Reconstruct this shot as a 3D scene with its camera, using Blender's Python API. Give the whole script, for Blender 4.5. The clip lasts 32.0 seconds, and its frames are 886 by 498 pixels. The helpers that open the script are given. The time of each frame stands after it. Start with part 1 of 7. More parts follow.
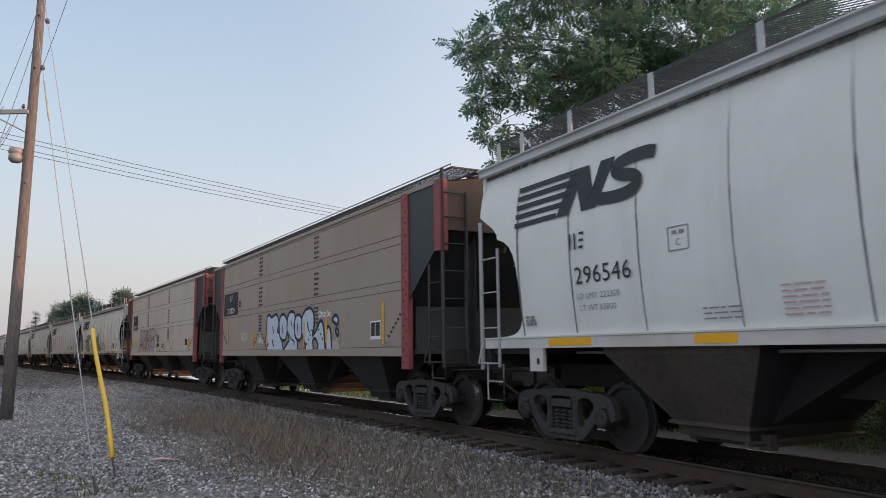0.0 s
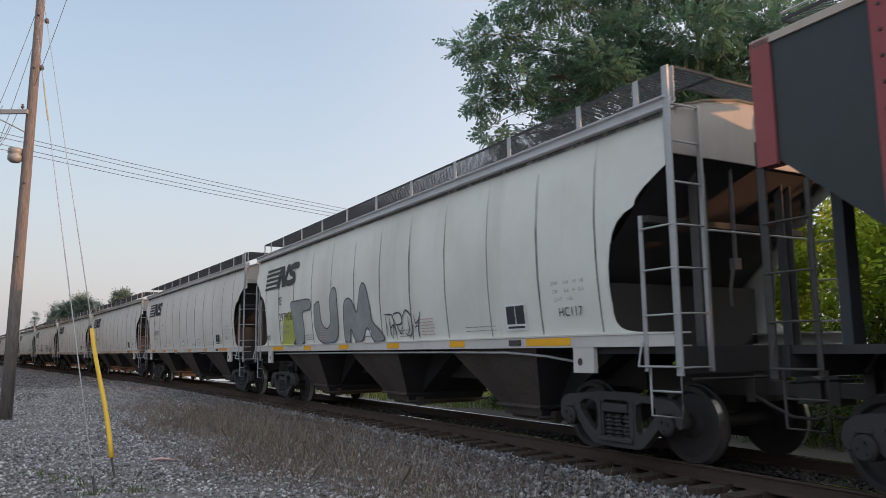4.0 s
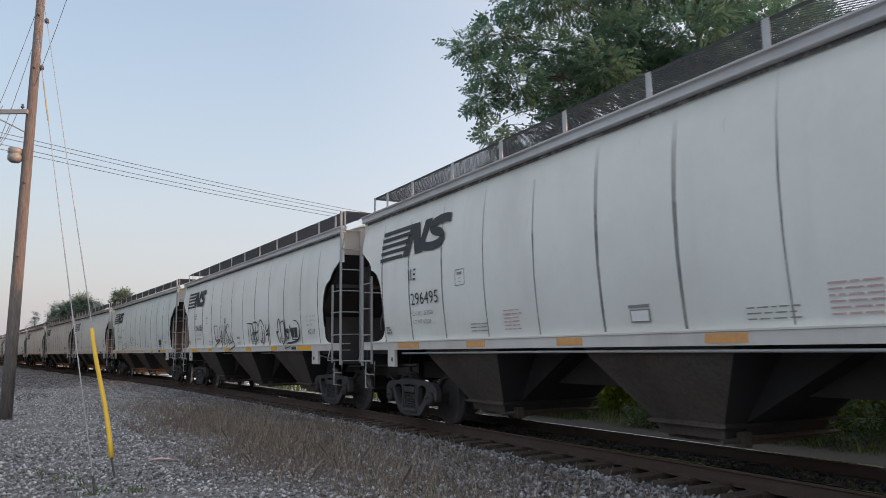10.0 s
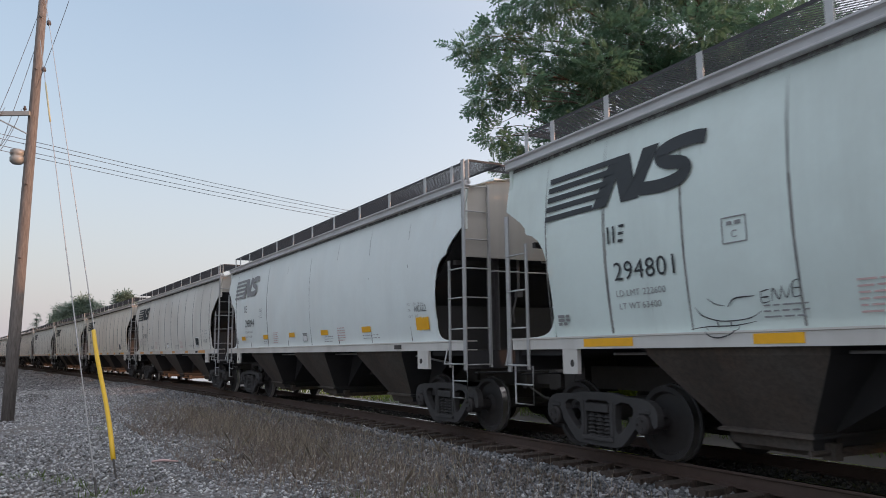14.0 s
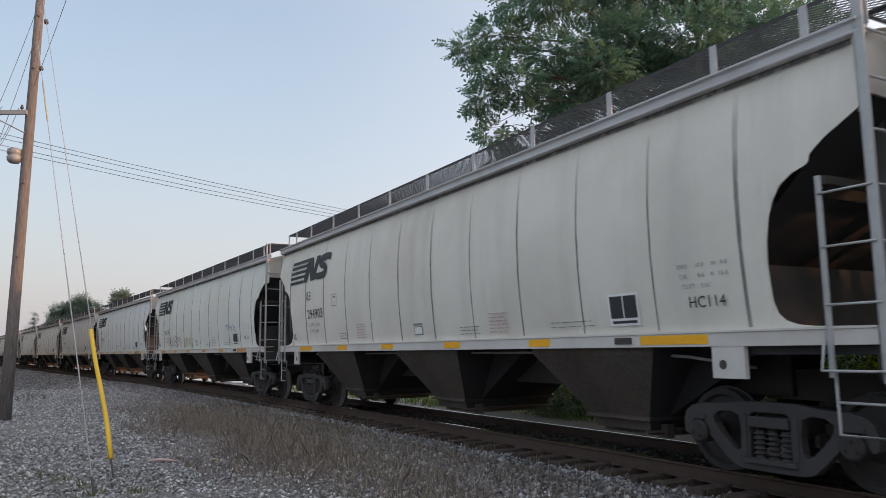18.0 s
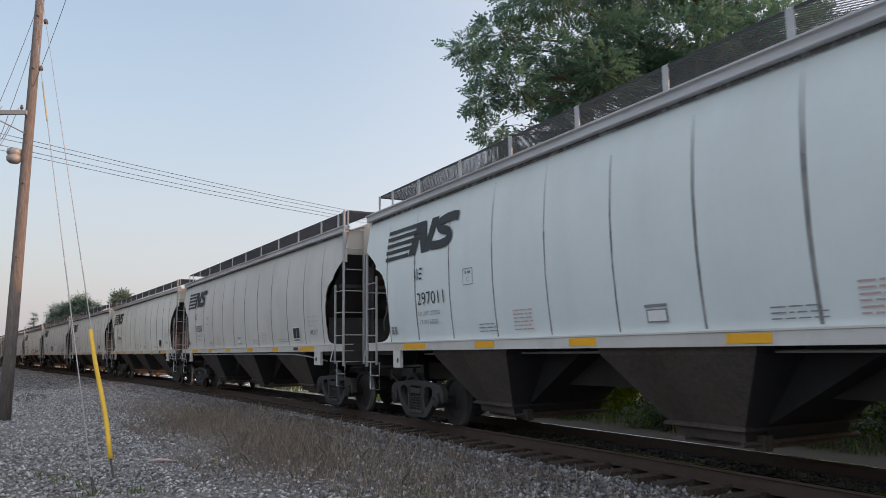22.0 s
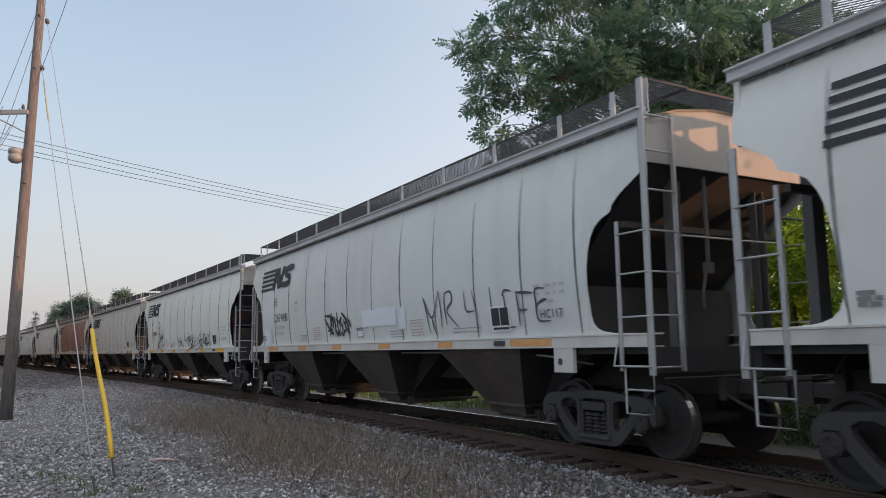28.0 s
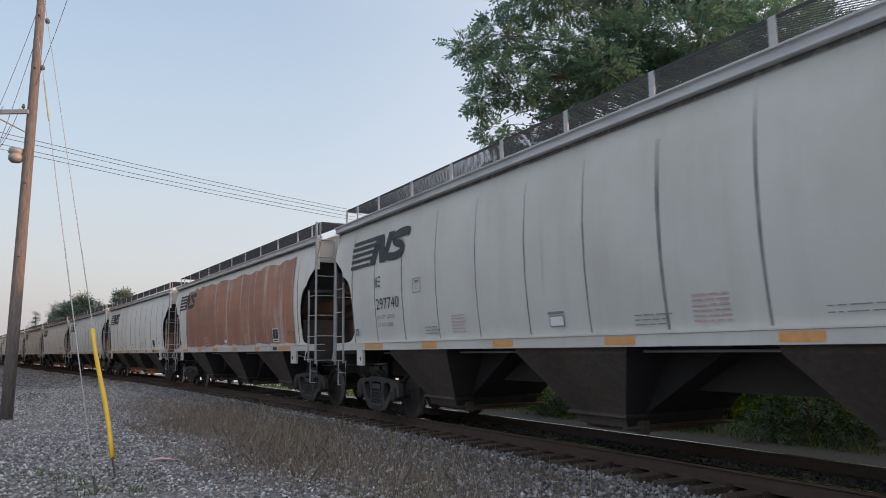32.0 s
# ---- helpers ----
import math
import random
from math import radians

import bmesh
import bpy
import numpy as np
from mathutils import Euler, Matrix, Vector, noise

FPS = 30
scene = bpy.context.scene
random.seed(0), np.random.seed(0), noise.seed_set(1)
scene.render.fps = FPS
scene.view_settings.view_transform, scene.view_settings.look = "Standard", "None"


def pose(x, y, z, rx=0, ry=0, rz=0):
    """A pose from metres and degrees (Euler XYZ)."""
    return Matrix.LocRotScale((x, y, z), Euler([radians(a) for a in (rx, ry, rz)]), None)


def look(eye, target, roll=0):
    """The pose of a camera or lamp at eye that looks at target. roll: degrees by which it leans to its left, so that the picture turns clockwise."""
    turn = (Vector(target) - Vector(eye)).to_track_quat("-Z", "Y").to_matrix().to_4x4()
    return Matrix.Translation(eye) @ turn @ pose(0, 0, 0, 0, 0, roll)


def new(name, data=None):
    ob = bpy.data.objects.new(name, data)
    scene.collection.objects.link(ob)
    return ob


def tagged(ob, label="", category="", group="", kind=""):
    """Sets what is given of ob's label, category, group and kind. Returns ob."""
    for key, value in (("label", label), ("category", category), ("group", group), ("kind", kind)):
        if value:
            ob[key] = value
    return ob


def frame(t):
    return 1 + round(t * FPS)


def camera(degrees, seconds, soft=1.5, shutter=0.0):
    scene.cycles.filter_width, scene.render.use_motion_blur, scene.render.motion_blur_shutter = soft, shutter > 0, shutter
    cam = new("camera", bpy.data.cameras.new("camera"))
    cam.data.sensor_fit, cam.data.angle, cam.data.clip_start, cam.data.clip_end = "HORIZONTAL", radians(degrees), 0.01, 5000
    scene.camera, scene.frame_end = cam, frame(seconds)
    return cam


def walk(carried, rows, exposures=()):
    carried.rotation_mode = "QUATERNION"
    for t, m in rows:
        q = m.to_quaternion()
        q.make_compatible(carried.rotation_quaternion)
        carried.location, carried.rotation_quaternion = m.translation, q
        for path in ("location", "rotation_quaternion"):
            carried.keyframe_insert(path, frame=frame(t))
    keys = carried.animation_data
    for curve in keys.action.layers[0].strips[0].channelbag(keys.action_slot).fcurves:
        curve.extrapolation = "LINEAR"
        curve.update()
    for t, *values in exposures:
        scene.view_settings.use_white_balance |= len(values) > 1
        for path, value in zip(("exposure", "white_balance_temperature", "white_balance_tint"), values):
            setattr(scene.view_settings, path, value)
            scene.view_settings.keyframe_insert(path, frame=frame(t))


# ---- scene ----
import mathutils

cam = camera(61.15, 32.0, soft=0.9, shutter=0.08)

# ---- camera: hand-held on the spot, eye 1.39 m above the railhead ----
EYE = (0.0, 0.0, 1.388)
TILT, LEAN, FOCUS = 7.623, -0.747, 1327.0
SWAY = [(0, 1.5, -0.7), (1, 1.5, -0.7), (2, 0.5, -0.7), (9, 0.5, -0.7), (11.5, 0.5, -0.7), (12, 0.6, 0), (12.5, 1.8, 0.6),
        (13, 3.2, 1.6), (13.5, 3.7, 2.3), (14, 3.2, 1.9), (14.5, 2.0, 1.8), (16.5, -0.5, 0.6), (19, -0.6, 0.6),
        (21, -1.0, 0.7), (25.5, -1.0, 0.8), (27.5, 0, 0.6), (28, 1.0, -0.2), (29, 1.5, -0.7), (32, 1.5, -0.7)]


def eye_pose(dx, dy):
    pan, tilt = math.degrees(dx / FOCUS), TILT + math.degrees(dy / FOCUS)
    a, b = radians(pan), radians(tilt)
    aim = (EYE[0] - 10 * math.sin(a) * math.cos(b), EYE[1] + 10 * math.cos(a) * math.cos(b), EYE[2] + 10 * math.sin(b))
    return look(EYE, aim, LEAN)


walk(cam, [(t, eye_pose(dx, dy)) for t, dx, dy in SWAY], exposures=((0, 1.21), (32, 1.21)))

# ---- light: hazy evening sky, low sun from beyond the tracks ----
SUN_EL, SUN_AZ = 9.5, 104.0   # degrees; azimuth from +y towards +x
world = bpy.data.worlds.new("hazy_sky")
scene.world = world
world.use_nodes = True
wn = world.node_tree.nodes
sky = wn.new("ShaderNodeTexSky")
sky.sky_type = "NISHITA"
sky.sun_disc = False
sky.sun_elevation, sky.sun_rotation = radians(SUN_EL), radians(SUN_AZ)
sky.air_density, sky.dust_density, sky.ozone_density = 1.0, 3.0, 1.0
# summer haze: a pale veil, thick at the horizon, thinner above it
wl = world.node_tree.links
wdir = wn.new("ShaderNodeTexCoord")
wsep = wn.new("ShaderNodeSeparateXYZ")
wl.new(wdir.outputs["Generated"], wsep.inputs[0])
wveil = wn.new("ShaderNodeValToRGB")
wveil.color_ramp.elements[0].position, wveil.color_ramp.elements[0].color = 0.0, (0.86, 0.86, 0.86, 1)
wveil.color_ramp.elements[1].position, wveil.color_ramp.elements[1].color = 0.42, (0.36, 0.36, 0.36, 1)
# brightened overhead, out of view, to put more light on the car sides
high = wveil.color_ramp.elements.new(0.80)
high.color = (0.95, 0.95, 0.95, 1)
wl.new(wsep.outputs["Z"], wveil.inputs[0])
wmix = wn.new("ShaderNodeMix")
wmix.data_type = "RGBA"
wl.new(wveil.outputs[0], wmix.inputs[0])
wl.new(sky.outputs[0], wmix.inputs[6])
# the veil is rosy low down, bluish above
wtint = wn.new("ShaderNodeMix")
wtint.data_type = "RGBA"
wrise = wn.new("ShaderNodeMapRange")
wrise.inputs[1].default_value, wrise.inputs[2].default_value = 0.02, 0.30
wl.new(wsep.outputs["Z"], wrise.inputs[0])
wl.new(wrise.outputs[0], wtint.inputs[0])
wtint.inputs[6].default_value = (1.87, 1.74, 1.92, 1)
wtint.inputs[7].default_value = (1.70, 1.73, 1.96, 1)
# and bluest overhead
wzen = wn.new("ShaderNodeMapRange")
wzen.inputs[1].default_value, wzen.inputs[2].default_value = 0.40, 0.90
wl.new(wsep.outputs["Z"], wzen.inputs[0])
wblue = wn.new("ShaderNodeMix")
wblue.data_type = "RGBA"
wl.new(wzen.outputs[0], wblue.inputs[0])
wl.new(wtint.outputs[2], wblue.inputs[6])
wblue.inputs[7].default_value = (2.00, 2.18, 2.58, 1)
wl.new(wblue.outputs[2], wmix.inputs[7])
# the haze glows more on the sun's side of the sky
wside = wn.new("ShaderNodeVectorMath")
wside.operation = "DOT_PRODUCT"
wl.new(wdir.outputs["Generated"], wside.inputs[0])
wside.inputs[1].default_value = (math.sin(radians(SUN_AZ)), math.cos(radians(SUN_AZ)), 0)
wglow = wn.new("ShaderNodeMapRange")
wglow.inputs[1].default_value, wglow.inputs[2].default_value = -0.75, 0.40
wglow.inputs[3].default_value, wglow.inputs[4].default_value = 0.83, 1.22
wl.new(wside.outputs["Value"], wglow.inputs[0])
wlit = wn.new("ShaderNodeVectorMath")
wlit.operation = "SCALE"
# paler and whiter towards the sun
wnear = wn.new("ShaderNodeMapRange")
wnear.inputs[1].default_value, wnear.inputs[2].default_value = -0.40, 0.50
wnear.inputs[3].default_value, wnear.inputs[4].default_value = 0.0, 0.85
wl.new(wside.outputs["Value"], wnear.inputs[0])
wpale = wn.new("ShaderNodeMix")
wpale.data_type = "RGBA"
wl.new(wnear.outputs[0], wpale.inputs[0])
wl.new(wmix.outputs[2], wpale.inputs[6])
wpale.inputs[7].default_value = (2.35, 2.28, 2.42, 1)
wl.new(wpale.outputs[2], wlit.inputs[0])
wl.new(wglow.outputs[0], wlit.inputs["Scale"])
wl.new(wlit.outputs[0], wn["Background"].inputs[0])
wn["Background"].inputs[1].default_value = 0.17
sun = new("sun", bpy.data.lights.new("sun", "SUN"))
sun.data.energy, sun.data.angle, sun.data.color = 1.35, radians(0.6), (1.0, 0.50, 0.27)
ua, ue = radians(SUN_AZ), radians(SUN_EL)
TO_SUN = Vector((math.sin(ua) * math.cos(ue), math.cos(ua) * math.cos(ue), math.sin(ue)))
sun.matrix_world = look(TO_SUN * 60, (0, 0, 0))


# ---- materials ----
class Mat:
    """A small node-tree builder round one Principled shader."""

    def __init__(self, name, rough=0.6, metal=0.0, coat=0.0):
        self.m = bpy.data.materials.new(name)
        self.m.use_nodes = True
        self.t = self.m.node_tree
        self.b = self.t.nodes["Principled BSDF"]
        self.b.inputs["Roughness"].default_value = rough
        self.b.inputs["Metallic"].default_value = metal
        self.c = self.t.nodes.new("ShaderNodeTexCoord").outputs["Object"]

    def node(self, kind, **vals):
        n = self.t.nodes.new(kind)
        for k, v in vals.items():
            n.inputs[k].default_value = v
        return n

    def link(self, a, b):
        self.t.links.new(a, b)

    def mapped(self, scale):
        n = self.node("ShaderNodeMapping", Scale=scale)
        self.link(self.c, n.inputs[0])
        return n.outputs[0]

    def noise(self, scale, detail=5.0, rough=0.6, stretch=(1, 1, 1)):
        n = self.node("ShaderNodeTexNoise", Scale=scale, Detail=detail, Roughness=rough)
        self.link(self.mapped(stretch), n.inputs["Vector"])
        return n.outputs["Fac"]

    def voronoi(self, scale, out="Color", stretch=(1, 1, 1), feature="F1"):
        n = self.node("ShaderNodeTexVoronoi", Scale=scale)
        n.feature = feature
        self.link(self.mapped(stretch), n.inputs["Vector"])
        return n.outputs[out]

    def ramp(self, fac, stops):
        n = self.t.nodes.new("ShaderNodeValToRGB")
        while len(n.color_ramp.elements) < len(stops):
            n.color_ramp.elements.new(0.5)
        for e, (p, col) in zip(n.color_ramp.elements, stops):
            e.position = p
            e.color = (*col, 1) if len(col) == 3 else col
        self.link(fac, n.inputs[0])
        return n.outputs[0]

    def mix(self, fac, a, b, kind="MIX"):
        n = self.t.nodes.new("ShaderNodeMix")
        n.data_type, n.blend_type = "RGBA", kind
        for sock, val in ((n.inputs[0], fac), (n.inputs[6], a), (n.inputs[7], b)):
            if isinstance(val, (int, float)):
                sock.default_value = val
            elif isinstance(val, tuple):
                sock.default_value = (*val, 1)
            else:
                self.link(val, sock)
        return n.outputs[2]

    def random(self):
        return self.t.nodes.new("ShaderNodeObjectInfo").outputs["Random"]

    def island(self):
        return self.t.nodes.new("ShaderNodeNewGeometry").outputs["Random Per Island"]

    def color(self, sock):
        if isinstance(sock, tuple):
            self.b.inputs["Base Color"].default_value = (*sock, 1)
        else:
            self.link(sock, self.b.inputs["Base Color"])
        return self

    def rough(self, fac, lo, hi):
        n = self.node("ShaderNodeMapRange")
        n.inputs[3].default_value, n.inputs[4].default_value = lo, hi
        self.link(fac, n.inputs[0])
        self.link(n.outputs[0], self.b.inputs["Roughness"])
        return self

    def bump(self, fac, strength=0.3, dist=0.01):
        n = self.node("ShaderNodeBump", Strength=strength, Distance=dist)
        self.link(fac, n.inputs["Height"])
        self.link(n.outputs[0], self.b.inputs["Normal"])
        return self

    def translucent(self, amount, tint):
        """Leaves let some light through."""
        tr = self.node("ShaderNodeBsdfTranslucent")
        tr.inputs[0].default_value = (*tint, 1)
        mx = self.t.nodes.new("ShaderNodeMixShader")
        mx.inputs[0].default_value = amount
        self.link(self.b.outputs[0], mx.inputs[1])
        self.link(tr.outputs[0], mx.inputs[2])
        self.link(mx.outputs[0], self.t.nodes["Material Output"].inputs[0])
        return self


def car_paint(name, base, grime=(0.16, 0.15, 0.135), amount=0.45, rough=0.56, gloss=0.05):
    """Weathered body paint: cloudy dirt, faint runs, chalky patches, gently dished plates; no two plates alike."""
    m = Mat(name, rough)
    shift = m.node("ShaderNodeMapping")
    far = m.t.nodes.new("ShaderNodeMath")
    far.operation = "MULTIPLY"
    far.inputs[1].default_value = 61.0
    m.link(m.random(), far.inputs[0])
    spot = m.t.nodes.new("ShaderNodeCombineXYZ")
    m.link(far.outputs[0], spot.inputs[0])
    m.link(far.outputs[0], spot.inputs[1])
    m.link(m.c, shift.inputs[0])
    m.link(spot.outputs[0], shift.inputs["Location"])
    m.c = shift.outputs[0]
    streak = m.noise(0.8, 5, 0.6, (1.6, 1.6, 0.2))
    cloud = m.noise(0.45, 5, 0.6)
    fine = m.noise(14, 4, 0.7)
    a = m.mix(m.ramp(streak, [(0.50, (0, 0, 0)), (0.80, (amount * 0.55,) * 3)]), base, grime)
    b = m.mix(m.ramp(cloud, [(0.45, (0, 0, 0)), (0.75, (amount * 0.6,) * 3)]), a, tuple(c * w for c, w in zip(grime, (1.5, 1.25, 1.0))))
    d = m.mix(m.ramp(fine, [(0.35, (0.06,) * 3), (0.65, (0, 0, 0))]), b, tuple(c * 0.7 for c in base))
    chalk = m.noise(1.1, 4, 0.55, (1, 1, 0.8))
    d = m.mix(m.ramp(chalk, [(0.42, (0, 0, 0)), (0.66, (0.16,) * 3)]), d, tuple(c * 0.74 for c in base))
    run = m.noise(2.4, 6, 0.7, (2.2, 2.2, 0.10))
    d = m.mix(m.ramp(run, [(0.66, (0, 0, 0)), (0.74, (amount * 0.5,) * 3)]), d, grime)
    m.color(d).rough(fine, rough - 0.12, rough + 0.15)
    m.bump(m.noise(0.9, 2, 0.4), 0.35, 0.05)
    m.b.inputs["Specular IOR Level"].default_value = gloss
    # a warm tan sheen that shows at a slant
    m.b.inputs["Sheen Weight"].default_value, m.b.inputs["Sheen Roughness"].default_value = 0.9, 0.35
    m.b.inputs["Sheen Tint"].default_value = (0.52, 0.43, 0.35, 1)
    return m.m


def plain(name, base, rough=0.6, metal=0.0, vary=0.25, scale=9.0, bump=0.15):
    m = Mat(name, rough, metal)
    n = m.noise(scale, 5, 0.65)
    big = m.noise(scale * 0.13, 3, 0.5)
    c = m.mix(m.ramp(n, [(0.3, (0, 0, 0)), (0.75, (vary,) * 3)]), base, tuple(x * 0.45 for x in base))
    c = m.mix(m.ramp(big, [(0.4, (0, 0, 0)), (0.8, (vary,) * 3)]), c, tuple(x * 0.7 + 0.03 for x in base))
    m.color(c).bump(n, bump, 0.01)
    return m.m


PAINT = {
    "cool": car_paint("cool_grey_paint", (0.855, 0.868, 0.830), amount=0.26),
    "silver": car_paint("silver_grey_paint", (0.815, 0.825, 0.785), amount=0.30),
    "chalk": car_paint("chalky_grey_paint", (0.861, 0.885, 0.840), amount=0.24),
    "light": car_paint("light_grey_paint", (0.871, 0.885, 0.835), amount=0.28),
    "white": car_paint("white_paint", (0.809, 0.875, 0.864), amount=0.14),
    "pale": car_paint("pale_grey_paint", (0.772, 0.752, 0.702), amount=0.34),
    "stone": car_paint("stone_grey_paint", (0.765, 0.792, 0.772), amount=0.32),
    "warm": car_paint("warm_grey_paint", (0.814, 0.790, 0.709), amount=0.42),
    "cream": car_paint("cream_grey_paint", (0.835, 0.840, 0.767), amount=0.38),
    "beige": car_paint("beige_grey_paint", (0.56, 0.50, 0.43), (0.24, 0.19, 0.14), 0.45),
    "green": car_paint("greenish_grey_paint", (0.752, 0.852, 0.815), amount=0.34),
    "yellowish": car_paint("yellowed_grey_paint", (0.803, 0.835, 0.777), (0.38, 0.36, 0.24), 0.45),
    "brown": car_paint("brown_grey_paint", (0.385, 0.33, 0.28), (0.22, 0.165, 0.13), 0.5, 0.6),
    "dusty": car_paint("dusty_grey_paint", (0.719, 0.725, 0.685), amount=0.42),
    "dull": car_paint("dull_grey_paint", (0.683, 0.680, 0.642), amount=0.36),
    "bright": car_paint("creamy_grey_paint", (0.890, 0.915, 0.850), amount=0.14, rough=0.42, gloss=0.45),
    "tan": car_paint("tan_grey_paint", (0.57, 0.51, 0.435), (0.28, 0.23, 0.17), 0.5, 0.6),
}
STEEL = plain("grimy_dark_steel", (0.066, 0.059, 0.054), 0.75, 0.0, 0.5, 6.0, 0.3)


def under_material():
    """Hopper steel under road dirt: rust bleeding down, pale dust, soot."""
    m = Mat("road_dirt_hopper_steel", 0.85)
    streak = m.noise(1.6, 6, 0.65, (1.5, 1.5, 0.3))
    cloud = m.noise(0.8, 5, 0.6)
    fine = m.noise(18, 4, 0.7)
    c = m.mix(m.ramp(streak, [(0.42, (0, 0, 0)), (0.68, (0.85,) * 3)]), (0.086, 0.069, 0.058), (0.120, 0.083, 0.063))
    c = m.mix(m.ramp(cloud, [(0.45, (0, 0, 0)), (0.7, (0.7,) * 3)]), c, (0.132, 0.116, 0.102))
    c = m.mix(m.ramp(fine, [(0.3, (0.5,) * 3), (0.6, (0, 0, 0))]), c, (0.035, 0.03, 0.028))
    m.color(c).bump(fine, 0.25, 0.01)
    return m.m


UNDER = under_material()
SILLP = car_paint("grimy_sill_paint", (0.68, 0.665, 0.63), (0.22, 0.195, 0.175), 0.55)
EAVEP = car_paint("grimy_eave_paint", (0.65, 0.655, 0.67), (0.16, 0.15, 0.15), 0.4)
ENDP = car_paint("grimy_end_paint", (0.52, 0.50, 0.46), (0.16, 0.14, 0.12), 0.55)
RUSTEND = car_paint("rusty_end_paint", (0.15, 0.11, 0.09), (0.08, 0.06, 0.05), 0.6)
# bulkhead steel, darkened and cooled to stand for the bay's shade
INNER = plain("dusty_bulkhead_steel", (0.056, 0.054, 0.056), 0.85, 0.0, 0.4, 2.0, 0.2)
# sooty paint taken darker still, so that recesses carry shade in their colour
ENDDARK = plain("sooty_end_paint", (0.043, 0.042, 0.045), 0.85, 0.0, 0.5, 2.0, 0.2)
# blue-black ends, lifted in colour to carry veiling glare
LIFTEDBLACK = plain("blue_black_end_paint", (0.078, 0.088, 0.096), 0.8, 0.0, 0.4, 2.0, 0.2)
TRUCK = plain("dusty_cast_steel", (0.060, 0.056, 0.056), 0.8, 0.0, 0.45, 8.0, 0.5)
TREAD = plain("polished_wheel_steel", (0.70, 0.68, 0.66), 0.38, 1.0, 0.2, 12.0, 0.05)
WHEEL = plain("rusty_wheel_steel", (0.044, 0.038, 0.037), 0.75, 0.0, 0.5, 5.0, 0.3)


def seam_material():
    """Grime along a weld, thick low down and worn away towards the top."""
    m = Mat("grimy_weld_seam", 0.8)
    m.color(m.ramp(m.noise(3, 4, 0.6), [(0.35, (0.16, 0.16, 0.16)), (0.65, (0.33, 0.325, 0.31))]))
    sep = m.node("ShaderNodeSeparateXYZ")
    m.link(m.c, sep.inputs[0])
    rise = m.node("ShaderNodeMapRange")
    rise.inputs[1].default_value, rise.inputs[2].default_value = 1.5, 4.0
    m.link(sep.outputs[2], rise.inputs[0])
    patchy = m.noise(2.2, 4, 0.6)
    a = m.mix(0.35, m.ramp(rise.outputs[0], [(0.0, (0.9,) * 3), (0.5, (0.85,) * 3), (0.97, (0.05,) * 3)]), m.ramp(patchy, [(0.35, (0, 0, 0)), (0.6, (1, 1, 1))]), "MULTIPLY")
    m.link(a, m.b.inputs["Alpha"])
    return m.m


SEAM = seam_material()


def eave_band_material():
    """Patchy grime under a ledge, darkened to stand for the ledge's shade."""
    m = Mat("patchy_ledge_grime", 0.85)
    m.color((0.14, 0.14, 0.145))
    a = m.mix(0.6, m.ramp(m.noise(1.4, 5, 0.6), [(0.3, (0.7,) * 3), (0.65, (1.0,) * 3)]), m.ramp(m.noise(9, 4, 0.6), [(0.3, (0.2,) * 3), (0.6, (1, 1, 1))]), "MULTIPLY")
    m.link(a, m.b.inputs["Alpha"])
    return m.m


EAVEBAND = eave_band_material()


def smudge_material():
    """Thin dark smears that fade out in patches."""
    m = Mat("thin_dark_smear", 0.85)
    m.color((0.09, 0.085, 0.085))
    m.link(m.ramp(m.noise(7, 4, 0.6), [(0.3, (0.08,) * 3), (0.7, (0.5,) * 3)]), m.b.inputs["Alpha"])
    return m.m


SMUDGE = smudge_material()
MESHM = plain("dark_expanded_metal", (0.05, 0.05, 0.055), 0.7, 0.0, 0.3, 20.0, 0.1)
DUSTY = plain("dusty_grey_end_steel", (0.14, 0.135, 0.135), 0.75, 0.0, 0.5, 5.0, 0.2)
GALV = plain("galvanised_steel", (0.50, 0.50, 0.50), 0.5, 0.3, 0.3, 14.0, 0.1)
YELLOW = plain("yellow_reflector_film", (1.0, 0.50, 0.015), 0.45, 0.0, 0.2, 12.0, 0.02)
FADED = plain("faded_orange_reflector_film", (0.82, 0.42, 0.15), 0.6, 0.0, 0.45, 12.0, 0.02)
BLACK = plain("black_stencil_paint", (0.036, 0.042, 0.046), 0.65, 0.0, 0.35, 7.0, 0.02)
FADE = plain("faded_stencil_paint", (0.30, 0.30, 0.30), 0.65, 0.0, 0.45, 7.0, 0.02)
REDTXT = plain("faded_red_stencil", (0.65, 0.45, 0.43), 0.65, 0.0, 0.3, 7.0, 0.02)
WHITETXT = plain("white_decal", (0.90, 0.90, 0.89), 0.4, 0.0, 0.08, 9.0, 0.02)
NAVY = plain("navy_panel_paint", (0.020, 0.027, 0.040), 0.55, 0.0, 0.35, 4.0, 0.02)
REDP = plain("faded_red_post_paint", (0.35, 0.082, 0.085), 0.65, 0.0, 0.4, 4.0, 0.1)
CORNER = plain("black_green_corner_paint", (0.030, 0.037, 0.040), 0.5, 0.0, 0.4, 4.0, 0.05)
SPRAYB = plain("black_spray_paint", (0.048, 0.048, 0.053), 0.6, 0.0, 0.3, 5.0, 0.0)
SPRAYL = plain("light_blue_spray_paint", (0.66, 0.76, 0.87), 0.5, 0.0, 0.2, 2.5, 0.0)
SPRAYW = plain("white_spray_paint", (0.90, 0.93, 0.97), 0.5, 0.0, 0.1, 3.0, 0.0)


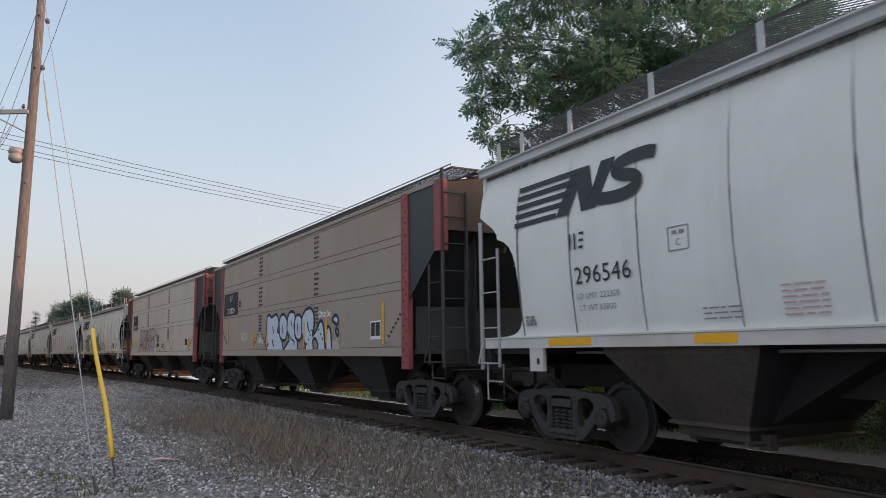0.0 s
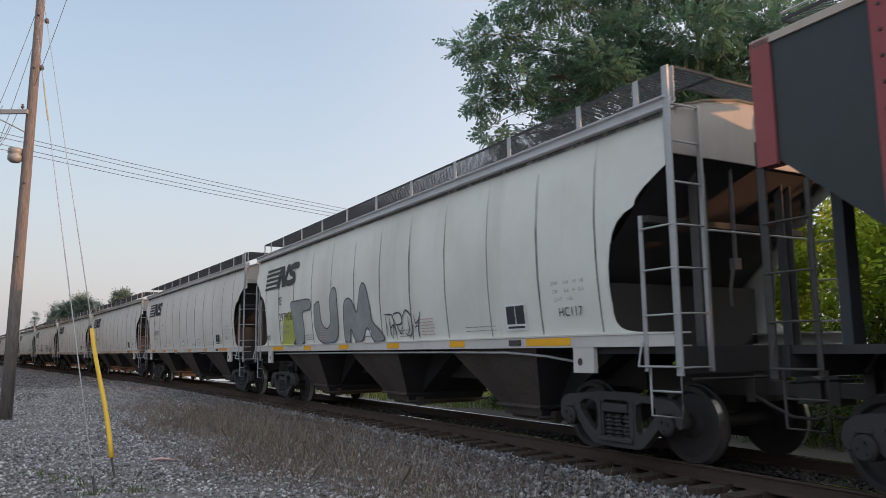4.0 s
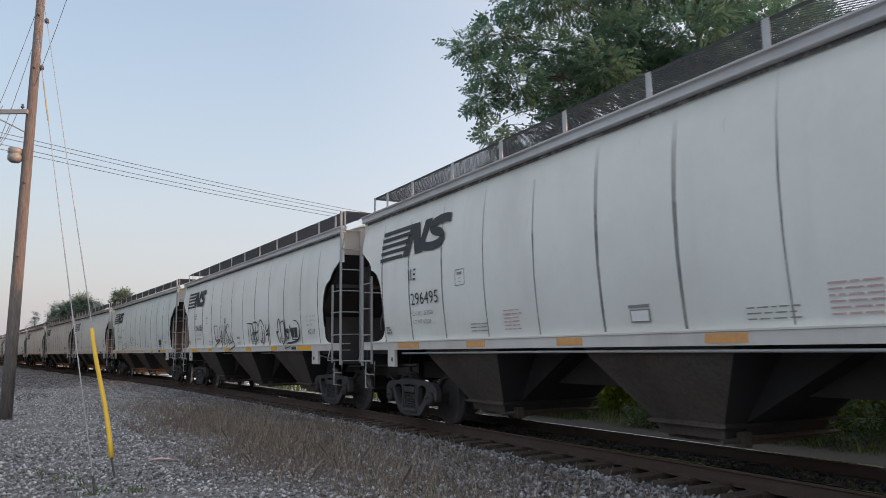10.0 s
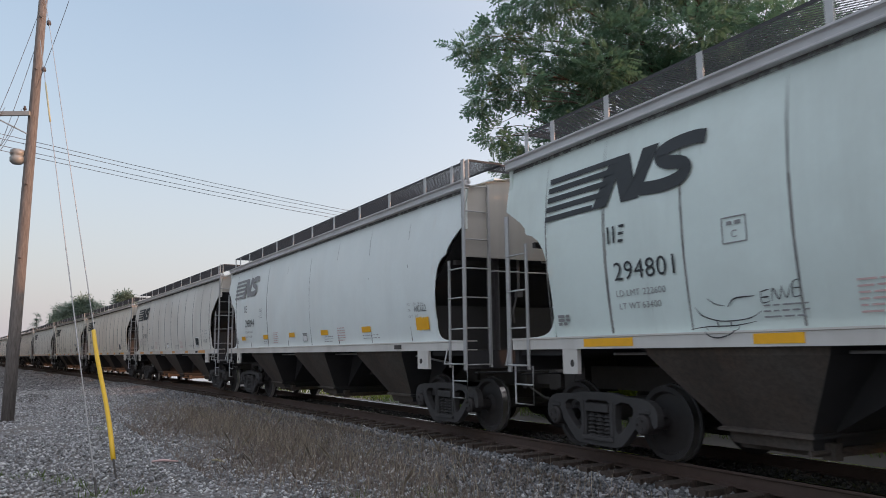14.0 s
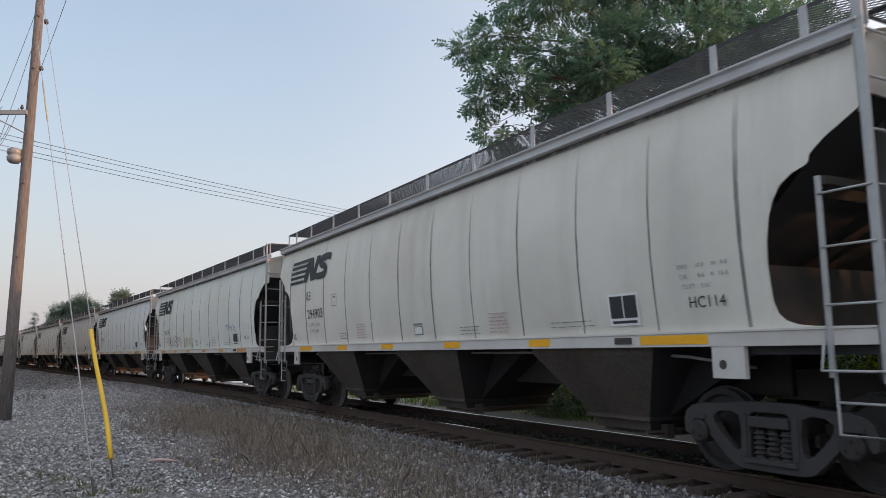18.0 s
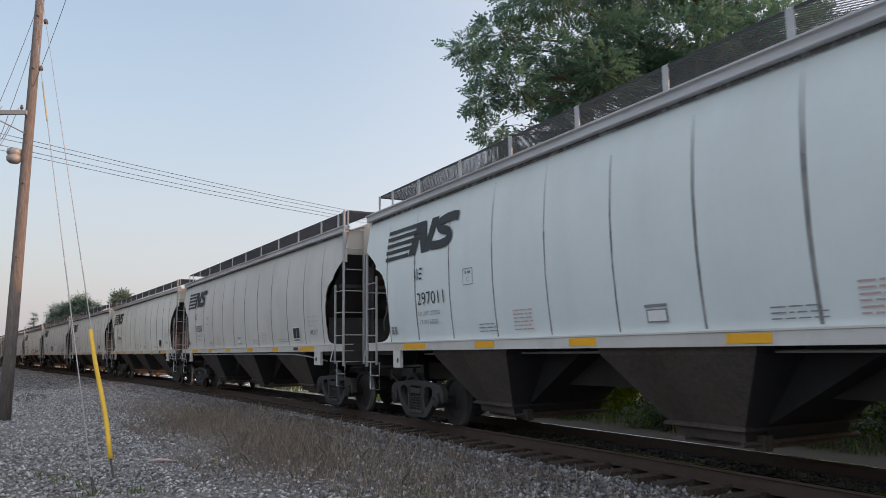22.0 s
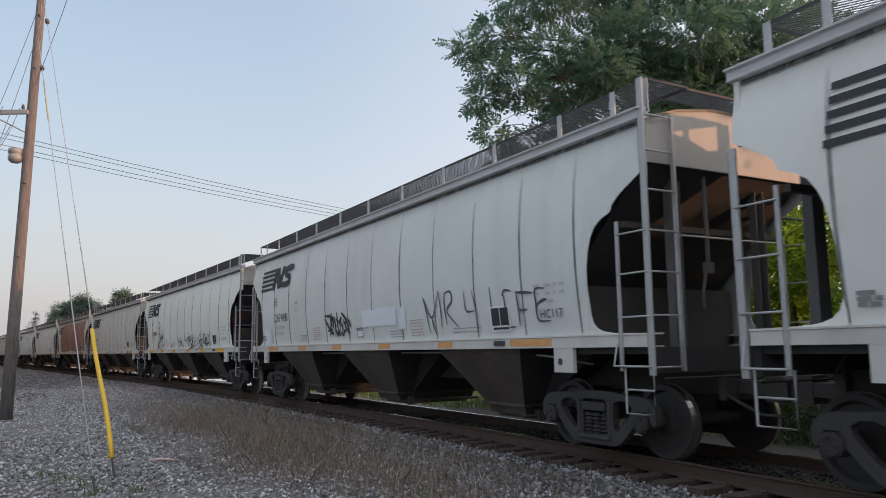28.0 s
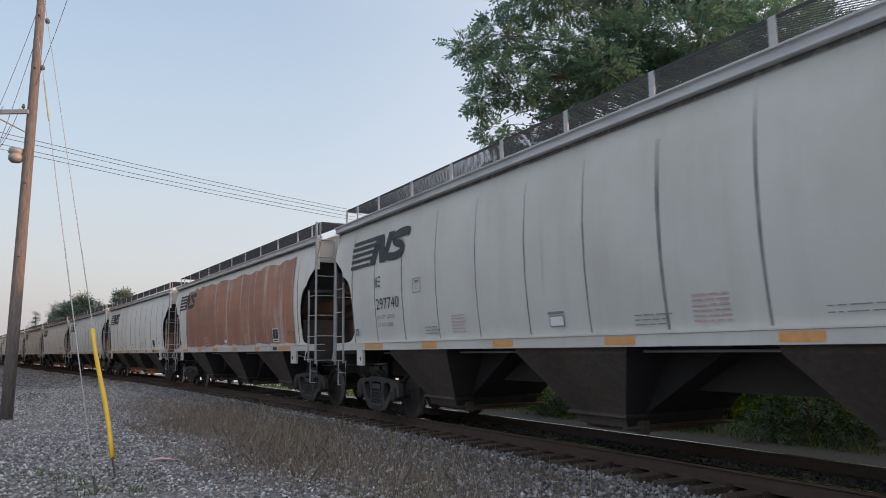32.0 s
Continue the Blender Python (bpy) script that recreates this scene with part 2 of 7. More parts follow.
def salmon_material():
    """Salmon spray in soft clouds over pale grey-pink."""
    m = Mat("salmon_spray_paint", 0.55)
    m.color(m.mix(m.ramp(m.noise(4.0, 4, 0.55), [(0.40, (0, 0, 0)), (0.62, (1, 1, 1))]), (0.53, 0.475, 0.45), (0.55, 0.335, 0.275)))
    return m.m


SPRAYO = salmon_material()
SPRAYG = plain("lime_spray_paint", (0.52, 0.56, 0.13), 0.55, 0.0, 0.3, 2.0, 0.0)


def rust_red_material():
    """Rust-red spray, thin in upright drips where the pale paint shows through."""
    m = Mat("rust_red_spray_paint", 0.6)
    drip = m.noise(1.5, 6, 0.65, (1.6, 1.6, 0.16))
    cloud = m.noise(0.7, 4, 0.55)
    c = m.mix(m.ramp(cloud, [(0.38, (0, 0, 0)), (0.62, (1, 1, 1))]), (0.37, 0.175, 0.12), (0.47, 0.215, 0.135))
    m.color(m.mix(m.ramp(drip, [(0.53, (0, 0, 0)), (0.66, (0.75,) * 3)]), c, (0.60, 0.50, 0.44)))
    return m.m


SPRAYR = rust_red_material()
SPRAYD = plain("slate_spray_outline", (0.098, 0.096, 0.122), 0.6, 0.0, 0.4, 4.0, 0.0)


def mist_material():
    """A thin, blown-out spray of pale blue."""
    m = Mat("thin_blue_spray", 0.6)
    m.color((0.62, 0.72, 0.86))
    m.link(m.ramp(m.noise(6, 5, 0.7), [(0.35, (0.1,) * 3), (0.65, (0.6,) * 3)]), m.b.inputs["Alpha"])
    return m.m


SPRAYM = mist_material()
SPRAYS = plain("thin_slate_spray_paint", (0.38, 0.40, 0.385), 0.6, 0.0, 0.7, 1.6, 0.0)


def thin_lime_material():
    """Faint greenish-yellow overspray that fades out in patches."""
    m = Mat("thin_lime_overspray", 0.6)
    m.color((0.52, 0.52, 0.22))
    m.link(m.ramp(m.noise(1.6, 5, 0.6), [(0.38, (0.0,) * 3), (0.7, (0.45,) * 3)]), m.b.inputs["Alpha"])
    return m.m


THINLIME = thin_lime_material()
OLIVE = plain("olive_overspray", (0.50, 0.47, 0.28), 0.6, 0.0, 0.5, 1.2, 0.0)


def ground_material():
    m = Mat("gravel_ground", 0.95)
    cells = m.voronoi(17.0)
    dist = m.voronoi(17.0, "Distance")
    small = m.voronoi(48.0)
    grey = m.ramp(cells, [(0.0, (0.085, 0.086, 0.09)), (0.45, (0.185, 0.187, 0.194)), (0.8, (0.28, 0.283, 0.292)), (1.0, (0.41, 0.413, 0.42))])
    g2 = m.ramp(small, [(0.0, (0.09, 0.086, 0.08)), (1.0, (0.33, 0.32, 0.30))])
    c = m.mix(0.45, grey, g2)
    dirt = m.ramp(m.noise(0.35, 6, 0.6), [(0.44, (0, 0, 0)), (0.66, (0.8, 0.8, 0.8))])
    c = m.mix(dirt, c, m.ramp(m.noise(6, 6, 0.7), [(0.3, (0.11, 0.097, 0.085)), (0.7, (0.25, 0.225, 0.20))]))
    m.color(c).bump(m.ramp(dist, [(0.0, (1, 1, 1)), (0.5, (0, 0, 0))]), 1.0, 0.05)
    m.b.inputs["Specular IOR Level"].default_value = 0.05
    return m.m


def stone_material():
    m = Mat("crushed_limestone", 0.9)
    r = m.island()
    c = m.ramp(r, [(0.0, (0.12, 0.12, 0.122)), (0.22, (0.25, 0.254, 0.261)), (0.5, (0.395, 0.40, 0.41)), (0.85, (0.545, 0.55, 0.56)), (1.0, (0.80, 0.80, 0.80))])
    n = m.noise(30, 5, 0.7)
    m.color(m.mix(m.ramp(n, [(0.3, (0, 0, 0)), (0.8, (0.45,) * 3)]), c, (0.09, 0.08, 0.07))).bump(n, 0.4, 0.01)
    return m.m


def ballast_material():
    m = Mat("blue_grey_ballast", 0.9)
    c = m.ramp(m.island(), [(0.0, (0.08, 0.083, 0.088)), (0.5, (0.20, 0.205, 0.215)), (0.9, (0.36, 0.365, 0.375)), (1.0, (0.52, 0.52, 0.52))])
    n = m.noise(30, 5, 0.7)
    m.color(m.mix(m.ramp(n, [(0.35, (0, 0, 0)), (0.8, (0.5,) * 3)]), c, (0.09, 0.075, 0.065))).bump(n, 0.4, 0.01)
    return m.m


def leaf_material(name, dark, light, glow, amount=0.35):
    m = Mat(name, 0.55)
    m.color(m.ramp(m.island(), [(0.0, dark), (1.0, light)]))
    return m.translucent(amount, glow).m


def bark_material(name, a, b):
    m = Mat(name, 0.9)
    n = m.noise(5, 7, 0.7, (5, 5, 0.7))
    m.color(m.ramp(n, [(0.3, a), (0.7, b)])).bump(n, 0.8, 0.03)
    return m.m


GROUND = ground_material()
STONE, BALLAST = stone_material(), ballast_material()
# shoulder and track-bed stone, darkened to stand for shade under the train
SHADEBALLAST = plain("dusty_dark_ballast", (0.040, 0.039, 0.040), 0.9, 0.0, 0.6, 9.0, 0.4)
BEDDARK = plain("oily_dark_ballast", (0.034, 0.030, 0.029), 0.85, 0.0, 0.4, 20.0, 0.4)
LEAF = leaf_material("tree_leaf", (0.030, 0.058, 0.046), (0.088, 0.146, 0.108), (0.16, 0.30, 0.18), 0.45)
# bush leaves darkened for shade, thicket leaves brightened for sun, both in colour
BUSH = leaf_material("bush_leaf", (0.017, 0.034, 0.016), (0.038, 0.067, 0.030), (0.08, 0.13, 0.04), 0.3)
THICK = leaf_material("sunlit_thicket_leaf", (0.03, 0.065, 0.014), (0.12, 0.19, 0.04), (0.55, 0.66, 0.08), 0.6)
# far leaves paled and greyed: the distance haze is in their colour
HAZELEAF = leaf_material("far_tree_leaf", (0.11, 0.15, 0.125), (0.19, 0.25, 0.205), (0.20, 0.28, 0.18), 0.25)
DRYGRASS = leaf_material("dry_grass", (0.135, 0.108, 0.092), (0.34, 0.275, 0.235), (0.28, 0.22, 0.16), 0.2)
STRAW = leaf_material("pale_straw", (0.24, 0.20, 0.15), (0.56, 0.48, 0.37), (0.3, 0.25, 0.17), 0.2)
GREENGRASS = leaf_material("green_grass", (0.04, 0.075, 0.016), (0.11, 0.17, 0.04), (0.2, 0.28, 0.05), 0.3)
BARK = bark_material("tree_bark", (0.05, 0.04, 0.032), (0.16, 0.135, 0.11))
POLEWOOD = bark_material("weathered_pole_wood", (0.11, 0.098, 0.092), (0.25, 0.225, 0.21))
RAILRUST = plain("rusty_rail_steel", (0.085, 0.053, 0.041), 0.8, 0.0, 0.45, 7.0, 0.3)
RAILTOP = plain("polished_railhead", (0.80, 0.79, 0.78), 0.13, 1.0, 0.2, 20.0, 0.03)
TIE = bark_material("creosoted_tie_wood", (0.035, 0.026, 0.021), (0.115, 0.085, 0.068))
WIRE = plain("wire", (0.10, 0.10, 0.11), 0.6, 0.2, 0.2, 5.0, 0.0)
PORCELAIN = plain("brown_insulator", (0.09, 0.07, 0.065), 0.35, 0.0, 0.3, 9.0, 0.0)
SKYSCREEN = plain("dark_wood_edge", (0.055, 0.060, 0.040), 0.95, 0.0, 0.4, 0.8, 0.2)
DARKGROUND = plain("dark_soil", (0.042, 0.037, 0.033), 0.95, 0.0, 0.5, 3.0, 0.5)
# road and lawn tones raised to stand for sunlight on the ground beyond
CONCRETE = plain("pale_worn_concrete", (0.80, 0.79, 0.75), 0.32, 0.0, 0.2, 3.0, 0.03)
LAWN = plain("sunlit_mown_grass", (0.46, 0.52, 0.16), 0.7, 0.0, 0.4, 4.0, 0.3)
SEEDHEAD = plain("pale_dry_seed_head", (0.46, 0.42, 0.28), 0.8, 0.0, 0.3, 20.0, 0.3)
GUARD = plain("yellow_plastic_guy_guard", (0.80, 0.50, 0.025), 0.4, 0.0, 0.15, 6.0, 0.03)
HOUSING = plain("grey_lamp_housing", (0.36, 0.36, 0.35), 0.5, 0.2, 0.35, 9.0, 0.05)


# ---- mesh helpers ----
class Geo:
    """Gathers vertices and faces for one mesh."""

    def __init__(self):
        self.v, self.f, self.k = [], [], []

    def add(self, verts, faces, k=0):
        n = len(self.v)
        self.v += [tuple(p) for p in verts]
        self.f += [tuple(n + i for i in f) for f in faces]
        self.k += [k] * len(faces)
        return self

    def box(self, x0, x1, y0, y1, z0, z1, k=0):
        v = [(x, y, z) for x in (x0, x1) for y in (y0, y1) for z in (z0, z1)]
        return self.add(v, [(0, 1, 3, 2), (4, 6, 7, 5), (0, 4, 5, 1), (2, 3, 7, 6), (0, 2, 6, 4), (1, 5, 7, 3)], k)

    def tube(self, pts, r, n=6, k=0, caps=True):
        pts = [Vector(p) for p in pts]
        rr = r if isinstance(r, (list, tuple)) else [r] * len(pts)
        rings = []
        for i, p in enumerate(pts):
            d = (pts[min(i + 1, len(pts) - 1)] - pts[max(i - 1, 0)]).normalized()
            up = Vector((0, 0, 1)) if abs(d.z) < 0.9 else Vector((1, 0, 0))
            a = d.cross(up).normalized()
            b = d.cross(a)
            rings.append([p + rr[i] * (math.cos(2 * math.pi * j / n) * a + math.sin(2 * math.pi * j / n) * b) for j in range(n)])
        v = [q for ring in rings for q in ring]
        f = [(i * n + j, i * n + (j + 1) % n, (i + 1) * n + (j + 1) % n, (i + 1) * n + j) for i in range(len(pts) - 1) for j in range(n)]
        if caps:
            f += [tuple(range(n))[::-1], tuple((len(pts) - 1) * n + j for j in range(n))]
        return self.add(v, f, k)

    def lathe(self, prof, n=28, axis="y", at=(0, 0, 0), k=0):
        """prof: (along the axis, radius) pairs."""
        v, m = [], len(prof)
        for j in range(n):
            c, s = math.cos(2 * math.pi * j / n), math.sin(2 * math.pi * j / n)
            for a, r in prof:
                p = {"y": (r * c, a, r * s), "x": (a, r * c, r * s), "z": (r * c, r * s, a)}[axis]
                v.append((p[0] + at[0], p[1] + at[1], p[2] + at[2]))
        f = [(j * m + i, j * m + i + 1, ((j + 1) % n) * m + i + 1, ((j + 1) % n) * m + i) for j in range(n) for i in range(m - 1)]
        return self.add(v, f, k)

    def slab(self, poly, y0, y1, k=0):
        """A flat plate: polygon in x, z, from y0 to y1."""
        n = len(poly)
        v = [(x, y0, z) for x, z in poly] + [(x, y1, z) for x, z in poly]
        f = [tuple(range(n)), tuple(range(2 * n - 1, n - 1, -1))] + [(i, n + i, n + (i + 1) % n, (i + 1) % n) for i in range(n)]
        return self.add(v, f, k)

    def beam(self, prof, x0, x1, k=0):
        """A rolled section: closed profile in y, z, from x0 to x1."""
        n = len(prof)
        v = [(x0, y, z) for y, z in prof] + [(x1, y, z) for y, z in prof]
        f = [tuple(range(n)), tuple(range(2 * n - 1, n - 1, -1))] + [(i, (i + 1) % n, n + (i + 1) % n, n + i) for i in range(n)]
        return self.add(v, f, k)

    def bar(self, a, b, wy, h, k=0):
        """A straight bar in an x, z plane from a to b, centred on y = wy[0..1], h high across."""
        (x0, z0), (x1, z1) = a, b
        d = Vector((x1 - x0, z1 - z0)).normalized() * (h / 2)
        return self.slab([(x0 + d.y, z0 - d.x), (x1 + d.y, z1 - d.x), (x1 - d.y, z1 + d.x), (x0 - d.y, z0 + d.x)], wy[0], wy[1], k)

    def mesh(self, name, *mats, smooth=False, bevel=0.0):
        me = bpy.data.meshes.new(name)
        me.from_pydata(self.v, [], self.f)
        for m in mats:
            me.materials.append(m)
        if len(mats) > 1:
            me.polygons.foreach_set("material_index", self.k)
        if smooth:
            me.polygons.foreach_set("use_smooth", [True] * len(me.polygons))
        bm = bmesh.new()
        bm.from_mesh(me)
        bmesh.ops.recalc_face_normals(bm, faces=bm.faces)
        if bevel:
            sharp = [e for e in bm.edges if len(e.link_faces) == 2 and e.calc_face_angle(0) > 0.5]
            bmesh.ops.bevel(bm, geom=sharp, offset=bevel, segments=2, profile=0.5, affect="EDGES", clamp_overlap=True)
        bm.to_mesh(me)
        bm.free()
        return me


def quick_mesh(name, verts, loops, sizes, mat, smooth=False):
    """A large mesh straight from arrays."""
    me = bpy.data.meshes.new(name)
    me.vertices.add(len(verts))
    me.vertices.foreach_set("co", np.asarray(verts, np.float32).ravel())
    me.loops.add(len(loops))
    me.loops.foreach_set("vertex_index", np.asarray(loops, np.int32))
    me.polygons.add(len(sizes))
    sizes = np.asarray(sizes, np.int32)
    me.polygons.foreach_set("loop_start", np.concatenate([[0], np.cumsum(sizes)[:-1]]).astype(np.int32))
    me.materials.append(mat)
    me.update(calc_edges=True)
    me.validate()
    if smooth:
        me.polygons.foreach_set("use_smooth", [True] * len(sizes))
    return me


def part(name, me, parent, m=None, label=""):
    ob = new(name, me)
    ob.parent = parent
    if m is not None:
        ob.matrix_basis = m
    return tagged(ob, label)


def top(name, label, category, m=None, group="", kind="", me=None):
    ob = new(name, me)
    if m is not None:
        ob.matrix_basis = m
    return tagged(ob, label, category, group, kind)


# ---- the line of the track: an easement curve; s runs with the train, 0 where it crosses the view's axis ----
S_GRID = np.arange(-600.0, 480.0, 0.5)
curv = np.where(S_GRID < -74.5, 0.0, np.where(S_GRID > 30, 0.0, -0.002235 - 3.0e-5 * S_GRID))
head = np.concatenate([[0], np.cumsum(0.25 * (curv[1:] + curv[:-1]))])
mid = int(np.argmin(abs(S_GRID)))
head = head - head[mid] - 1.056505
gx = np.concatenate([[0], np.cumsum(0.25 * (np.cos(head[1:]) + np.cos(head[:-1])))])
gy = np.concatenate([[0], np.cumsum(0.25 * (np.sin(head[1:]) + np.sin(head[:-1])))])
gx, gy = gx - gx[mid], gy - gy[mid] + 16.185


def track_at(s, off=0.0):
    """The place on the track at s, off metres towards the camera's side, and the heading."""
    h = np.interp(s, S_GRID, head)
    return np.interp(s, S_GRID, gx) + off * np.sin(h), np.interp(s, S_GRID, gy) - off * np.cos(h), h


def lateral(x, y):
    """Signed distance from the track's middle (positive: the camera's side), and s."""
    x, y = np.atleast_1d(x).astype(float), np.atleast_1d(y).astype(float)
    out, along = np.empty(len(x)), np.empty(len(x))
    st = slice(None, None, 4)
    px, py, ph, ps = gx[st], gy[st], head[st], S_GRID[st]
    for i in range(0, len(x), 4000):
        j = slice(i, i + 4000)
        d = (x[j, None] - px) ** 2 + (y[j, None] - py) ** 2
        n = d.argmin(1)
        dx, dy = x[j] - px[n], y[j] - py[n]
        out[j] = dx * np.sin(ph[n]) - dy * np.cos(ph[n])
        along[j] = ps[n] + dx * np.cos(ph[n]) + dy * np.sin(ph[n])
    return out, along


def ground_z(lat):
    return np.interp(lat, [-60, -14, -5, -3.2, -1.8, -1.35, 1.3, 1.6, 1.85, 3.0, 6, 40], [-0.9, -0.75, -0.6, -0.5, -0.3, -0.27, -0.265, -0.25, -0.27, -0.37, -0.4, -0.42])


# ---- ground: one sheet to the horizon ----
def ground_sheet():
    def lines(c):
        a = np.concatenate([np.arange(0, 26, 0.4), 26 * 1.16 ** np.arange(0, 34)])
        return np.concatenate([-a[:0:-1], a]) + c
    xs, ys = lines(-2.0), lines(16.0)
    X, Y = np.meshgrid(xs, ys)
    lat, s = lateral(X.ravel(), Y.ravel())
    near = np.clip(1 - np.abs(lat) / 60, 0, 1)
    bump = np.array([noise.noise((x * 0.35, y * 0.35, 0)) * 0.05 + noise.noise((x * 1.3, y * 1.3, 3)) * 0.025 for x, y in zip(X.ravel(), Y.ravel())])
    Z = ground_z(lat) + bump * near * np.clip((np.abs(lat) - 1.6) / 1.5, 0, 1)
    nx, ny = len(xs), len(ys)
    i = (np.arange(ny - 1)[:, None] * nx + np.arange(nx - 1)).ravel()
    loops = np.stack([i, i + 1, i + nx + 1, i + nx], 1).ravel()
    me = quick_mesh("ground", np.stack([X.ravel(), Y.ravel(), Z], 1), loops, [4] * len(i), GROUND, True)
    return tagged(new("ground", me), "grey gravel and dirt ground beside the railway", "ground", kind="structure")


ground = ground_sheet()


def closing_backdrop():
    """A plain unseen screen added behind and beside the camera to block low sky."""
    r = random.Random(12)
    # the line of the screen: bearing to the side of the view, distance, height
    # the first, taller run takes sky light from the far cars
    line = [(34.0, 200.0 - 7.6 * i, 10.5) for i in range(21)] + [(34.5 + 3.5 * i, 46.0 - 1.5 * min(i, 6), max(5.2, 10.0 - 0.8 * i)) for i in range(48)]
    v, n = [], len(line) - 1
    for i, (turn, rad, tall) in enumerate(line):
        a, top_z = radians(turn), tall + 1.0 * math.sin(i * 0.55) + r.uniform(-0.7, 0.7)
        for back in (0.0, 2.0):
            x, y = -math.sin(a + back * 0.6 / rad) * (rad + back), math.cos(a + back * 0.6 / rad) * (rad + back)
            v += [(x, y, -1.0), (x, y, top_z)]
    f = []
    for i in range(n):
        q = 4 * i
        f += [(q, q + 4, q + 5, q + 1), (q + 2, q + 3, q + 7, q + 6), (q + 1, q + 5, q + 7, q + 3)]
    tagged(new("backdrop", Geo().add(v, f).mesh("backdrop", SKYSCREEN)), "plain dark screen added out of view to block low sky", "backdrop", kind="structure")


closing_backdrop()


def low_patch(name, label, mat, pts, lift):
    """A thin irregular patch lying on the ground."""
    xs, ys = [p[0] for p in pts], [p[1] for p in pts]
    lat, _ = lateral(np.array(xs), np.array(ys))
    z = ground_z(lat)
    n = len(pts)
    g = Geo().add([(x, y, float(q) + lift) for x, y, q in zip(xs, ys, z)] + [(x, y, float(q) - 0.05) for x, y, q in zip(xs, ys, z)],
                  [tuple(range(n))] + [(i, (i + 1) % n, n + (i + 1) % n, n + i) for i in range(n)])
    return tagged(new(name, g.mesh(name, mat)), label, "ground patch", kind="structure")


def ring(cx, cy, a, b, turn, seed, n=22):
    r = random.Random(seed)
    c, s = math.cos(radians(turn)), math.sin(radians(turn))
    out = []
    for i in range(n):
        t = 2 * math.pi * i / n
        u, v = a * math.cos(t) * r.uniform(0.8, 1.15), b * math.sin(t) * r.uniform(0.75, 1.2)
        out.append((cx + c * u - s * v, cy + s * u + c * v))
    return out


low_patch("soil_patch", "dark patch in the gravel by the pole", DARKGROUND, ring(-17.6, 32.3, 3.4, 0.6, 118, 5), 0.03)


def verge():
    """A dark sheet under the grass painting in shade, uneven at its edges."""
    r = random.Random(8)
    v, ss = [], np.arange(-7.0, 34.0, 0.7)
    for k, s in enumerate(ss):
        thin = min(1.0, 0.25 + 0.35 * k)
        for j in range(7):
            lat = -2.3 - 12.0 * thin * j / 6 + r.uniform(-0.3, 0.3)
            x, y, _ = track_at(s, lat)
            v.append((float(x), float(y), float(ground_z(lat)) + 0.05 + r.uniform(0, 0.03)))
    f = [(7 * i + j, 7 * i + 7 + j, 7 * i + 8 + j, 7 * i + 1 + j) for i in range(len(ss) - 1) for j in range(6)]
    tagged(new("soil_verge", Geo().add(v, f).mesh("soil_verge", DARKGROUND, smooth=True)), "dark strip that paints the shade beyond the track", "ground patch", kind="structure")


verge()


def ribbon(name, label, mat, s_lo, s_hi, lat_lo, lat_hi, lift, category):
    """A strip of ground that runs along beyond the track, with an edge of its own."""
    v, ss = [], np.arange(s_lo, s_hi, 1.5)
    r = random.Random(len(ss))
    for s in ss:
        for lat, dz in ((lat_lo + r.uniform(-0.08, 0.08), -0.1), (lat_lo + 0.05, lift), (lat_hi, lift), (lat_hi + r.uniform(0, 0.15), -0.1)):
            x, y, _ = track_at(s, lat)
            v.append((float(x), float(y), float(ground_z(-6.5)) + dz))
    f = [(4 * i + j, 4 * i + 4 + j, 4 * i + 5 + j, 4 * i + 1 + j) for i in range(len(ss) - 1) for j in range(3)]
    return tagged(new(name, Geo().add(v, f).mesh(name, mat)), label, category, kind="structure")


ribbon("road", "pale concrete road running along beyond the track", CONCRETE, -150, -20, -7.9, -5.2, 0.02, "road")
ribbon("lawn", "yellow-green mown grass beyond the road, sunlight in its colour", LAWN, -150, -16, -16.0, -8.0, -0.02, "grass")


# ---- railway track ----
def rail_mesh(off):
    """A flat-bottomed rail, 0.18 m high, swept along the line; the running surface is polished."""
    prof = [(-0.07, -0.18), (-0.07, -0.165), (-0.012, -0.145), (-0.012, -0.045), (-0.036, -0.035), (-0.036, -0.012), (-0.033, -0.0065), (-0.026, -0.003), (-0.018, -0.001), (0.0, 0.0),
            (0.018, -0.001), (0.026, -0.003), (0.033, -0.0065), (0.036, -0.012), (0.036, -0.035), (0.012, -0.045), (0.012, -0.145), (0.07, -0.165), (0.07, -0.18)]
    ss = np.concatenate([np.arange(-580, -60, 4.0), np.arange(-60, 40, 1.0), np.arange(40, 450, 5.0)])
    g, n = Geo(), len(prof)
    v = []
    for s in ss:
        for o, z in prof:
            x, y, _ = track_at(s, off + o)
            v.append((float(x), float(y), z))
    f, k = [], []
    for i in range(len(ss) - 1):
        for j in range(n - 1):
            f.append((i * n + j, i * n + j + 1, (i + 1) * n + j + 1, (i + 1) * n + j))
            k.append(1 if 6 <= j <= 11 else 0)
    g.v, g.f, g.k = v, f, k
    return g.mesh("rail", RAILRUST, RAILTOP)


BED_LAT = [-3.6, -2.5, -1.7, -0.90, -0.845, -0.66, -0.45, 0.0, 0.45, 0.66]
BED_Z = [-0.50, -0.40, -0.235, -0.185, -0.20, -0.20, -0.155, -0.14, -0.155, -0.20]


def bed_z(lat):
    return np.interp(lat, BED_LAT, BED_Z)


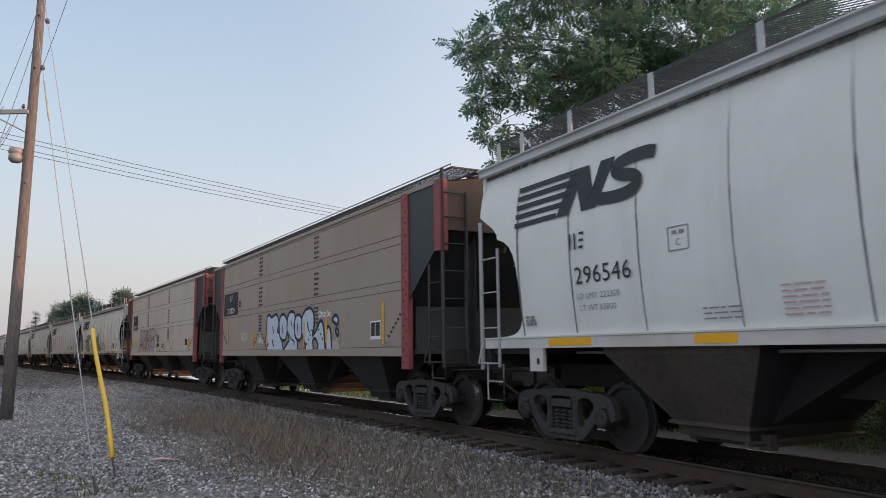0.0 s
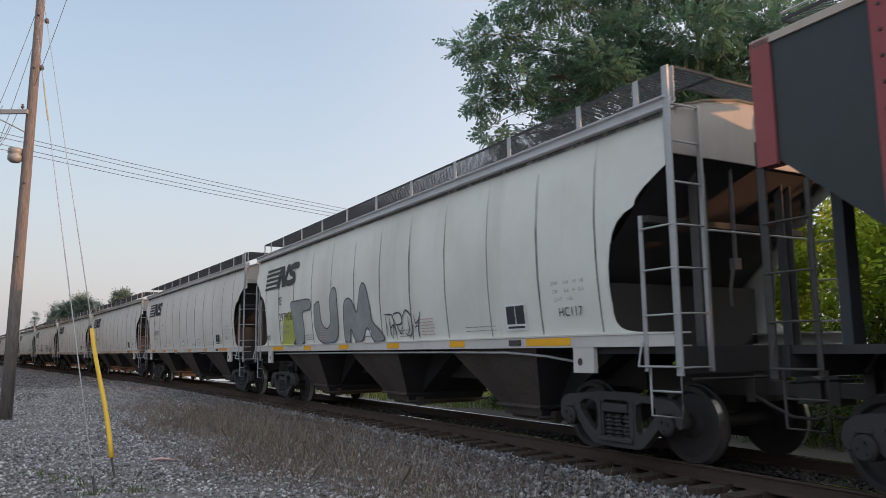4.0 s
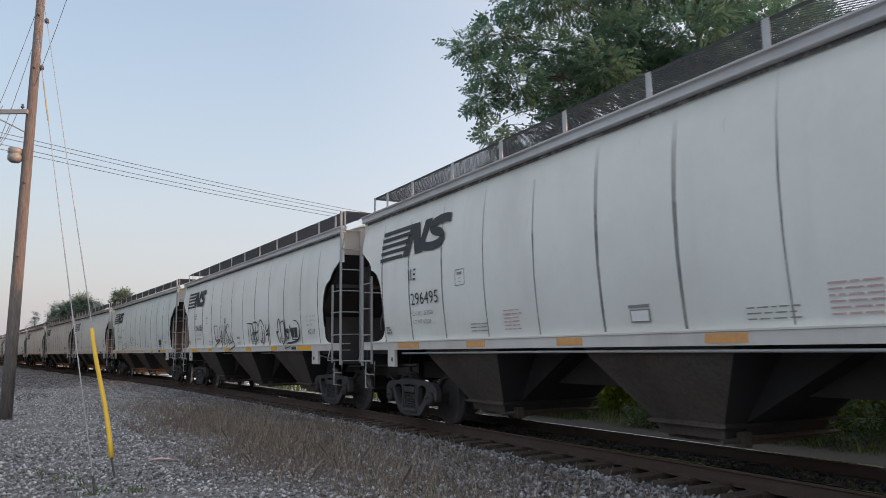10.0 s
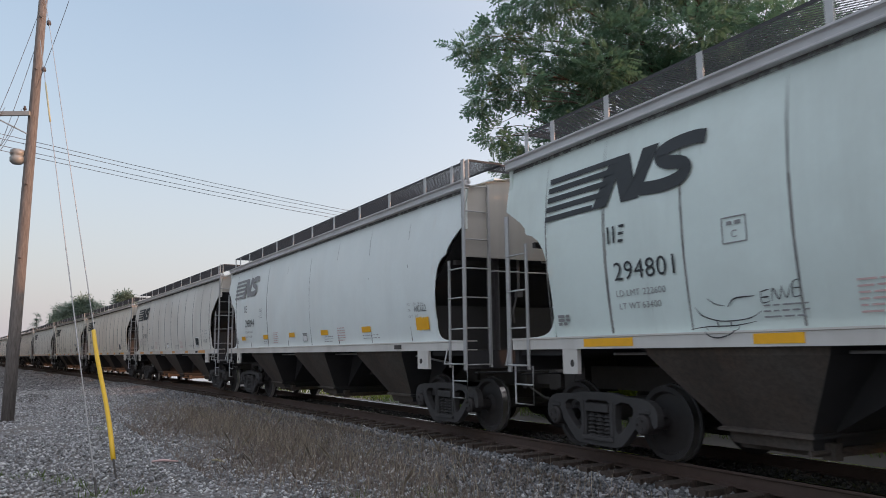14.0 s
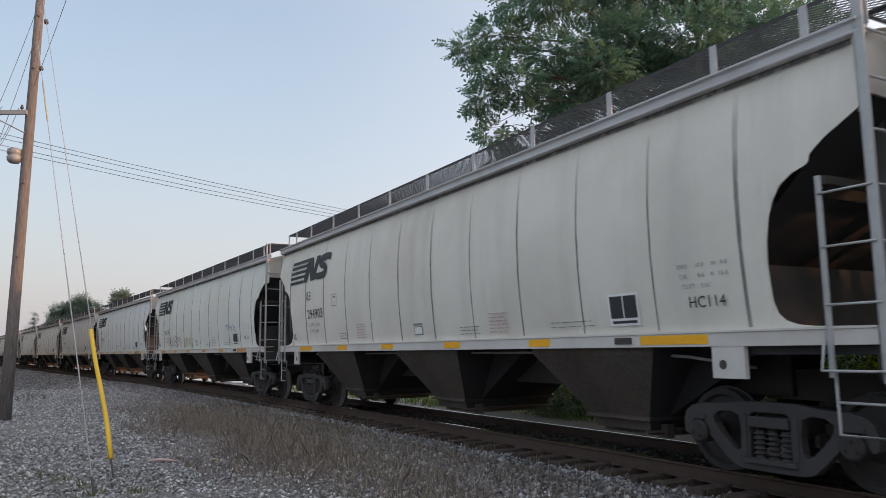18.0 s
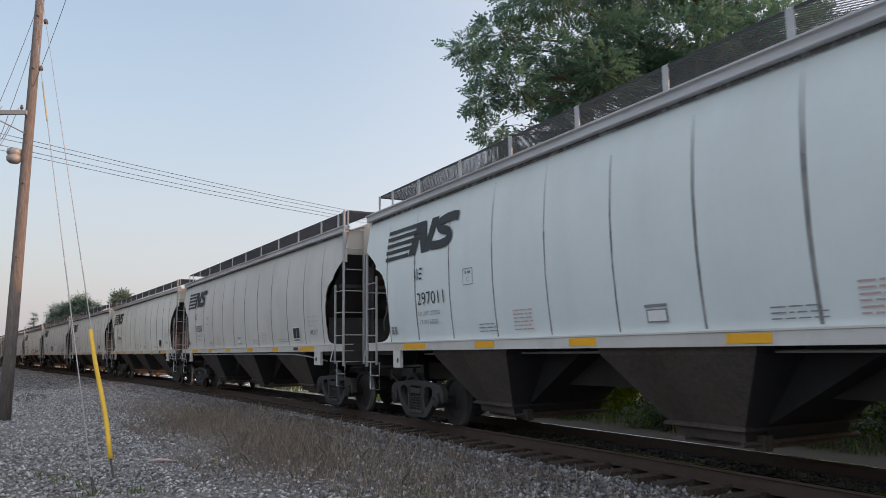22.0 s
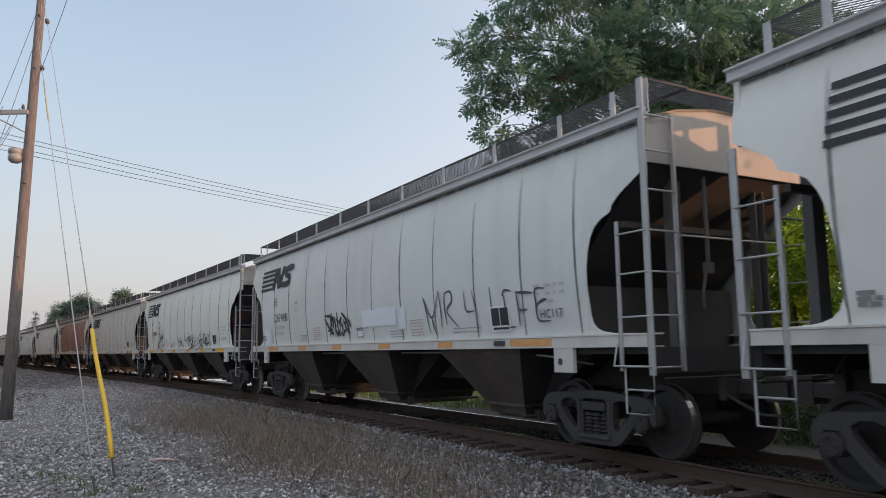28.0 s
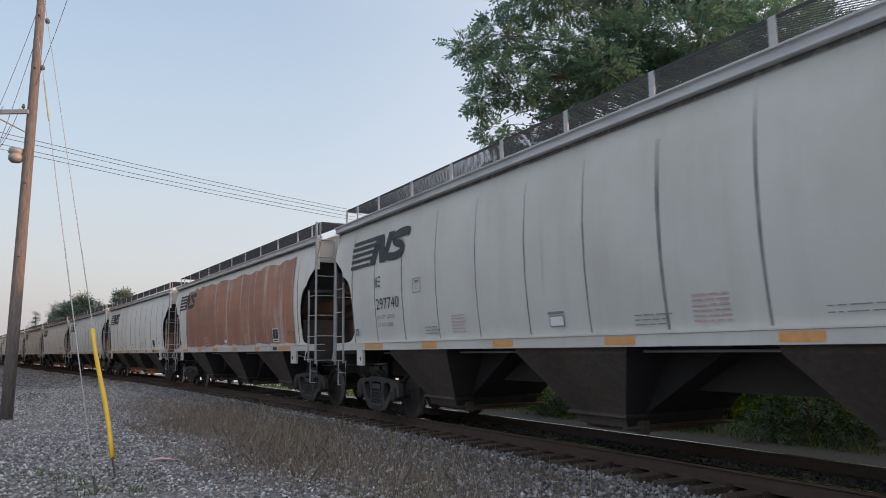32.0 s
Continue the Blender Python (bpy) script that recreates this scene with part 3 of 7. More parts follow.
def track_bed():
    """Filled ballast between the rails and over the far shoulder."""
    ss = np.concatenate([np.arange(-200, -40, 4.0), np.arange(-40, 26, 0.5), np.arange(26, 120, 4.0)])
    n, v = len(BED_LAT), []
    for s in ss:
        for o, z in zip(BED_LAT, BED_Z):
            x, y, _ = track_at(s, o)
            v.append((float(x), float(y), z + 0.02 * noise.noise((s * 2.1, o * 2.3, 5))))
    f = [(n * i + j, n * i + n + j, n * i + n + 1 + j, n * i + 1 + j) for i in range(len(ss) - 1) for j in range(n - 1)]
    tagged(new("ballast_bed", Geo().add(v, f).mesh("ballast_bed", BEDDARK, smooth=True)), "dark ballast filled up between the rails, shade in its colour", "track bed", kind="structure")


track_bed()
track = top("railroad_track", "single railroad track, rusty rails on dark wooden ties", "railroad track", kind="structure")
for off in (0.7525, -0.7525):
    part("rail", rail_mesh(off), track, label="rusty steel rail with a polished head")

# ---- pole, wires ----
POLE_BASE, POLE_TOP = Vector((-12.03, 20.9, -0.5)), Vector((-11.73, 20.9, 12.9))


def on_pole(z):
    return POLE_BASE.lerp(POLE_TOP, (z - POLE_BASE.z) / (POLE_TOP.z - POLE_BASE.z))


def utility_pole():
    pole = top("utility_pole", "leaning weathered wooden utility pole with a short crossarm", "utility pole", pose(*POLE_BASE))
    rel = POLE_TOP - POLE_BASE
    g = Geo()
    g.tube([(0, 0, 0), rel * 0.25, rel * 0.5, rel * 0.75, rel], [0.165, 0.155, 0.14, 0.125, 0.112], 18)
    part("shaft", g.mesh("shaft", POLEWOOD, smooth=True), pole)
    a = on_pole(8.27) - POLE_BASE
    g = Geo()
    g.add([(a.x + x, a.y - 0.19 + y, a.z + z) for x in (-2.4, 0.0) for y in (-0.045, 0.045) for z in (-0.06, 0.06)],
          [(0, 1, 3, 2), (4, 6, 7, 5), (0, 4, 5, 1), (2, 3, 7, 6), (0, 2, 6, 4), (1, 5, 7, 3)])
    arm = part("crossarm", g.mesh("crossarm", HOUSING), pole, label="grey crossarm")
    for dx in (-1.9, -1.0, -0.15):
        g = Geo().lathe([(0.06, 0.02), (0.10, 0.02), (0.11, 0.045), (0.15, 0.05), (0.16, 0.03), (0.21, 0.035), (0.23, 0.0)], 10, "z", (a.x + dx, a.y - 0.19, a.z))
        part("insulator", g.mesh("insulator", PORCELAIN, smooth=True), arm)
    g = Geo().tube([(a.x - 1.1, a.y - 0.2, a.z - 0.05), (a.x - 0.05, a.y - 0.17, a.z - 0.6)], 0.02, 6)
    part("brace", g.mesh("brace", HOUSING), pole)
    b = on_pole(7.02) - POLE_BASE
    g = Geo()
    g.lathe([(0.22, 0.0), (0.22, 0.10), (0.18, 0.19), (0.06, 0.20), (0.03, 0.17), (0.0, 0.17), (-0.03, 0.20), (-0.14, 0.19), (-0.21, 0.12), (-0.21, 0.0)], 18, "z", (b.x - 0.30, b.y - 0.1, b.z))
    g.tube([(b.x - 0.2, b.y - 0.1, b.z + 0.05), (b.x, b.y, b.z + 0.08)], 0.035, 8)
    part("lamp_housing", g.mesh("lamp_housing", HOUSING, smooth=True), pole, label="grey metal lamp housing")
    for z in (4.1, 6.2, 9.6, 11.2):
        c = on_pole(z) - POLE_BASE
        part("bolt", Geo().tube([(c.x + 0.05, c.y - 0.2, c.z), (c.x + 0.05, c.y, c.z)], 0.022, 6).mesh("bolt", STEEL), pole)
    return pole


utility_pole()


def wire(name, a, b, sag, r=0.0085, label="thin dark overhead wire", category="wire", group=""):
    a, b = Vector(a), Vector(b)
    pts = [a.lerp(b, t / 14) - Vector((0, 0, sag * 4 * (t / 14) * (1 - t / 14))) for t in range(15)]
    g = Geo().tube([p - a for p in pts], r, 5)
    return top(name, label, category, Matrix.Translation(a), group, me=g.mesh(name, WIRE, smooth=True))


for i, (zz, dx) in enumerate(((7.53, 0.05), (7.42, -0.3), (7.20, 0.1), (7.08, -0.2))):
    p = on_pole(zz)
    wire("overhead_wire", (p.x - 6 + dx, p.y - 9.0, zz + 0.5), (p.x + dx * 0.2, p.y + 0.16, zz), 0.10, group="overhead wires")
    wire("overhead_wire", (p.x + dx * 0.2, p.y + 0.16, zz), (15.6 + dx, 48.9, 7.72 - 0.06 * i), 0.80, group="overhead wires")
for a, b in (((-11.85, 20.85, 11.3), (-13.2, 20.7, 7.0)), ((-11.9, 20.85, 10.2), (-12.95, 20.7, 6.3)), ((-12.55, 20.7, 8.45), (-13.3, 20.0, 6.6)),
             ((-11.85, 20.9, 8.95), (-9.3, 18.6, 12.4)), ((-12.1, 20.75, 8.4), (-12.6, 20.6, 7.1)), ((-12.3, 20.7, 7.9), (-12.75, 20.6, 7.15))):
    wire("service_wire", a, b, 0.15, 0.0075, group="service wires")


def guy(foot, z_top, ball, guarded):
    foot = Vector((foot[0], foot[1], -0.42))
    head_p = on_pole(z_top)
    thing = top("guy_wire", "steel guy wire with a yellow plastic guard" if guarded else "pale steel guy wire to a ground anchor", "guy wire", Matrix.Translation(foot))
    d = head_p - foot
    part("cable", Geo().tube([(0, 0, 0), d], 0.0095, 6).mesh("cable", GALV, smooth=True), thing)
    c = d * ball
    u = d.normalized()
    g = Geo().tube([c - u * 0.10, c - u * 0.06, c + u * 0.06, c + u * 0.10], [0.03, 0.06, 0.06, 0.03], 10)
    part("strain_insulator", g.mesh("strain_insulator", PORCELAIN, smooth=True), thing, label="brown porcelain strain insulator")
    part("anchor_rod", Geo().tube([-u * 0.3, u * 0.38], 0.016, 6).mesh("anchor_rod", STEEL), thing)
    if guarded:
        side = Vector((0.02, 0, 0))
        pts = [u * (0.39 + 2.68 * i / 8) + side * math.sin(i * 0.7) for i in range(9)]
        part("guard", Geo().tube(pts, 0.036, 10).mesh("guard", GUARD, smooth=True), thing, label="bright yellow plastic guard")
    else:
        part("marker", Geo().tube([d * 0.66, d * 0.80], 0.020, 8).mesh("marker", OLIVE, smooth=True), thing, label="pale yellow wire marker")


guy((-4.78, 11.15), 12.1, 0.872, True)
guy((-4.39, 9.70), 10.6, 0.856, False)


# ---- trees ----
def leaf_cloud(centres, radii, count, size, rng, leaflets=9, droop=0.35):
    """Feathered leaves (a row of small blades along a stalk) filling the clumps; returns arrays for quick_mesh."""
    verts, loops, sizes = [], [], []
    weights = np.array(radii) ** 2
    pick = rng.choice(len(centres), count, p=weights / weights.sum())
    d = rng.normal(size=(count, 3))
    d /= np.linalg.norm(d, axis=1)[:, None]
    r = rng.random(count) ** 0.45
    base = np.array(centres)[pick] + d * (r * np.array(radii)[pick])[:, None] * np.array([1, 1, 0.75])
    out = d + rng.normal(size=(count, 3)) * 0.55 - np.array([0, 0, droop])
    out /= np.linalg.norm(out, axis=1)[:, None]
    up = rng.normal(size=(count, 3)) * 0.5 + np.array([0, 0, 1.0])
    side = np.cross(out, up)
    side /= np.linalg.norm(side, axis=1)[:, None] + 1e-9
    up = np.cross(side, out)
    ln = size * (0.6 + 0.8 * rng.random(count))
    allv = []
    for j in range(leaflets):
        pair, sgn = (j // 2 + 1) / (leaflets // 2 + 1), (-1 if j % 2 else 1)
        if j == leaflets - 1:
            root, tip, wide = 0.86, out * 0.30, side * 0.085
        else:
            root, tip, wide = pair * 0.86, side * (sgn * 0.34) + out * 0.14 - up * 0.06, out * 0.085
        o = base + out * (ln * root)[:, None]
        tipv, widev = tip * ln[:, None], wide * ln[:, None]
        allv.append(np.stack([o, o + tipv * 0.5 + widev, o + tipv, o + tipv * 0.5 - widev], 1))
    v = np.concatenate(allv).reshape(-1, 3)
    n = len(v) // 4
    return v, np.arange(n * 4), [4] * n


def limb_mesh(name, trunk, r0, tips, rng):
    g = Geo()
    pts = [Vector(p) for p in trunk]
    g.tube(pts, [r0 * (1 - 0.7 * i / (len(pts) - 1)) for i in range(len(pts))], 10)
    for tip in tips:
        tip = Vector(tip)
        j = min(range(1, len(pts)), key=lambda i: abs(pts[i].z - (tip.z - 1.6)))
        a = pts[j]
        m1 = a.lerp(tip, 0.4) + Vector((rng.normal() * 0.3, rng.normal() * 0.3, 0.5))
        m2 = a.lerp(tip, 0.75) + Vector((rng.normal() * 0.25, rng.normal() * 0.25, 0.3))
        r = r0 * 0.32
        g.tube([a, m1, m2, tip], [r, r * 0.6, r * 0.35, r * 0.12], 6)
        for q in range(3):
            e = tip + Vector(rng.normal(size=3)) * 0.42
            g.tube([m2, m2.lerp(e, 0.6) + Vector((0, 0, 0.15)), e], [r * 0.22, r * 0.14, r * 0.05], 4)
    return g.mesh(name, BARK, smooth=True)


# clumps of the big tree's crown: x, y, z of each, then radii
CROWN = [(0.75, 20.5, 9.95), (1.1, 20.0, 8.25), (1.5, 20.3, 9.2), (1.45, 20.4, 7.3), (1.9, 20.6, 6.5), (2.2, 20.0, 8.6), (1.7, 21.0, 10.5), (2.6, 21.5, 7.3), (3.2, 20.5, 9.7),
         (3.6, 20.8, 8.0), (4.3, 21.4, 6.8), (4.6, 20.2, 9.0), (5.3, 21.2, 10.3), (5.6, 20.8, 7.6), (6.4, 21.2, 9.0), (6.9, 21.8, 7.2),
         (7.4, 20.6, 10.2), (7.9, 21.4, 8.4), (8.7, 21.5, 9.6), (9.2, 22.0, 7.8), (9.9, 21.4, 10.6), (10.8, 22.2, 8.9), (3.0, 21.0, 11.8),
         (5.0, 22.0, 12.6), (7.2, 22.4, 13.0), (9.4, 23.0, 12.6), (11.6, 23.0, 11.2), (6.0, 24.0, 11.0), (8.4, 24.4, 10.2), (4.0, 23.0, 9.6)]
RADII = [0.55, 0.5, 0.6, 0.5, 0.5, 0.7, 0.8, 0.65, 0.9, 0.85, 0.75, 1.0, 1.2, 0.95, 1.15, 0.9, 1.25, 1.1, 1.2, 0.95, 1.3, 1.1, 1.3, 1.6, 1.7, 1.6, 1.4, 1.6, 1.6, 1.3]


def big_tree():
    rng = np.random.default_rng(4)
    base = Vector((8.9, 22.3, -0.7))
    tree = top("deciduous_tree", "large green leafy tree with feathery leaves beyond the track", "tree", pose(*base))
    trunk = [(0, 0, 0), (0.05, 0, 2.5), (-0.05, 0.1, 5.0), (-0.2, 0.0, 7.5), (-0.6, 0.1, 10), (-0.9, 0.2, 12.4)]
    tips = [Vector(c) - base for c in CROWN]
    part("trunk", limb_mesh("trunk", trunk, 0.24, tips, rng), tree, label="dark furrowed trunk and limbs")
    v, l, s = leaf_cloud([tuple(t) for t in tips], RADII, 12500, 0.35, rng)
    part("crown", quick_mesh("crown", v, l, s, LEAF), tree)


big_tree()


def small_tree(name, label, category, x, y, h, w, leaf, seed, count=1500, size=0.5, low=0.25, group=""):
    rng = np.random.default_rng(seed)
    lat, _ = lateral(x, y)
    z0 = float(ground_z(lat[0])) - 0.1
    tree = top(name, label, category, pose(x, y, z0), group)
    cs, rs = [], []
    for i in range(16):
        f = i / 15
        a, r = rng.random() * 6.28, w * 0.5 * math.sin(math.pi * (0.18 + 0.72 * f)) * (0.45 + 0.5 * rng.random())
        cs.append((r * math.cos(a), r * math.sin(a), h * (low + (0.92 - low) * f)))
        rs.append(w * (0.14 + 0.10 * rng.random()))
    part("trunk", limb_mesh("trunk", [(0, 0, 0), (0.02 * h, 0, h * 0.3), (0, 0.01 * h, h * 0.6), (0, 0, h * 0.88)], 0.018 * h + 0.02, [Vector(c) for c in cs[::3]], rng), tree)
    v, l, s = leaf_cloud(cs, rs, count, size, rng, 5)
    part("crown", quick_mesh("crown", v, l, s, leaf), tree)
    return tree


def conifer(x, y, h, w, seed):
    rng = np.random.default_rng(seed)
    tree = top("conifer_tree", "distant dark pointed conifer", "tree", pose(x, y, -0.6))
    part("trunk", Geo().tube([(0, 0, 0), (0, 0, h)], [h * 0.02, 0.03], 6).mesh("trunk", BARK), tree)
    cs, rs = [], []
    for tier in range(11):
        f = tier / 10
        reach, count = w * 0.5 * (1 - f) ** 0.85 + 0.1, max(3, 8 - tier // 2)
        for j in range(count):
            a, r = 6.283 * (j + 0.5 * (tier % 2)) / count + rng.random() * 0.4, reach * (0.55 + 0.4 * rng.random())
            cs.append((r * math.cos(a), r * math.sin(a), h * (0.14 + 0.84 * f) - 0.10 * r))
            rs.append(w * (0.05 + 0.09 * (1 - f)))
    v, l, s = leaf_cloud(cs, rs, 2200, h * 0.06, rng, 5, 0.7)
    part("crown", quick_mesh("crown", v, l, s, HAZELEAF), tree)


# far trees over the train's tail
conifer(-91.5, 168.0, 11.6, 5.4, 11)
for x, y, h, w, sd in ((-84.6, 167.0, 13.0, 7.5, 12), (-79.0, 166.0, 14.6, 8.0, 13), (-88.0, 170.0, 11.0, 6.0, 14), (-82.0, 168.0, 14.0, 8.0, 16), (-69.6, 162.0, 15.6, 6.0, 15)):
    small_tree("far_tree", "distant hazy green tree", "tree", x, y, h, w, HAZELEAF, sd, 5200, h * 0.085, 0.16, "far trees")
# a hedge added beyond the road, mostly unseen, to keep sun off far cars
for i in range(30):
    x, y, _ = track_at(-96 + i * 2.8, -15.0 - 0.8 * (i % 3))
    small_tree("hedge_shrub", "dense green shrub of an added hedge that screens low sun", "shrub", float(x), float(y), 4.3 + 0.7 * ((i * 7) % 5) / 4, 4.6, BUSH, 300 + i, 800, 0.6, 0.02, "hedge beyond the road")
# woods and bushes beyond the track
# thicket height, hidden by the train, is set to screen low sun
for i in range(32):
    x, y, _ = track_at(-9 + i * 1.5, -8.6 - 0.9 * (i % 3))
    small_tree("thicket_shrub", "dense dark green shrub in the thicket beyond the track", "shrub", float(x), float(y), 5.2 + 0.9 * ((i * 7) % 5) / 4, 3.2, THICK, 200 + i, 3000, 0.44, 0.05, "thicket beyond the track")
for i, (s, lat_, h, w) in enumerate(((13.5, -9.5, 8.5, 6), (19, -9, 9, 6), (8, -10.5, 8.2, 6), (25, -10, 10, 7), (2.5, -11, 7.6, 6), (32, -9, 10, 7), (40, -10, 10, 7), (-3, -12.5, 7.2, 6),
                                     (50, -11, 11, 8), (60, -12, 11, 8))):
    x, y, _ = track_at(s, lat_)
    small_tree("deciduous_tree", "leafy green tree beyond the track", "tree", float(x), float(y), h, w, THICK, 30 + i, 2400, 0.5, 0.06, "woods beyond the track")
for i, (s, lat_, h, w) in enumerate(((12, -6.5, 2.4, 3), (8, -6.0, 1.6, 2.6), (4.5, -5.6, 1.3, 2.4), (-3, -5.6, 1.1, 2.2), (16, -6, 2.6, 3), (1, -5.4, 0.9, 1.8), (-7, -6.5, 0.9, 1.6), (20, -6, 2.6, 3), (10, -7.5, 3.2, 3.4), (5, -7.8, 2.8, 3.2), (14, -7.6, 3.6, 3.4), (0, -8, 2.4, 3))):
    x, y, _ = track_at(s, lat_)
    small_tree("bush", "low green bush beyond the track, darkened for shade", "bush", float(x), float(y), h, w, BUSH, 60 + i, 1100, 0.22, 0.1, "bushes beyond the track")


# ---- the train ----
PITCH, HALF, BOGIE, WHEEL_R, AXLE = 18.3, 8.46, 6.97, 0.457, 0.89
SIDE_Z = [1.30, 1.55, 1.9, 2.4, 3.0, 3.6, 4.12, 4.6]
SIDE_Y = [1.50, 1.52, 1.565, 1.608, 1.618, 1.575, 1.485, 1.43]
RIBS = (-7.37, -6.13, -4.82, -3.44, -2.08, -0.71, 0.62, 1.95, 3.29, 4.64, 5.94, 7.18)


WIDE_RIBS = (-7.3, -5.52, -3.55, -1.58, 0.39, 2.36, 4.33, 6.30)


def bulge(z):
    return float(np.interp(z, SIDE_Z, SIDE_Y))


def flank(x, z, eps=0.006):
    """A place on the camera-side flank of a grain hopper."""
    return (x, -(bulge(z) if z > 1.556 else 1.58) - eps, z)


def flat_flank(x, z, eps=0.006):
    """The same on a flat-sided hopper."""
    return (x, -1.575 - eps, z)


def strip(path, width, put, eps=0.006, k=0, g=None, taper=False):
    """A painted line or thin band along points in x, z."""
    g = g or Geo()
    pts = [Vector(p) for p in path]
    v = []
    for i, p in enumerate(pts):
        d = pts[min(i + 1, len(pts) - 1)] - pts[max(i - 1, 0)]
        d = d.normalized() if d.length else Vector((1, 0))
        w = width / 2 * ((0.35 + 0.65 * math.sin(math.pi * min(1, (i + 0.6) / len(pts)))) if taper else 1)
        n = Vector((-d.y, d.x)) * w
        v += [put(p.x + n.x, p.y + n.y, eps), put(p.x - n.x, p.y - n.y, eps)]
    return g.add(v, [(2 * i, 2 * i + 1, 2 * i + 3, 2 * i + 2) for i in range(len(pts) - 1)], k)


def smooth_path(pts, n=6):
    """A curve through the points (Catmull-Rom)."""
    p = [Vector(q) for q in pts]
    p = [2 * p[0] - p[1]] + p + [2 * p[-1] - p[-2]]
    out = []
    for i in range(1, len(p) - 2):
        for j in range(n):
            t = j / n
            a, b, c, d = p[i - 1], p[i], p[i + 1], p[i + 2]
            out.append(0.5 * ((2 * b) + (c - a) * t + (2 * a - 5 * b + 4 * c - d) * t * t + (3 * b - a - 3 * c + d) * t ** 3))
    return out + [p[-2]]


def patch(x0, x1, z0, z1, put, eps=0.005, g=None, rows=4, slant=0.0):
    g = g or Geo()
    v = []
    for i in range(rows + 1):
        z = z0 + (z1 - z0) * i / rows
        sh = slant * i / rows
        v += [put(x0 + sh, z, eps), put(x1 + sh, z, eps)]
    return g.add(v, [(2 * i, 2 * i + 1, 2 * i + 3, 2 * i + 2) for i in range(rows)])


def blob(poly, put, eps, g=None):
    """A filled painted outline (fan from its middle)."""
    g = g or Geo()
    cx, cz = sum(p[0] for p in poly) / len(poly), sum(p[1] for p in poly) / len(poly)
    v = [put(cx, cz, eps)] + [put(x, z, eps) for x, z in poly]
    n = len(poly)
    return g.add(v, [(0, 1 + i, 1 + (i + 1) % n) for i in range(n)])


LETTERS = {}


def text_mesh(words, size, x, z, put, mat, stretch=1.0):
    """Stencilled writing laid on a flank; x, z is the lower left corner."""
    cu = bpy.data.curves.new("text", "FONT")
    cu.body, cu.size, cu.space_character = words, size * 1.38, 1.05
    cu.resolution_u = 3
    ob = bpy.data.objects.new("text", cu)
    me = bpy.data.meshes.new_from_object(ob)
    bpy.data.objects.remove(ob)
    bpy.data.curves.remove(cu)
    for v in me.vertices:
        v.co = put(x + v.co.x * stretch, z + v.co.y, 0.009)
    me.materials.clear()
    me.materials.append(mat)
    me.name = "lettering"
    return me


def bars(x0, x1, z0, rows, gap, h, put, rng, g=None):
    """Small writing that cannot be read."""
    g = g or Geo()
    for i in range(rows):
        x = x0
        while x < x1 - 0.05:
            w = min(0.05 + 0.16 * rng.random(), x1 - x)
            patch(x, x + w, z0 + i * gap, z0 + i * gap + h, put, 0.008, g, 1)
            x += w + 0.03
    return g


# -- shared meshes of the grain hopper --
def side_sheet():
    near_end = [7.38, 7.385, 7.405, 7.45, 7.51, 7.60, 7.74, 7.88, 7.915, 7.93, 8.06, 8.25, 8.46]
    xs = [-x for x in near_end[::-1]] + list(np.linspace(-7.2, 7.2, 56)) + near_end
    low_x = [0, 7.38, 7.385, 7.405, 7.45, 7.51, 7.60, 7.74, 7.88, 7.915, 7.93, 8.06, 8.46]
    low_z = [1.55, 1.55, 2.15, 2.38, 2.62, 2.77, 2.90, 2.99, 3.035, 3.06, 3.13, 3.24, 3.47]
    g, rows = Geo(), 12
    for face, eps in ((0, 0.0), (1, -0.012)):
        v = []
        for x in xs:
            lo = float(np.interp(abs(x), low_x, low_z))
            d = min(abs(x - r) for r in RIBS)
            dish = 0.020 * math.sin(min(d, 0.66) / 0.66 * math.pi / 2)
            for i in range(rows + 1):
                z = lo + (4.13 - lo) * i / rows
                fade = min(1, (4.13 - z) / 0.8) * min(1, max(0, (z - 1.55)) / 0.3)
                v.append((x, -bulge(z) - eps - dish * fade + 0.020, z))
        n = rows + 1
        g.add(v, [(i * n + j, (i + 1) * n + j, (i + 1) * n + j + 1, i * n + j + 1) for i in range(len(xs) - 1) for j in range(rows)])
    return g


def end_sheet(low=3.60):
    """The upright top band of an end, under the roof's arch (lead end)."""
    g = Geo()
    arch = [(-1.53, low), (1.53, low), (1.53, 4.13), (0.9, 4.32), (0.3, 4.41), (-0.3, 4.41), (-0.9, 4.32), (-1.53, 4.13)]
    for x in (8.38, 8.41):
        g.add([(x, y, z) for y, z in arch], [tuple(range(8))])
    return g


def roof():
    arch = [(-1.54, 4.13), (-0.9, 4.32), (-0.3, 4.41), (0.3, 4.41), (0.9, 4.32), (1.54, 4.13)]
    g = Geo()
    for dz in (0, -0.02):
        g.add([(x, y, z + dz) for x in (-8.44, 8.44) for y, z in arch], [(i, i + 1, 6 + i + 1, 6 + i) for i in range(5)])
    g.box(-8.0, 8.0, -0.36, 0.36, 4.36, 4.50)
    for i in range(10):
        g.box(-7.6 + i * 1.56, -6.4 + i * 1.56, -0.42, 0.42, 4.50, 4.56)
    return g


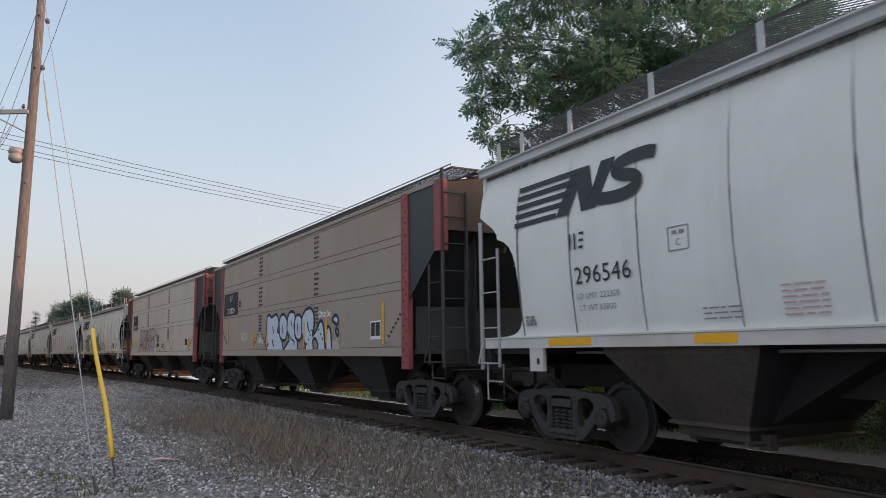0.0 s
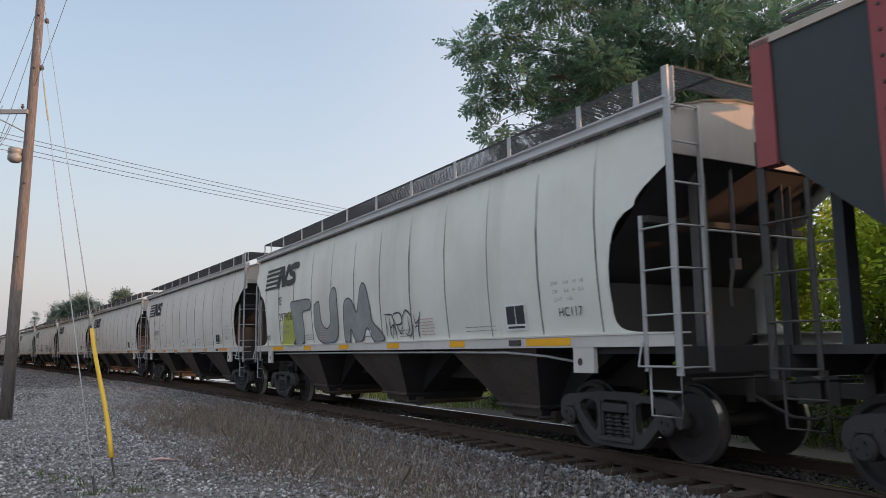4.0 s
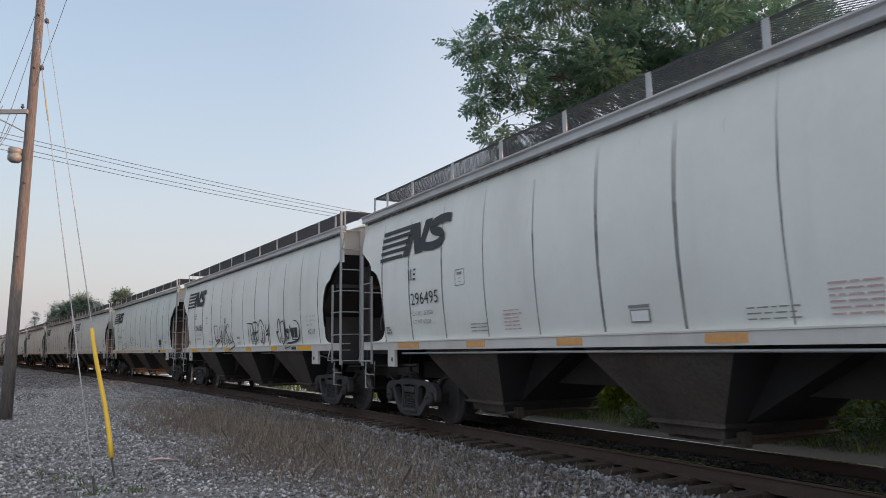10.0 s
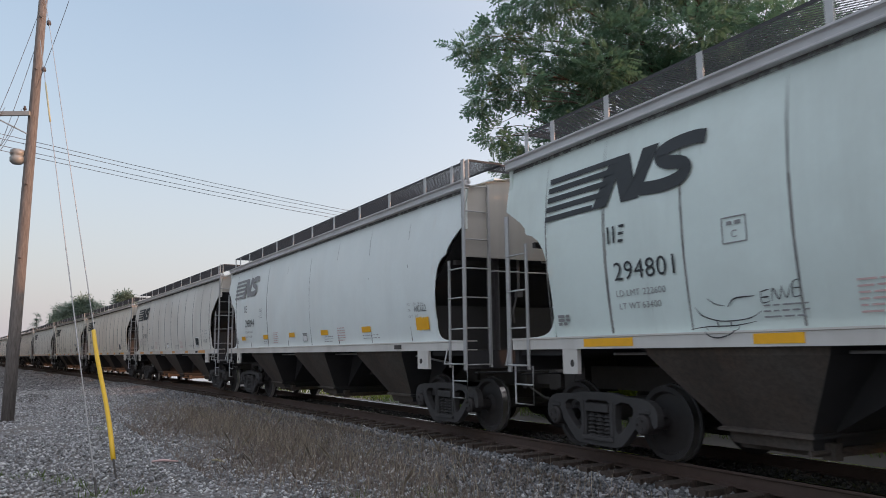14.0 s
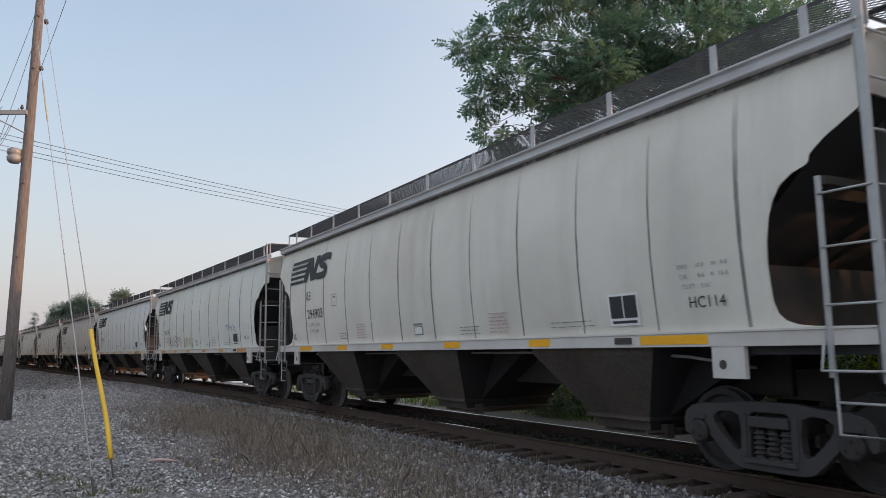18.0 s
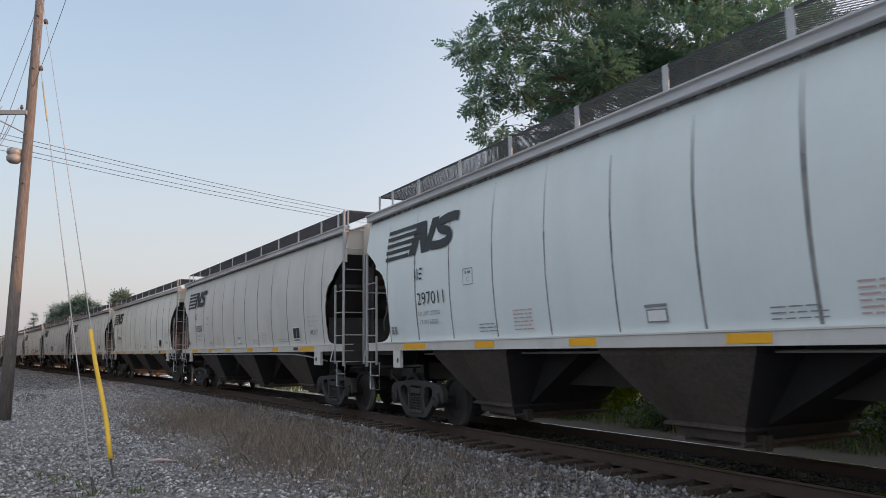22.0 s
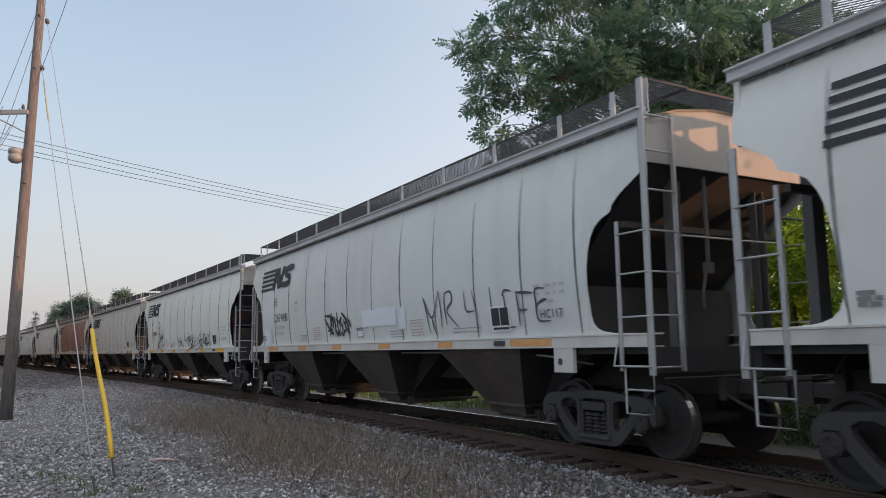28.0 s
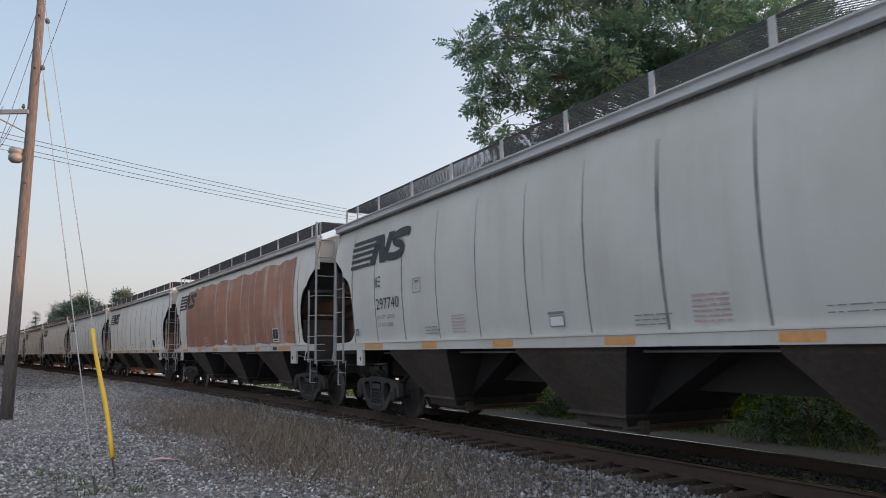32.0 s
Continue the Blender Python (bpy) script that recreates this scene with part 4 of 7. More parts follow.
def walkway_lattice(x0, x1, y0, y1, z, cx=0.058, cy=0.034, w=0.009):
    """Expanded metal: crossing slanted strands with a frame round them."""
    nx, ny = int(round((x1 - x0) / cx)), int(round((y1 - y0) / cy))
    cx, cy = (x1 - x0) / nx, (y1 - y0) / ny
    g = Geo()
    for i in range(nx):
        for j in range(ny):
            a, b = x0 + i * cx, y0 + j * cy
            up = (i + j) % 2
            p, q = ((a, b), (a + cx, b + cy)) if up else ((a, b + cy), (a + cx, b))
            g.add([(p[0], p[1], z - 0.0105), (q[0], q[1], z - 0.0105), (q[0], q[1] + w, z + 0.005), (p[0], p[1] + w, z + 0.005)], [(0, 1, 2, 3)])
    for b in (y0, y1):
        g.box(x0, x1, b - 0.012, b + 0.012, z - 0.02, z + 0.012)
    for a in (x0, x1):
        g.box(a - 0.012, a + 0.012, y0, y1, z - 0.02, z + 0.012)
    return g


def slope_sheet():
    g = Geo()
    a = [(8.36, 3.62), (7.75, 3.05), (6.0, 1.40)]
    for dy in (0, 0.02):
        g.add([(x + dy, y, z) for x, z in a for y in (-1.47, 1.47)], [(0, 1, 3, 2), (2, 3, 5, 4)])
    return g


def bulkhead():
    return Geo().box(7.1, 7.16, -1.40, 1.40, 1.35, 2.20)


def cross_bar():
    return Geo().beam([(-1.45, 2.86), (1.45, 2.86), (1.45, 2.94), (-1.45, 2.94)], 7.9, 7.98)


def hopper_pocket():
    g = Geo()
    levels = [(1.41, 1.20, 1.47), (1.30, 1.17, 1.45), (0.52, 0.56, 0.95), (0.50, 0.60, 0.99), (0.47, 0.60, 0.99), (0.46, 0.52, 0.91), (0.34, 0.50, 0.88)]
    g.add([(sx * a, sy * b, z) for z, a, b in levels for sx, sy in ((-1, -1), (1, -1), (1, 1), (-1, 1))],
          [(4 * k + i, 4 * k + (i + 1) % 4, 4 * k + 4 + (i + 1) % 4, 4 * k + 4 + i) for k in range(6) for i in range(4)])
    # end faces take the second, darker tone: shade put into their colour
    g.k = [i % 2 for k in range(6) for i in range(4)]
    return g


def long_slopes():
    """The inner slope sheets that run down to a pocket from both sides."""
    g = Geo()
    levels = [(1.44, 2.24, 0.72), (0.50, 0.55, 0.60), (0.40, 0.53, 0.58)]
    g.add([(sx * a, sy * b, z) for z, a, b in levels for sx, sy in ((-1, -1), (1, -1), (1, 1), (-1, 1))],
          [(4 * k + i, 4 * k + (i + 1) % 4, 4 * k + 4 + (i + 1) % 4, 4 * k + 4 + i) for k in range(2) for i in range(4)])
    return g


def gate():
    g = Geo().box(-0.55, 0.55, -0.70, 0.70, 0.27, 0.36)
    g.tube([(0.55, -1.0, 0.33), (0.55, 1.0, 0.33)], 0.03, 6)
    g.box(0.48, 0.62, -0.72, -0.6, 0.25, 0.42)
    return g


def pierced(outer, holes, y0, y1):
    """A flat casting in x, z from y0 to y1 with holes through it."""
    bm = bmesh.new()
    for loop in (outer, *holes):
        vs = [bm.verts.new((x, y0, z)) for x, z in loop]
        for i, q in enumerate(vs):
            bm.edges.new((q, vs[(i + 1) % len(vs)]))
    bmesh.ops.triangle_fill(bm, use_beauty=True, edges=bm.edges[:])
    back = bmesh.ops.extrude_face_region(bm, geom=bm.faces[:])["geom"]
    for q in back:
        if isinstance(q, bmesh.types.BMVert):
            q.co.y = y1
    bm.verts.index_update()
    g = Geo().add([tuple(q.co) for q in bm.verts], [tuple(q.index for q in f.verts) for f in bm.faces])
    bm.free()
    return g


def side_frame():
    """A cast truck side frame: arched top, teardrop windows, spring opening, hooked pedestals over the axles."""
    half = [(0.0, 0.815), (0.30, 0.81), (0.48, 0.785), (0.66, 0.77), (0.86, 0.765), (1.00, 0.735), (1.09, 0.67), (1.125, 0.58), (1.12, 0.44), (1.06, 0.41), (1.02, 0.46), (1.00, 0.55),
            (0.93, 0.60), (0.86, 0.595), (0.81, 0.55), (0.79, 0.45), (0.71, 0.37), (0.59, 0.25), (0.47, 0.15), (0.36, 0.12), (0.0, 0.115)]
    outer = half + [(-x, z) for x, z in half[-2:0:-1]]
    window = [(0.37, 0.66), (0.48, 0.70), (0.62, 0.69), (0.70, 0.635), (0.69, 0.56), (0.59, 0.44), (0.48, 0.335), (0.41, 0.295), (0.365, 0.33), (0.35, 0.48)]
    springs = [(-0.245, 0.24), (0.245, 0.24), (0.235, 0.42), (0.24, 0.67), (0.19, 0.705), (-0.19, 0.705), (-0.24, 0.67), (-0.235, 0.42)]
    g = pierced(outer, [window, [(-x, z) for x, z in window], springs], -1.185, -1.075)
    g.box(-0.23, 0.23, -1.205, -1.02, 0.555, 0.665)
    g.box(-0.31, 0.31, -1.215, -1.00, 0.185, 0.235)
    for q in (-1, 1):
        g.box(q * 0.30 - 0.03, q * 0.30 + 0.03, -1.20, -1.18, 0.25, 0.70)
        g.box(q * 0.91 - 0.10, q * 0.91 + 0.10, -1.20, -1.04, 0.585, 0.64)
    return g


def coil_spring():
    prof = [(0.21, 0.0), (0.21, 0.05)]
    for i in range(6):
        z = 0.222 + i * 0.05
        prof += [(z, 0.048), (z + 0.018, 0.077), (z + 0.036, 0.048)]
    return Geo().lathe(prof + [(0.53, 0.05), (0.53, 0.0)], 10, "z", (0, -1.12, 0))


def wheelset():
    g = Geo()
    for q in (-1, 1):
        g.lathe([(q * 0.66, 0.0), (q * 0.66, 0.10), (q * 0.70, 0.16), (q * 0.735, 0.30), (q * 0.70, 0.36), (q * 0.685, 0.385)], 30)
        g.lathe([(q * 0.69, 0.385), (q * 0.682, 0.485), (q * 0.715, 0.485), (q * 0.722, 0.462)], 30)
        g.lathe([(q * 0.722, 0.462), (q * 0.82, 0.455)], 30, k=1)
        g.lathe([(q * 0.82, 0.455), (q * 0.825, 0.39), (q * 0.765, 0.36), (q * 0.785, 0.18), (q * 0.83, 0.12), (q * 0.83, 0.08), (q * 1.2, 0.075)], 30)
        g.lathe([(q * 1.02, 0.075), (q * 1.02, 0.125), (q * 1.22, 0.125), (q * 1.245, 0.10), (q * 1.245, 0.0)], 16)
        for a in range(3):
            g.tube([(0.06 * math.cos(a * 2.09), q * 1.24, 0.06 * math.sin(a * 2.09)), (0.06 * math.cos(a * 2.09), q * 1.265, 0.06 * math.sin(a * 2.09))], 0.018, 6)
    g.tube([(0, -0.8, 0), (0, 0.8, 0)], 0.085, 12)
    return g


def bolster():
    g = Geo().box(-0.22, 0.22, -1.05, 1.05, 0.45, 0.72)
    g.lathe([(0.70, 0.0), (0.70, 0.2), (0.86, 0.2), (0.86, 0.0)], 14, "z")
    for q in (-1, 1):
        g.box(q * 0.36 - 0.03, q * 0.36 + 0.03, -0.95, 0.95, 0.38, 0.5)
        g.box(q * 0.40 - 0.04, q * 0.40 + 0.04, -0.80, -0.68, 0.3, 0.6)
    return g


def coupler():
    """Draft sill end, shank and knuckle (lead end)."""
    g = Geo().box(6.2, 8.35, -0.20, 0.20, 0.78, 1.12)
    g.box(8.30, 8.42, -0.32, 0.32, 0.72, 1.2)
    g.box(8.42, 8.90, -0.09, 0.09, 0.80, 0.96)
    g.slab([(8.86, 0.72), (9.02, 0.72), (9.16, 0.76), (9.16, 1.0), (9.02, 1.04), (8.86, 1.04)], -0.17, 0.10)
    return g


def hose():
    return Geo().tube([(8.35, -0.30, 0.82), (8.6, -0.30, 0.70), (8.85, -0.26, 0.58), (9.1, -0.18, 0.56), (9.16, -0.12, 0.60)], 0.02, 6)


def platform():
    g = Geo().box(7.0, 8.40, -1.46, 1.46, 1.30, 1.38)
    g.box(8.34, 8.44, -1.5, 1.5, 1.08, 1.38)
    g.tube([(8.46, -1.4, 1.02), (8.52, -0.5, 1.02), (8.52, 0.5, 1.02), (8.46, 1.4, 1.02)], 0.016, 6)
    return g


def brake_gear():
    g = Geo().tube([(7.55, -0.35, 1.75), (7.55, 0.45, 1.75)], 0.20, 12)
    g.box(7.4, 7.7, -0.95, -0.6, 1.38, 1.75)
    g.tube([(8.1, -0.6, 1.38), (8.1, -0.6, 2.6), (7.9, -0.6, 2.85)], 0.025, 6)
    g.tube([(7.5, 0.5, 1.7), (7.9, 0.6, 1.5), (8.2, 0.6, 1.1)], 0.02, 6)
    return g


def brake_wheel():
    g = Geo()
    g.tube([(8.30 + 0.0, -0.45 + 0.28 * math.cos(a), 2.35 + 0.28 * math.sin(a)) for a in np.linspace(0, 6.2832, 21)], 0.016, 6, caps=False)
    for a in range(4):
        g.tube([(8.30, -0.45, 2.35), (8.30, -0.45 + 0.28 * math.cos(a * 1.571), 2.35 + 0.28 * math.sin(a * 1.571))], 0.012, 5)
    g.tube([(8.0, -0.45, 2.35), (8.34, -0.45, 2.35)], 0.03, 8)
    return g


def stile(z0, z1, t=0.055):
    return Geo().box(-t / 2, t / 2, -0.012, 0.012, z0, z1).box(-t / 2, -t / 2 + 0.012, -0.012, 0.04, z0, z1)


RUNG = Geo().tube([(0, 0, 0), (0.5, 0, 0)], 0.0125, 6).mesh("rung", GALV, smooth=True)
RUNGE = Geo().tube([(0, 0, 0), (0, 0.46, 0)], 0.0125, 6).mesh("rung", GALV, smooth=True)
RUNGD = Geo().tube([(0, 0, 0), (0.5, 0, 0)], 0.0125, 6).mesh("rung", STEEL, smooth=True)
RUNGED = Geo().tube([(0, 0, 0), (0, 0.46, 0)], 0.0125, 6).mesh("rung", STEEL, smooth=True)
STEP = Geo().tube([(0, 0, 0.55), (0, 0, 0), (0.46, 0, 0), (0.46, 0, 0.55)], 0.016, 6).tube([(0, 0, 0.28), (0.46, 0, 0.28)], 0.014, 6).mesh("stirrup_step", GALV, smooth=True)
SWING = Geo().tube([(0, 0, 0.26), (0, -0.06, 0.0), (0.44, -0.06, 0.0), (0.50, 0, 0.0)], 0.014, 6).mesh("grab_iron", GALV, smooth=True)
STEPD = Geo().tube([(0, 0, 0.55), (0, 0, 0), (0.46, 0, 0), (0.46, 0, 0.55)], 0.016, 6).tube([(0, 0, 0.28), (0.46, 0, 0.28)], 0.014, 6).mesh("stirrup_step", STEEL, smooth=True)
SWINGD = Geo().tube([(0, 0, 0.26), (0, -0.06, 0.0), (0.44, -0.06, 0.0), (0.50, 0, 0.0)], 0.014, 6).mesh("grab_iron", STEEL, smooth=True)
SEAMS = {}


def seam_mesh(x, top_z, wide):
    g = Geo()
    zs = np.linspace(1.57, top_z, 12)
    v = []
    for i, z in enumerate(zs):
        w = (0.015 + 0.0010 * i) * wide
        b = bulge(z) - 0.014
        v += [(x - w, -b + 0.002, z), (x - w * 0.4, -b - 0.006, z), (x + w * 0.4, -b - 0.006, z), (x + w, -b + 0.002, z)]
    g.add(v, [(4 * i + j, 4 * i + j + 1, 4 * i + j + 5, 4 * i + j + 4) for i in range(11) for j in range(3)])
    return g.mesh("seam", SEAM)


HOP = {
    "deepend": end_sheet(2.95).mesh("end_sheet", ENDP),
    # inner slopes and pocket ends have their shade in the paint
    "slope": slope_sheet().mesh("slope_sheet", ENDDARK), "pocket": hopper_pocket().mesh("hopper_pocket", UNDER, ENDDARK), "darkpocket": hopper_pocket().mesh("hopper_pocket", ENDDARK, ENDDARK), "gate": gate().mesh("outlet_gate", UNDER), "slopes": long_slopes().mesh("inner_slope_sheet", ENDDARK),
    "frame": side_frame().mesh("side_frame", TRUCK, bevel=0.014), "spring": coil_spring().mesh("coil_spring", TRUCK), "wheelset": wheelset().mesh("wheelset", WHEEL, TREAD, smooth=False),
    "bolster": bolster().mesh("truck_bolster", STEEL), "coupler": coupler().mesh("coupler", STEEL), "hose": hose().mesh("air_hose", STEEL, smooth=True),
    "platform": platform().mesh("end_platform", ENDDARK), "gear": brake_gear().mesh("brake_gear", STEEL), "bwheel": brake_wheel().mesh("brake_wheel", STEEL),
    "walk": walkway_lattice(-8.05, 8.5, -1.46, -0.80, 4.60).mesh("running_board", MESHM),
    "endwalk": walkway_lattice(8.1, 8.5, -0.80, 0.80, 4.58).mesh("end_running_board", MESHM),
    "post": Geo().box(-0.045, 0.045, -0.006, 0.006, 4.20, 4.615).mesh("walkway_post", GALV),
    "eave": Geo().beam([(-1.46, 4.114), (-1.572, 4.112), (-1.588, 4.118), (-1.590, 4.134), (-1.578, 4.142), (-1.582, 4.206), (-1.600, 4.220), (-1.622, 4.224), (-1.625, 4.246), (-1.606, 4.250), (-1.42, 4.252), (-1.42, 4.20), (-1.46, 4.19)], -8.47, 8.47),
    "sill": Geo().beam([(-1.30, 1.40), (-1.30, 1.385), (-1.565, 1.385), (-1.565, 1.522), (-1.578, 1.528), (-1.578, 1.548), (-1.30, 1.552), (-1.30, 1.53), (-1.55, 1.53), (-1.55, 1.40)], -8.40, 8.40),
    "bracket": Geo().slab([(-0.22, 1.06), (0.22, 1.06), (0.22, 1.385), (-0.22, 1.385)], -1.56, -1.50),
    "hole": Geo().tube([(-0.07, -1.566, 1.2), (-0.07, -1.50, 1.2)], 0.05, 10).mesh("pad_hole", STEEL),
    "cord": Geo().slab([(-8.43, 3.42), (-8.37, 3.42), (-8.37, 4.12), (-8.43, 4.12)], -1.53, -1.47),
    "gusset": Geo().slab([(-8.4, 1.545), (-7.37, 1.545), (-7.37, 1.95), (-7.385, 1.80), (-7.43, 1.69), (-7.51, 1.62), (-7.63, 1.58), (-7.80, 1.56)], -1.533, -1.518),
    # band under the eave: grime, with the lip's shade painted in
    "grime": Geo().add([(x, -bulge(z) - 0.003, z) for x in np.linspace(-8.4, 8.4, 12) for z in (4.056, 4.122)], [(2 * i, 2 * i + 1, 2 * i + 3, 2 * i + 2) for i in range(11)]).mesh("eave_grime", EAVEBAND),
    "bulkhead": bulkhead().mesh("bulkhead", INNER), "darkhead": bulkhead().mesh("bulkhead", LIFTEDBLACK), "darkslope": slope_sheet().mesh("slope_sheet", LIFTEDBLACK), "crossbar": cross_bar().mesh("cross_bar", STEEL),
    "darkbrace": Geo().box(8.10, 8.22, -0.09, -0.075, 1.36, 3.60).box(8.10, 8.22, 0.075, 0.09, 1.36, 3.60).box(8.10, 8.115, -0.075, 0.075, 1.36, 3.60).mesh("end_brace", LIFTEDBLACK),
    "brace": Geo().box(8.10, 8.22, -0.09, -0.075, 1.36, 3.60).box(8.10, 8.22, 0.075, 0.09, 1.36, 3.60).box(8.10, 8.115, -0.075, 0.075, 1.36, 3.60).mesh("end_brace", DUSTY),
    "rail": Geo().tube([(8.40, -1.0, 2.72), (8.46, -0.95, 2.72), (8.46, 0.95, 2.72), (8.40, 1.0, 2.72)], 0.013, 6).mesh("end_handrail", GALV, smooth=True),
    "column": Geo().tube([(8.28, -0.34, 3.62), (8.28, -0.34, 2.42)], 0.028, 8).box(8.24, 8.32, -0.40, -0.28, 2.30, 2.44).tube([(8.28, -0.38, 2.34), (8.30, -0.48, 2.05), (8.28, -0.45, 1.85)], 0.02, 6).mesh("brake_column", DUSTY),
    "centre": Geo().beam([(-0.26, 0.82), (0.26, 0.82), (0.26, 1.45), (-0.26, 1.45)], -6.6, 6.6).mesh("centre_sill", STEEL),
    "pipe": Geo().tube([(-6.6, -1.51, 1.315), (-2, -1.515, 1.33), (3, -1.515, 1.33), (5.0, -1.51, 1.32), (5.9, -1.46, 1.27), (6.6, -1.2, 1.15)], 0.02, 6).mesh("brake_pipe", GALV, smooth=True),
}
TURN = Matrix.Rotation(math.pi, 4, "Z")
POSTS = (-8.02, -7.36, -6.18, -4.60, -3.04, -1.42, 0.20, 1.84, 3.50, 5.15, 6.81, 7.89, 8.46)
SHELLS = {}


def shells(key):
    """The painted plates of a grain hopper in one paint, made once."""
    if key not in SHELLS:
        p = PAINT[key]
        SHELLS[key] = {"side": side_sheet().mesh("side_sheet", p, smooth=True), "end": end_sheet().mesh("end_sheet", ENDP), "roof": roof().mesh("roof", p)}
        for n in ("eave", "sill", "bracket", "cord", "gusset"):
            g = Geo()
            g.v, g.f, g.k = list(HOP[n].v), list(HOP[n].f), list(HOP[n].k)
            SHELLS[key][n] = g.mesh({"eave": "eave_rail", "sill": "side_sill", "bracket": "jacking_pad", "cord": "corner_post", "gusset": "corner_gusset"}[n], EAVEP if n == "eave" else SILLP if n in ("sill", "bracket") else p)
    return SHELLS[key]


def bogies(car, spread=BOGIE):
    """Two trucks; returns the wheelsets with the place of each along the car."""
    sets = []
    for q in (-1, 1):
        b = part("truck", HOP["bolster"], car, pose(q * spread, 0, 0), "dusty cast steel truck")
        for m in (None, TURN):
            part("side_frame", HOP["frame"], b, m)
            for x in (-0.16, 0.0, 0.16):
                part("coil_spring", HOP["spring"], b, (m or Matrix()) @ pose(x, 0, 0))
        for r in (-1, 1):
            w = part("wheelset", HOP["wheelset"], b, pose(r * AXLE, 0, WHEEL_R), "rusty wheels with polished treads")
            sets.append((w, q * spread, r * AXLE))
    return sets


def ladders(car, lead_rungs, trail_rungs, dark=False, y=-1.575, skip_far=False, half=8.47):
    """Corner ladders: tall ones by the corners, short ones further in, and the ladders of the ends."""
    rs, re = (RUNGD, RUNGED) if dark else (RUNG, RUNGE)
    mat = STEEL if dark else GALV
    key = "dark" if dark else "light"
    if key not in LETTERS:
        LETTERS[key] = {"tall": stile(1.06, 4.60, 0.095).mesh("ladder_stile", mat), "mid": stile(1.06, 3.40, 0.095).mesh("ladder_stile", mat),
                        "short": stile(1.10, 2.92).mesh("ladder_stile", mat), "end": Geo().box(-0.025, 0.025, -0.02, 0.02, 1.1, 4.2).mesh("end_stile", mat)}
    lt = LETTERS[key]
    for turn in ((None,) if skip_far else (None, TURN)):
        def put(m):
            return m if turn is None else turn @ m
        lead = part("ladder", lt["tall"], car, put(pose(half, y, 0)), "side ladder with thin round rungs")
        part("stile", lt["short"], lead, pose(-0.50, 0, 0))
        for z in lead_rungs:
            part("rung", rs, lead, pose(-0.50, -0.02, z))
        trail = part("ladder", lt["mid"], car, put(pose(-half, y, 0)), "side ladder with thin round rungs")
        part("stile", lt["short"], trail, pose(0.50, 0, 0))
        for z in trail_rungs:
            part("rung", rs, trail, pose(0, -0.02, z))
        endl = part("end_ladder", lt["end"], car, put(pose(half, y + 0.50, 0)), "end ladder with thin round rungs")
        for z in (1.15, 1.75, 2.26, 2.75, 3.24, 3.72, 4.16):
            part("rung", re, endl, pose(0.01, -0.48, z))
        part("grab_iron", SWINGD if dark else SWING, car, put(pose(half - 0.54, y - 0.03, 1.16)))
        part("grab_iron", SWINGD if dark else SWING, car, put(pose(0.03 - half, y - 0.03, 1.16)))
        part("stirrup_step", STEPD if dark else STEP, car, put(pose(half - 0.51, y + 0.06, 0.60)))
        part("stirrup_step", STEPD if dark else STEP, car, put(pose(0.05 - half, y + 0.06, 0.60)))


def tag_strokes(rng, x0, x1, z0, z1, width, put, letters, g):
    """A scrawled tag: one line looping up and down over itself, a second one across it, a swash below."""
    step, h = (x1 - x0) / letters, z1 - z0
    layer = 0
    for run in range(2):
        pts, x = [], x0 + step * 0.2 * run
        for i in range(letters * 2 + 1):
            up = i % 2 == run
            z = z0 + h * (rng.uniform(0.68, 1.0) if up else rng.uniform(0.0, 0.25))
            pts.append((x + rng.uniform(-0.16, 0.16) * step, z))
            if rng.random() < 0.55:
                pts.append((x + step * rng.uniform(0.05, 0.35), z - (0.22 if up else -0.22) * h * rng.uniform(0.4, 1.2)))
            x += step * rng.uniform(0.36, 0.56)
        cut = max(3, len(pts) // max(2, letters - 1 - run))
        for a in range(0, len(pts) - 2, cut):
            strip(smooth_path(pts[a:a + cut + 1], 5), width * rng.uniform(0.7, 1.25), put, 0.0065 + 0.0005 * (layer % 5), g=g, taper=True)
            layer += 1
    strip(smooth_path([(x0 - step * 0.2, z0 + h * 0.5), (x0 + step * 0.3, z0 - 0.03), (x0 + (x1 - x0) * 0.5, z0 + 0.04), (x1 + step * 0.2, z0 - 0.01)]), width * 0.6, put, 0.0095, g=g, taper=True)


def bubble(cx, cz, w, h, lobes, rng):
    """The outline of one fat sprayed shape."""
    out = []
    for a in np.linspace(0, 2 * math.pi, 36, endpoint=False):
        r = 1 + 0.10 * math.sin(lobes * a + cx * 3) + 0.05 * math.sin(5 * a + cz)
        c, s = math.cos(a), math.sin(a)
        k = (abs(c) ** 3 + abs(s) ** 3) ** (-1 / 3)
        out.append((cx + w / 2 * r * c * k + 0.08 * h * s, cz + h / 2 * r * s * k))
    return out


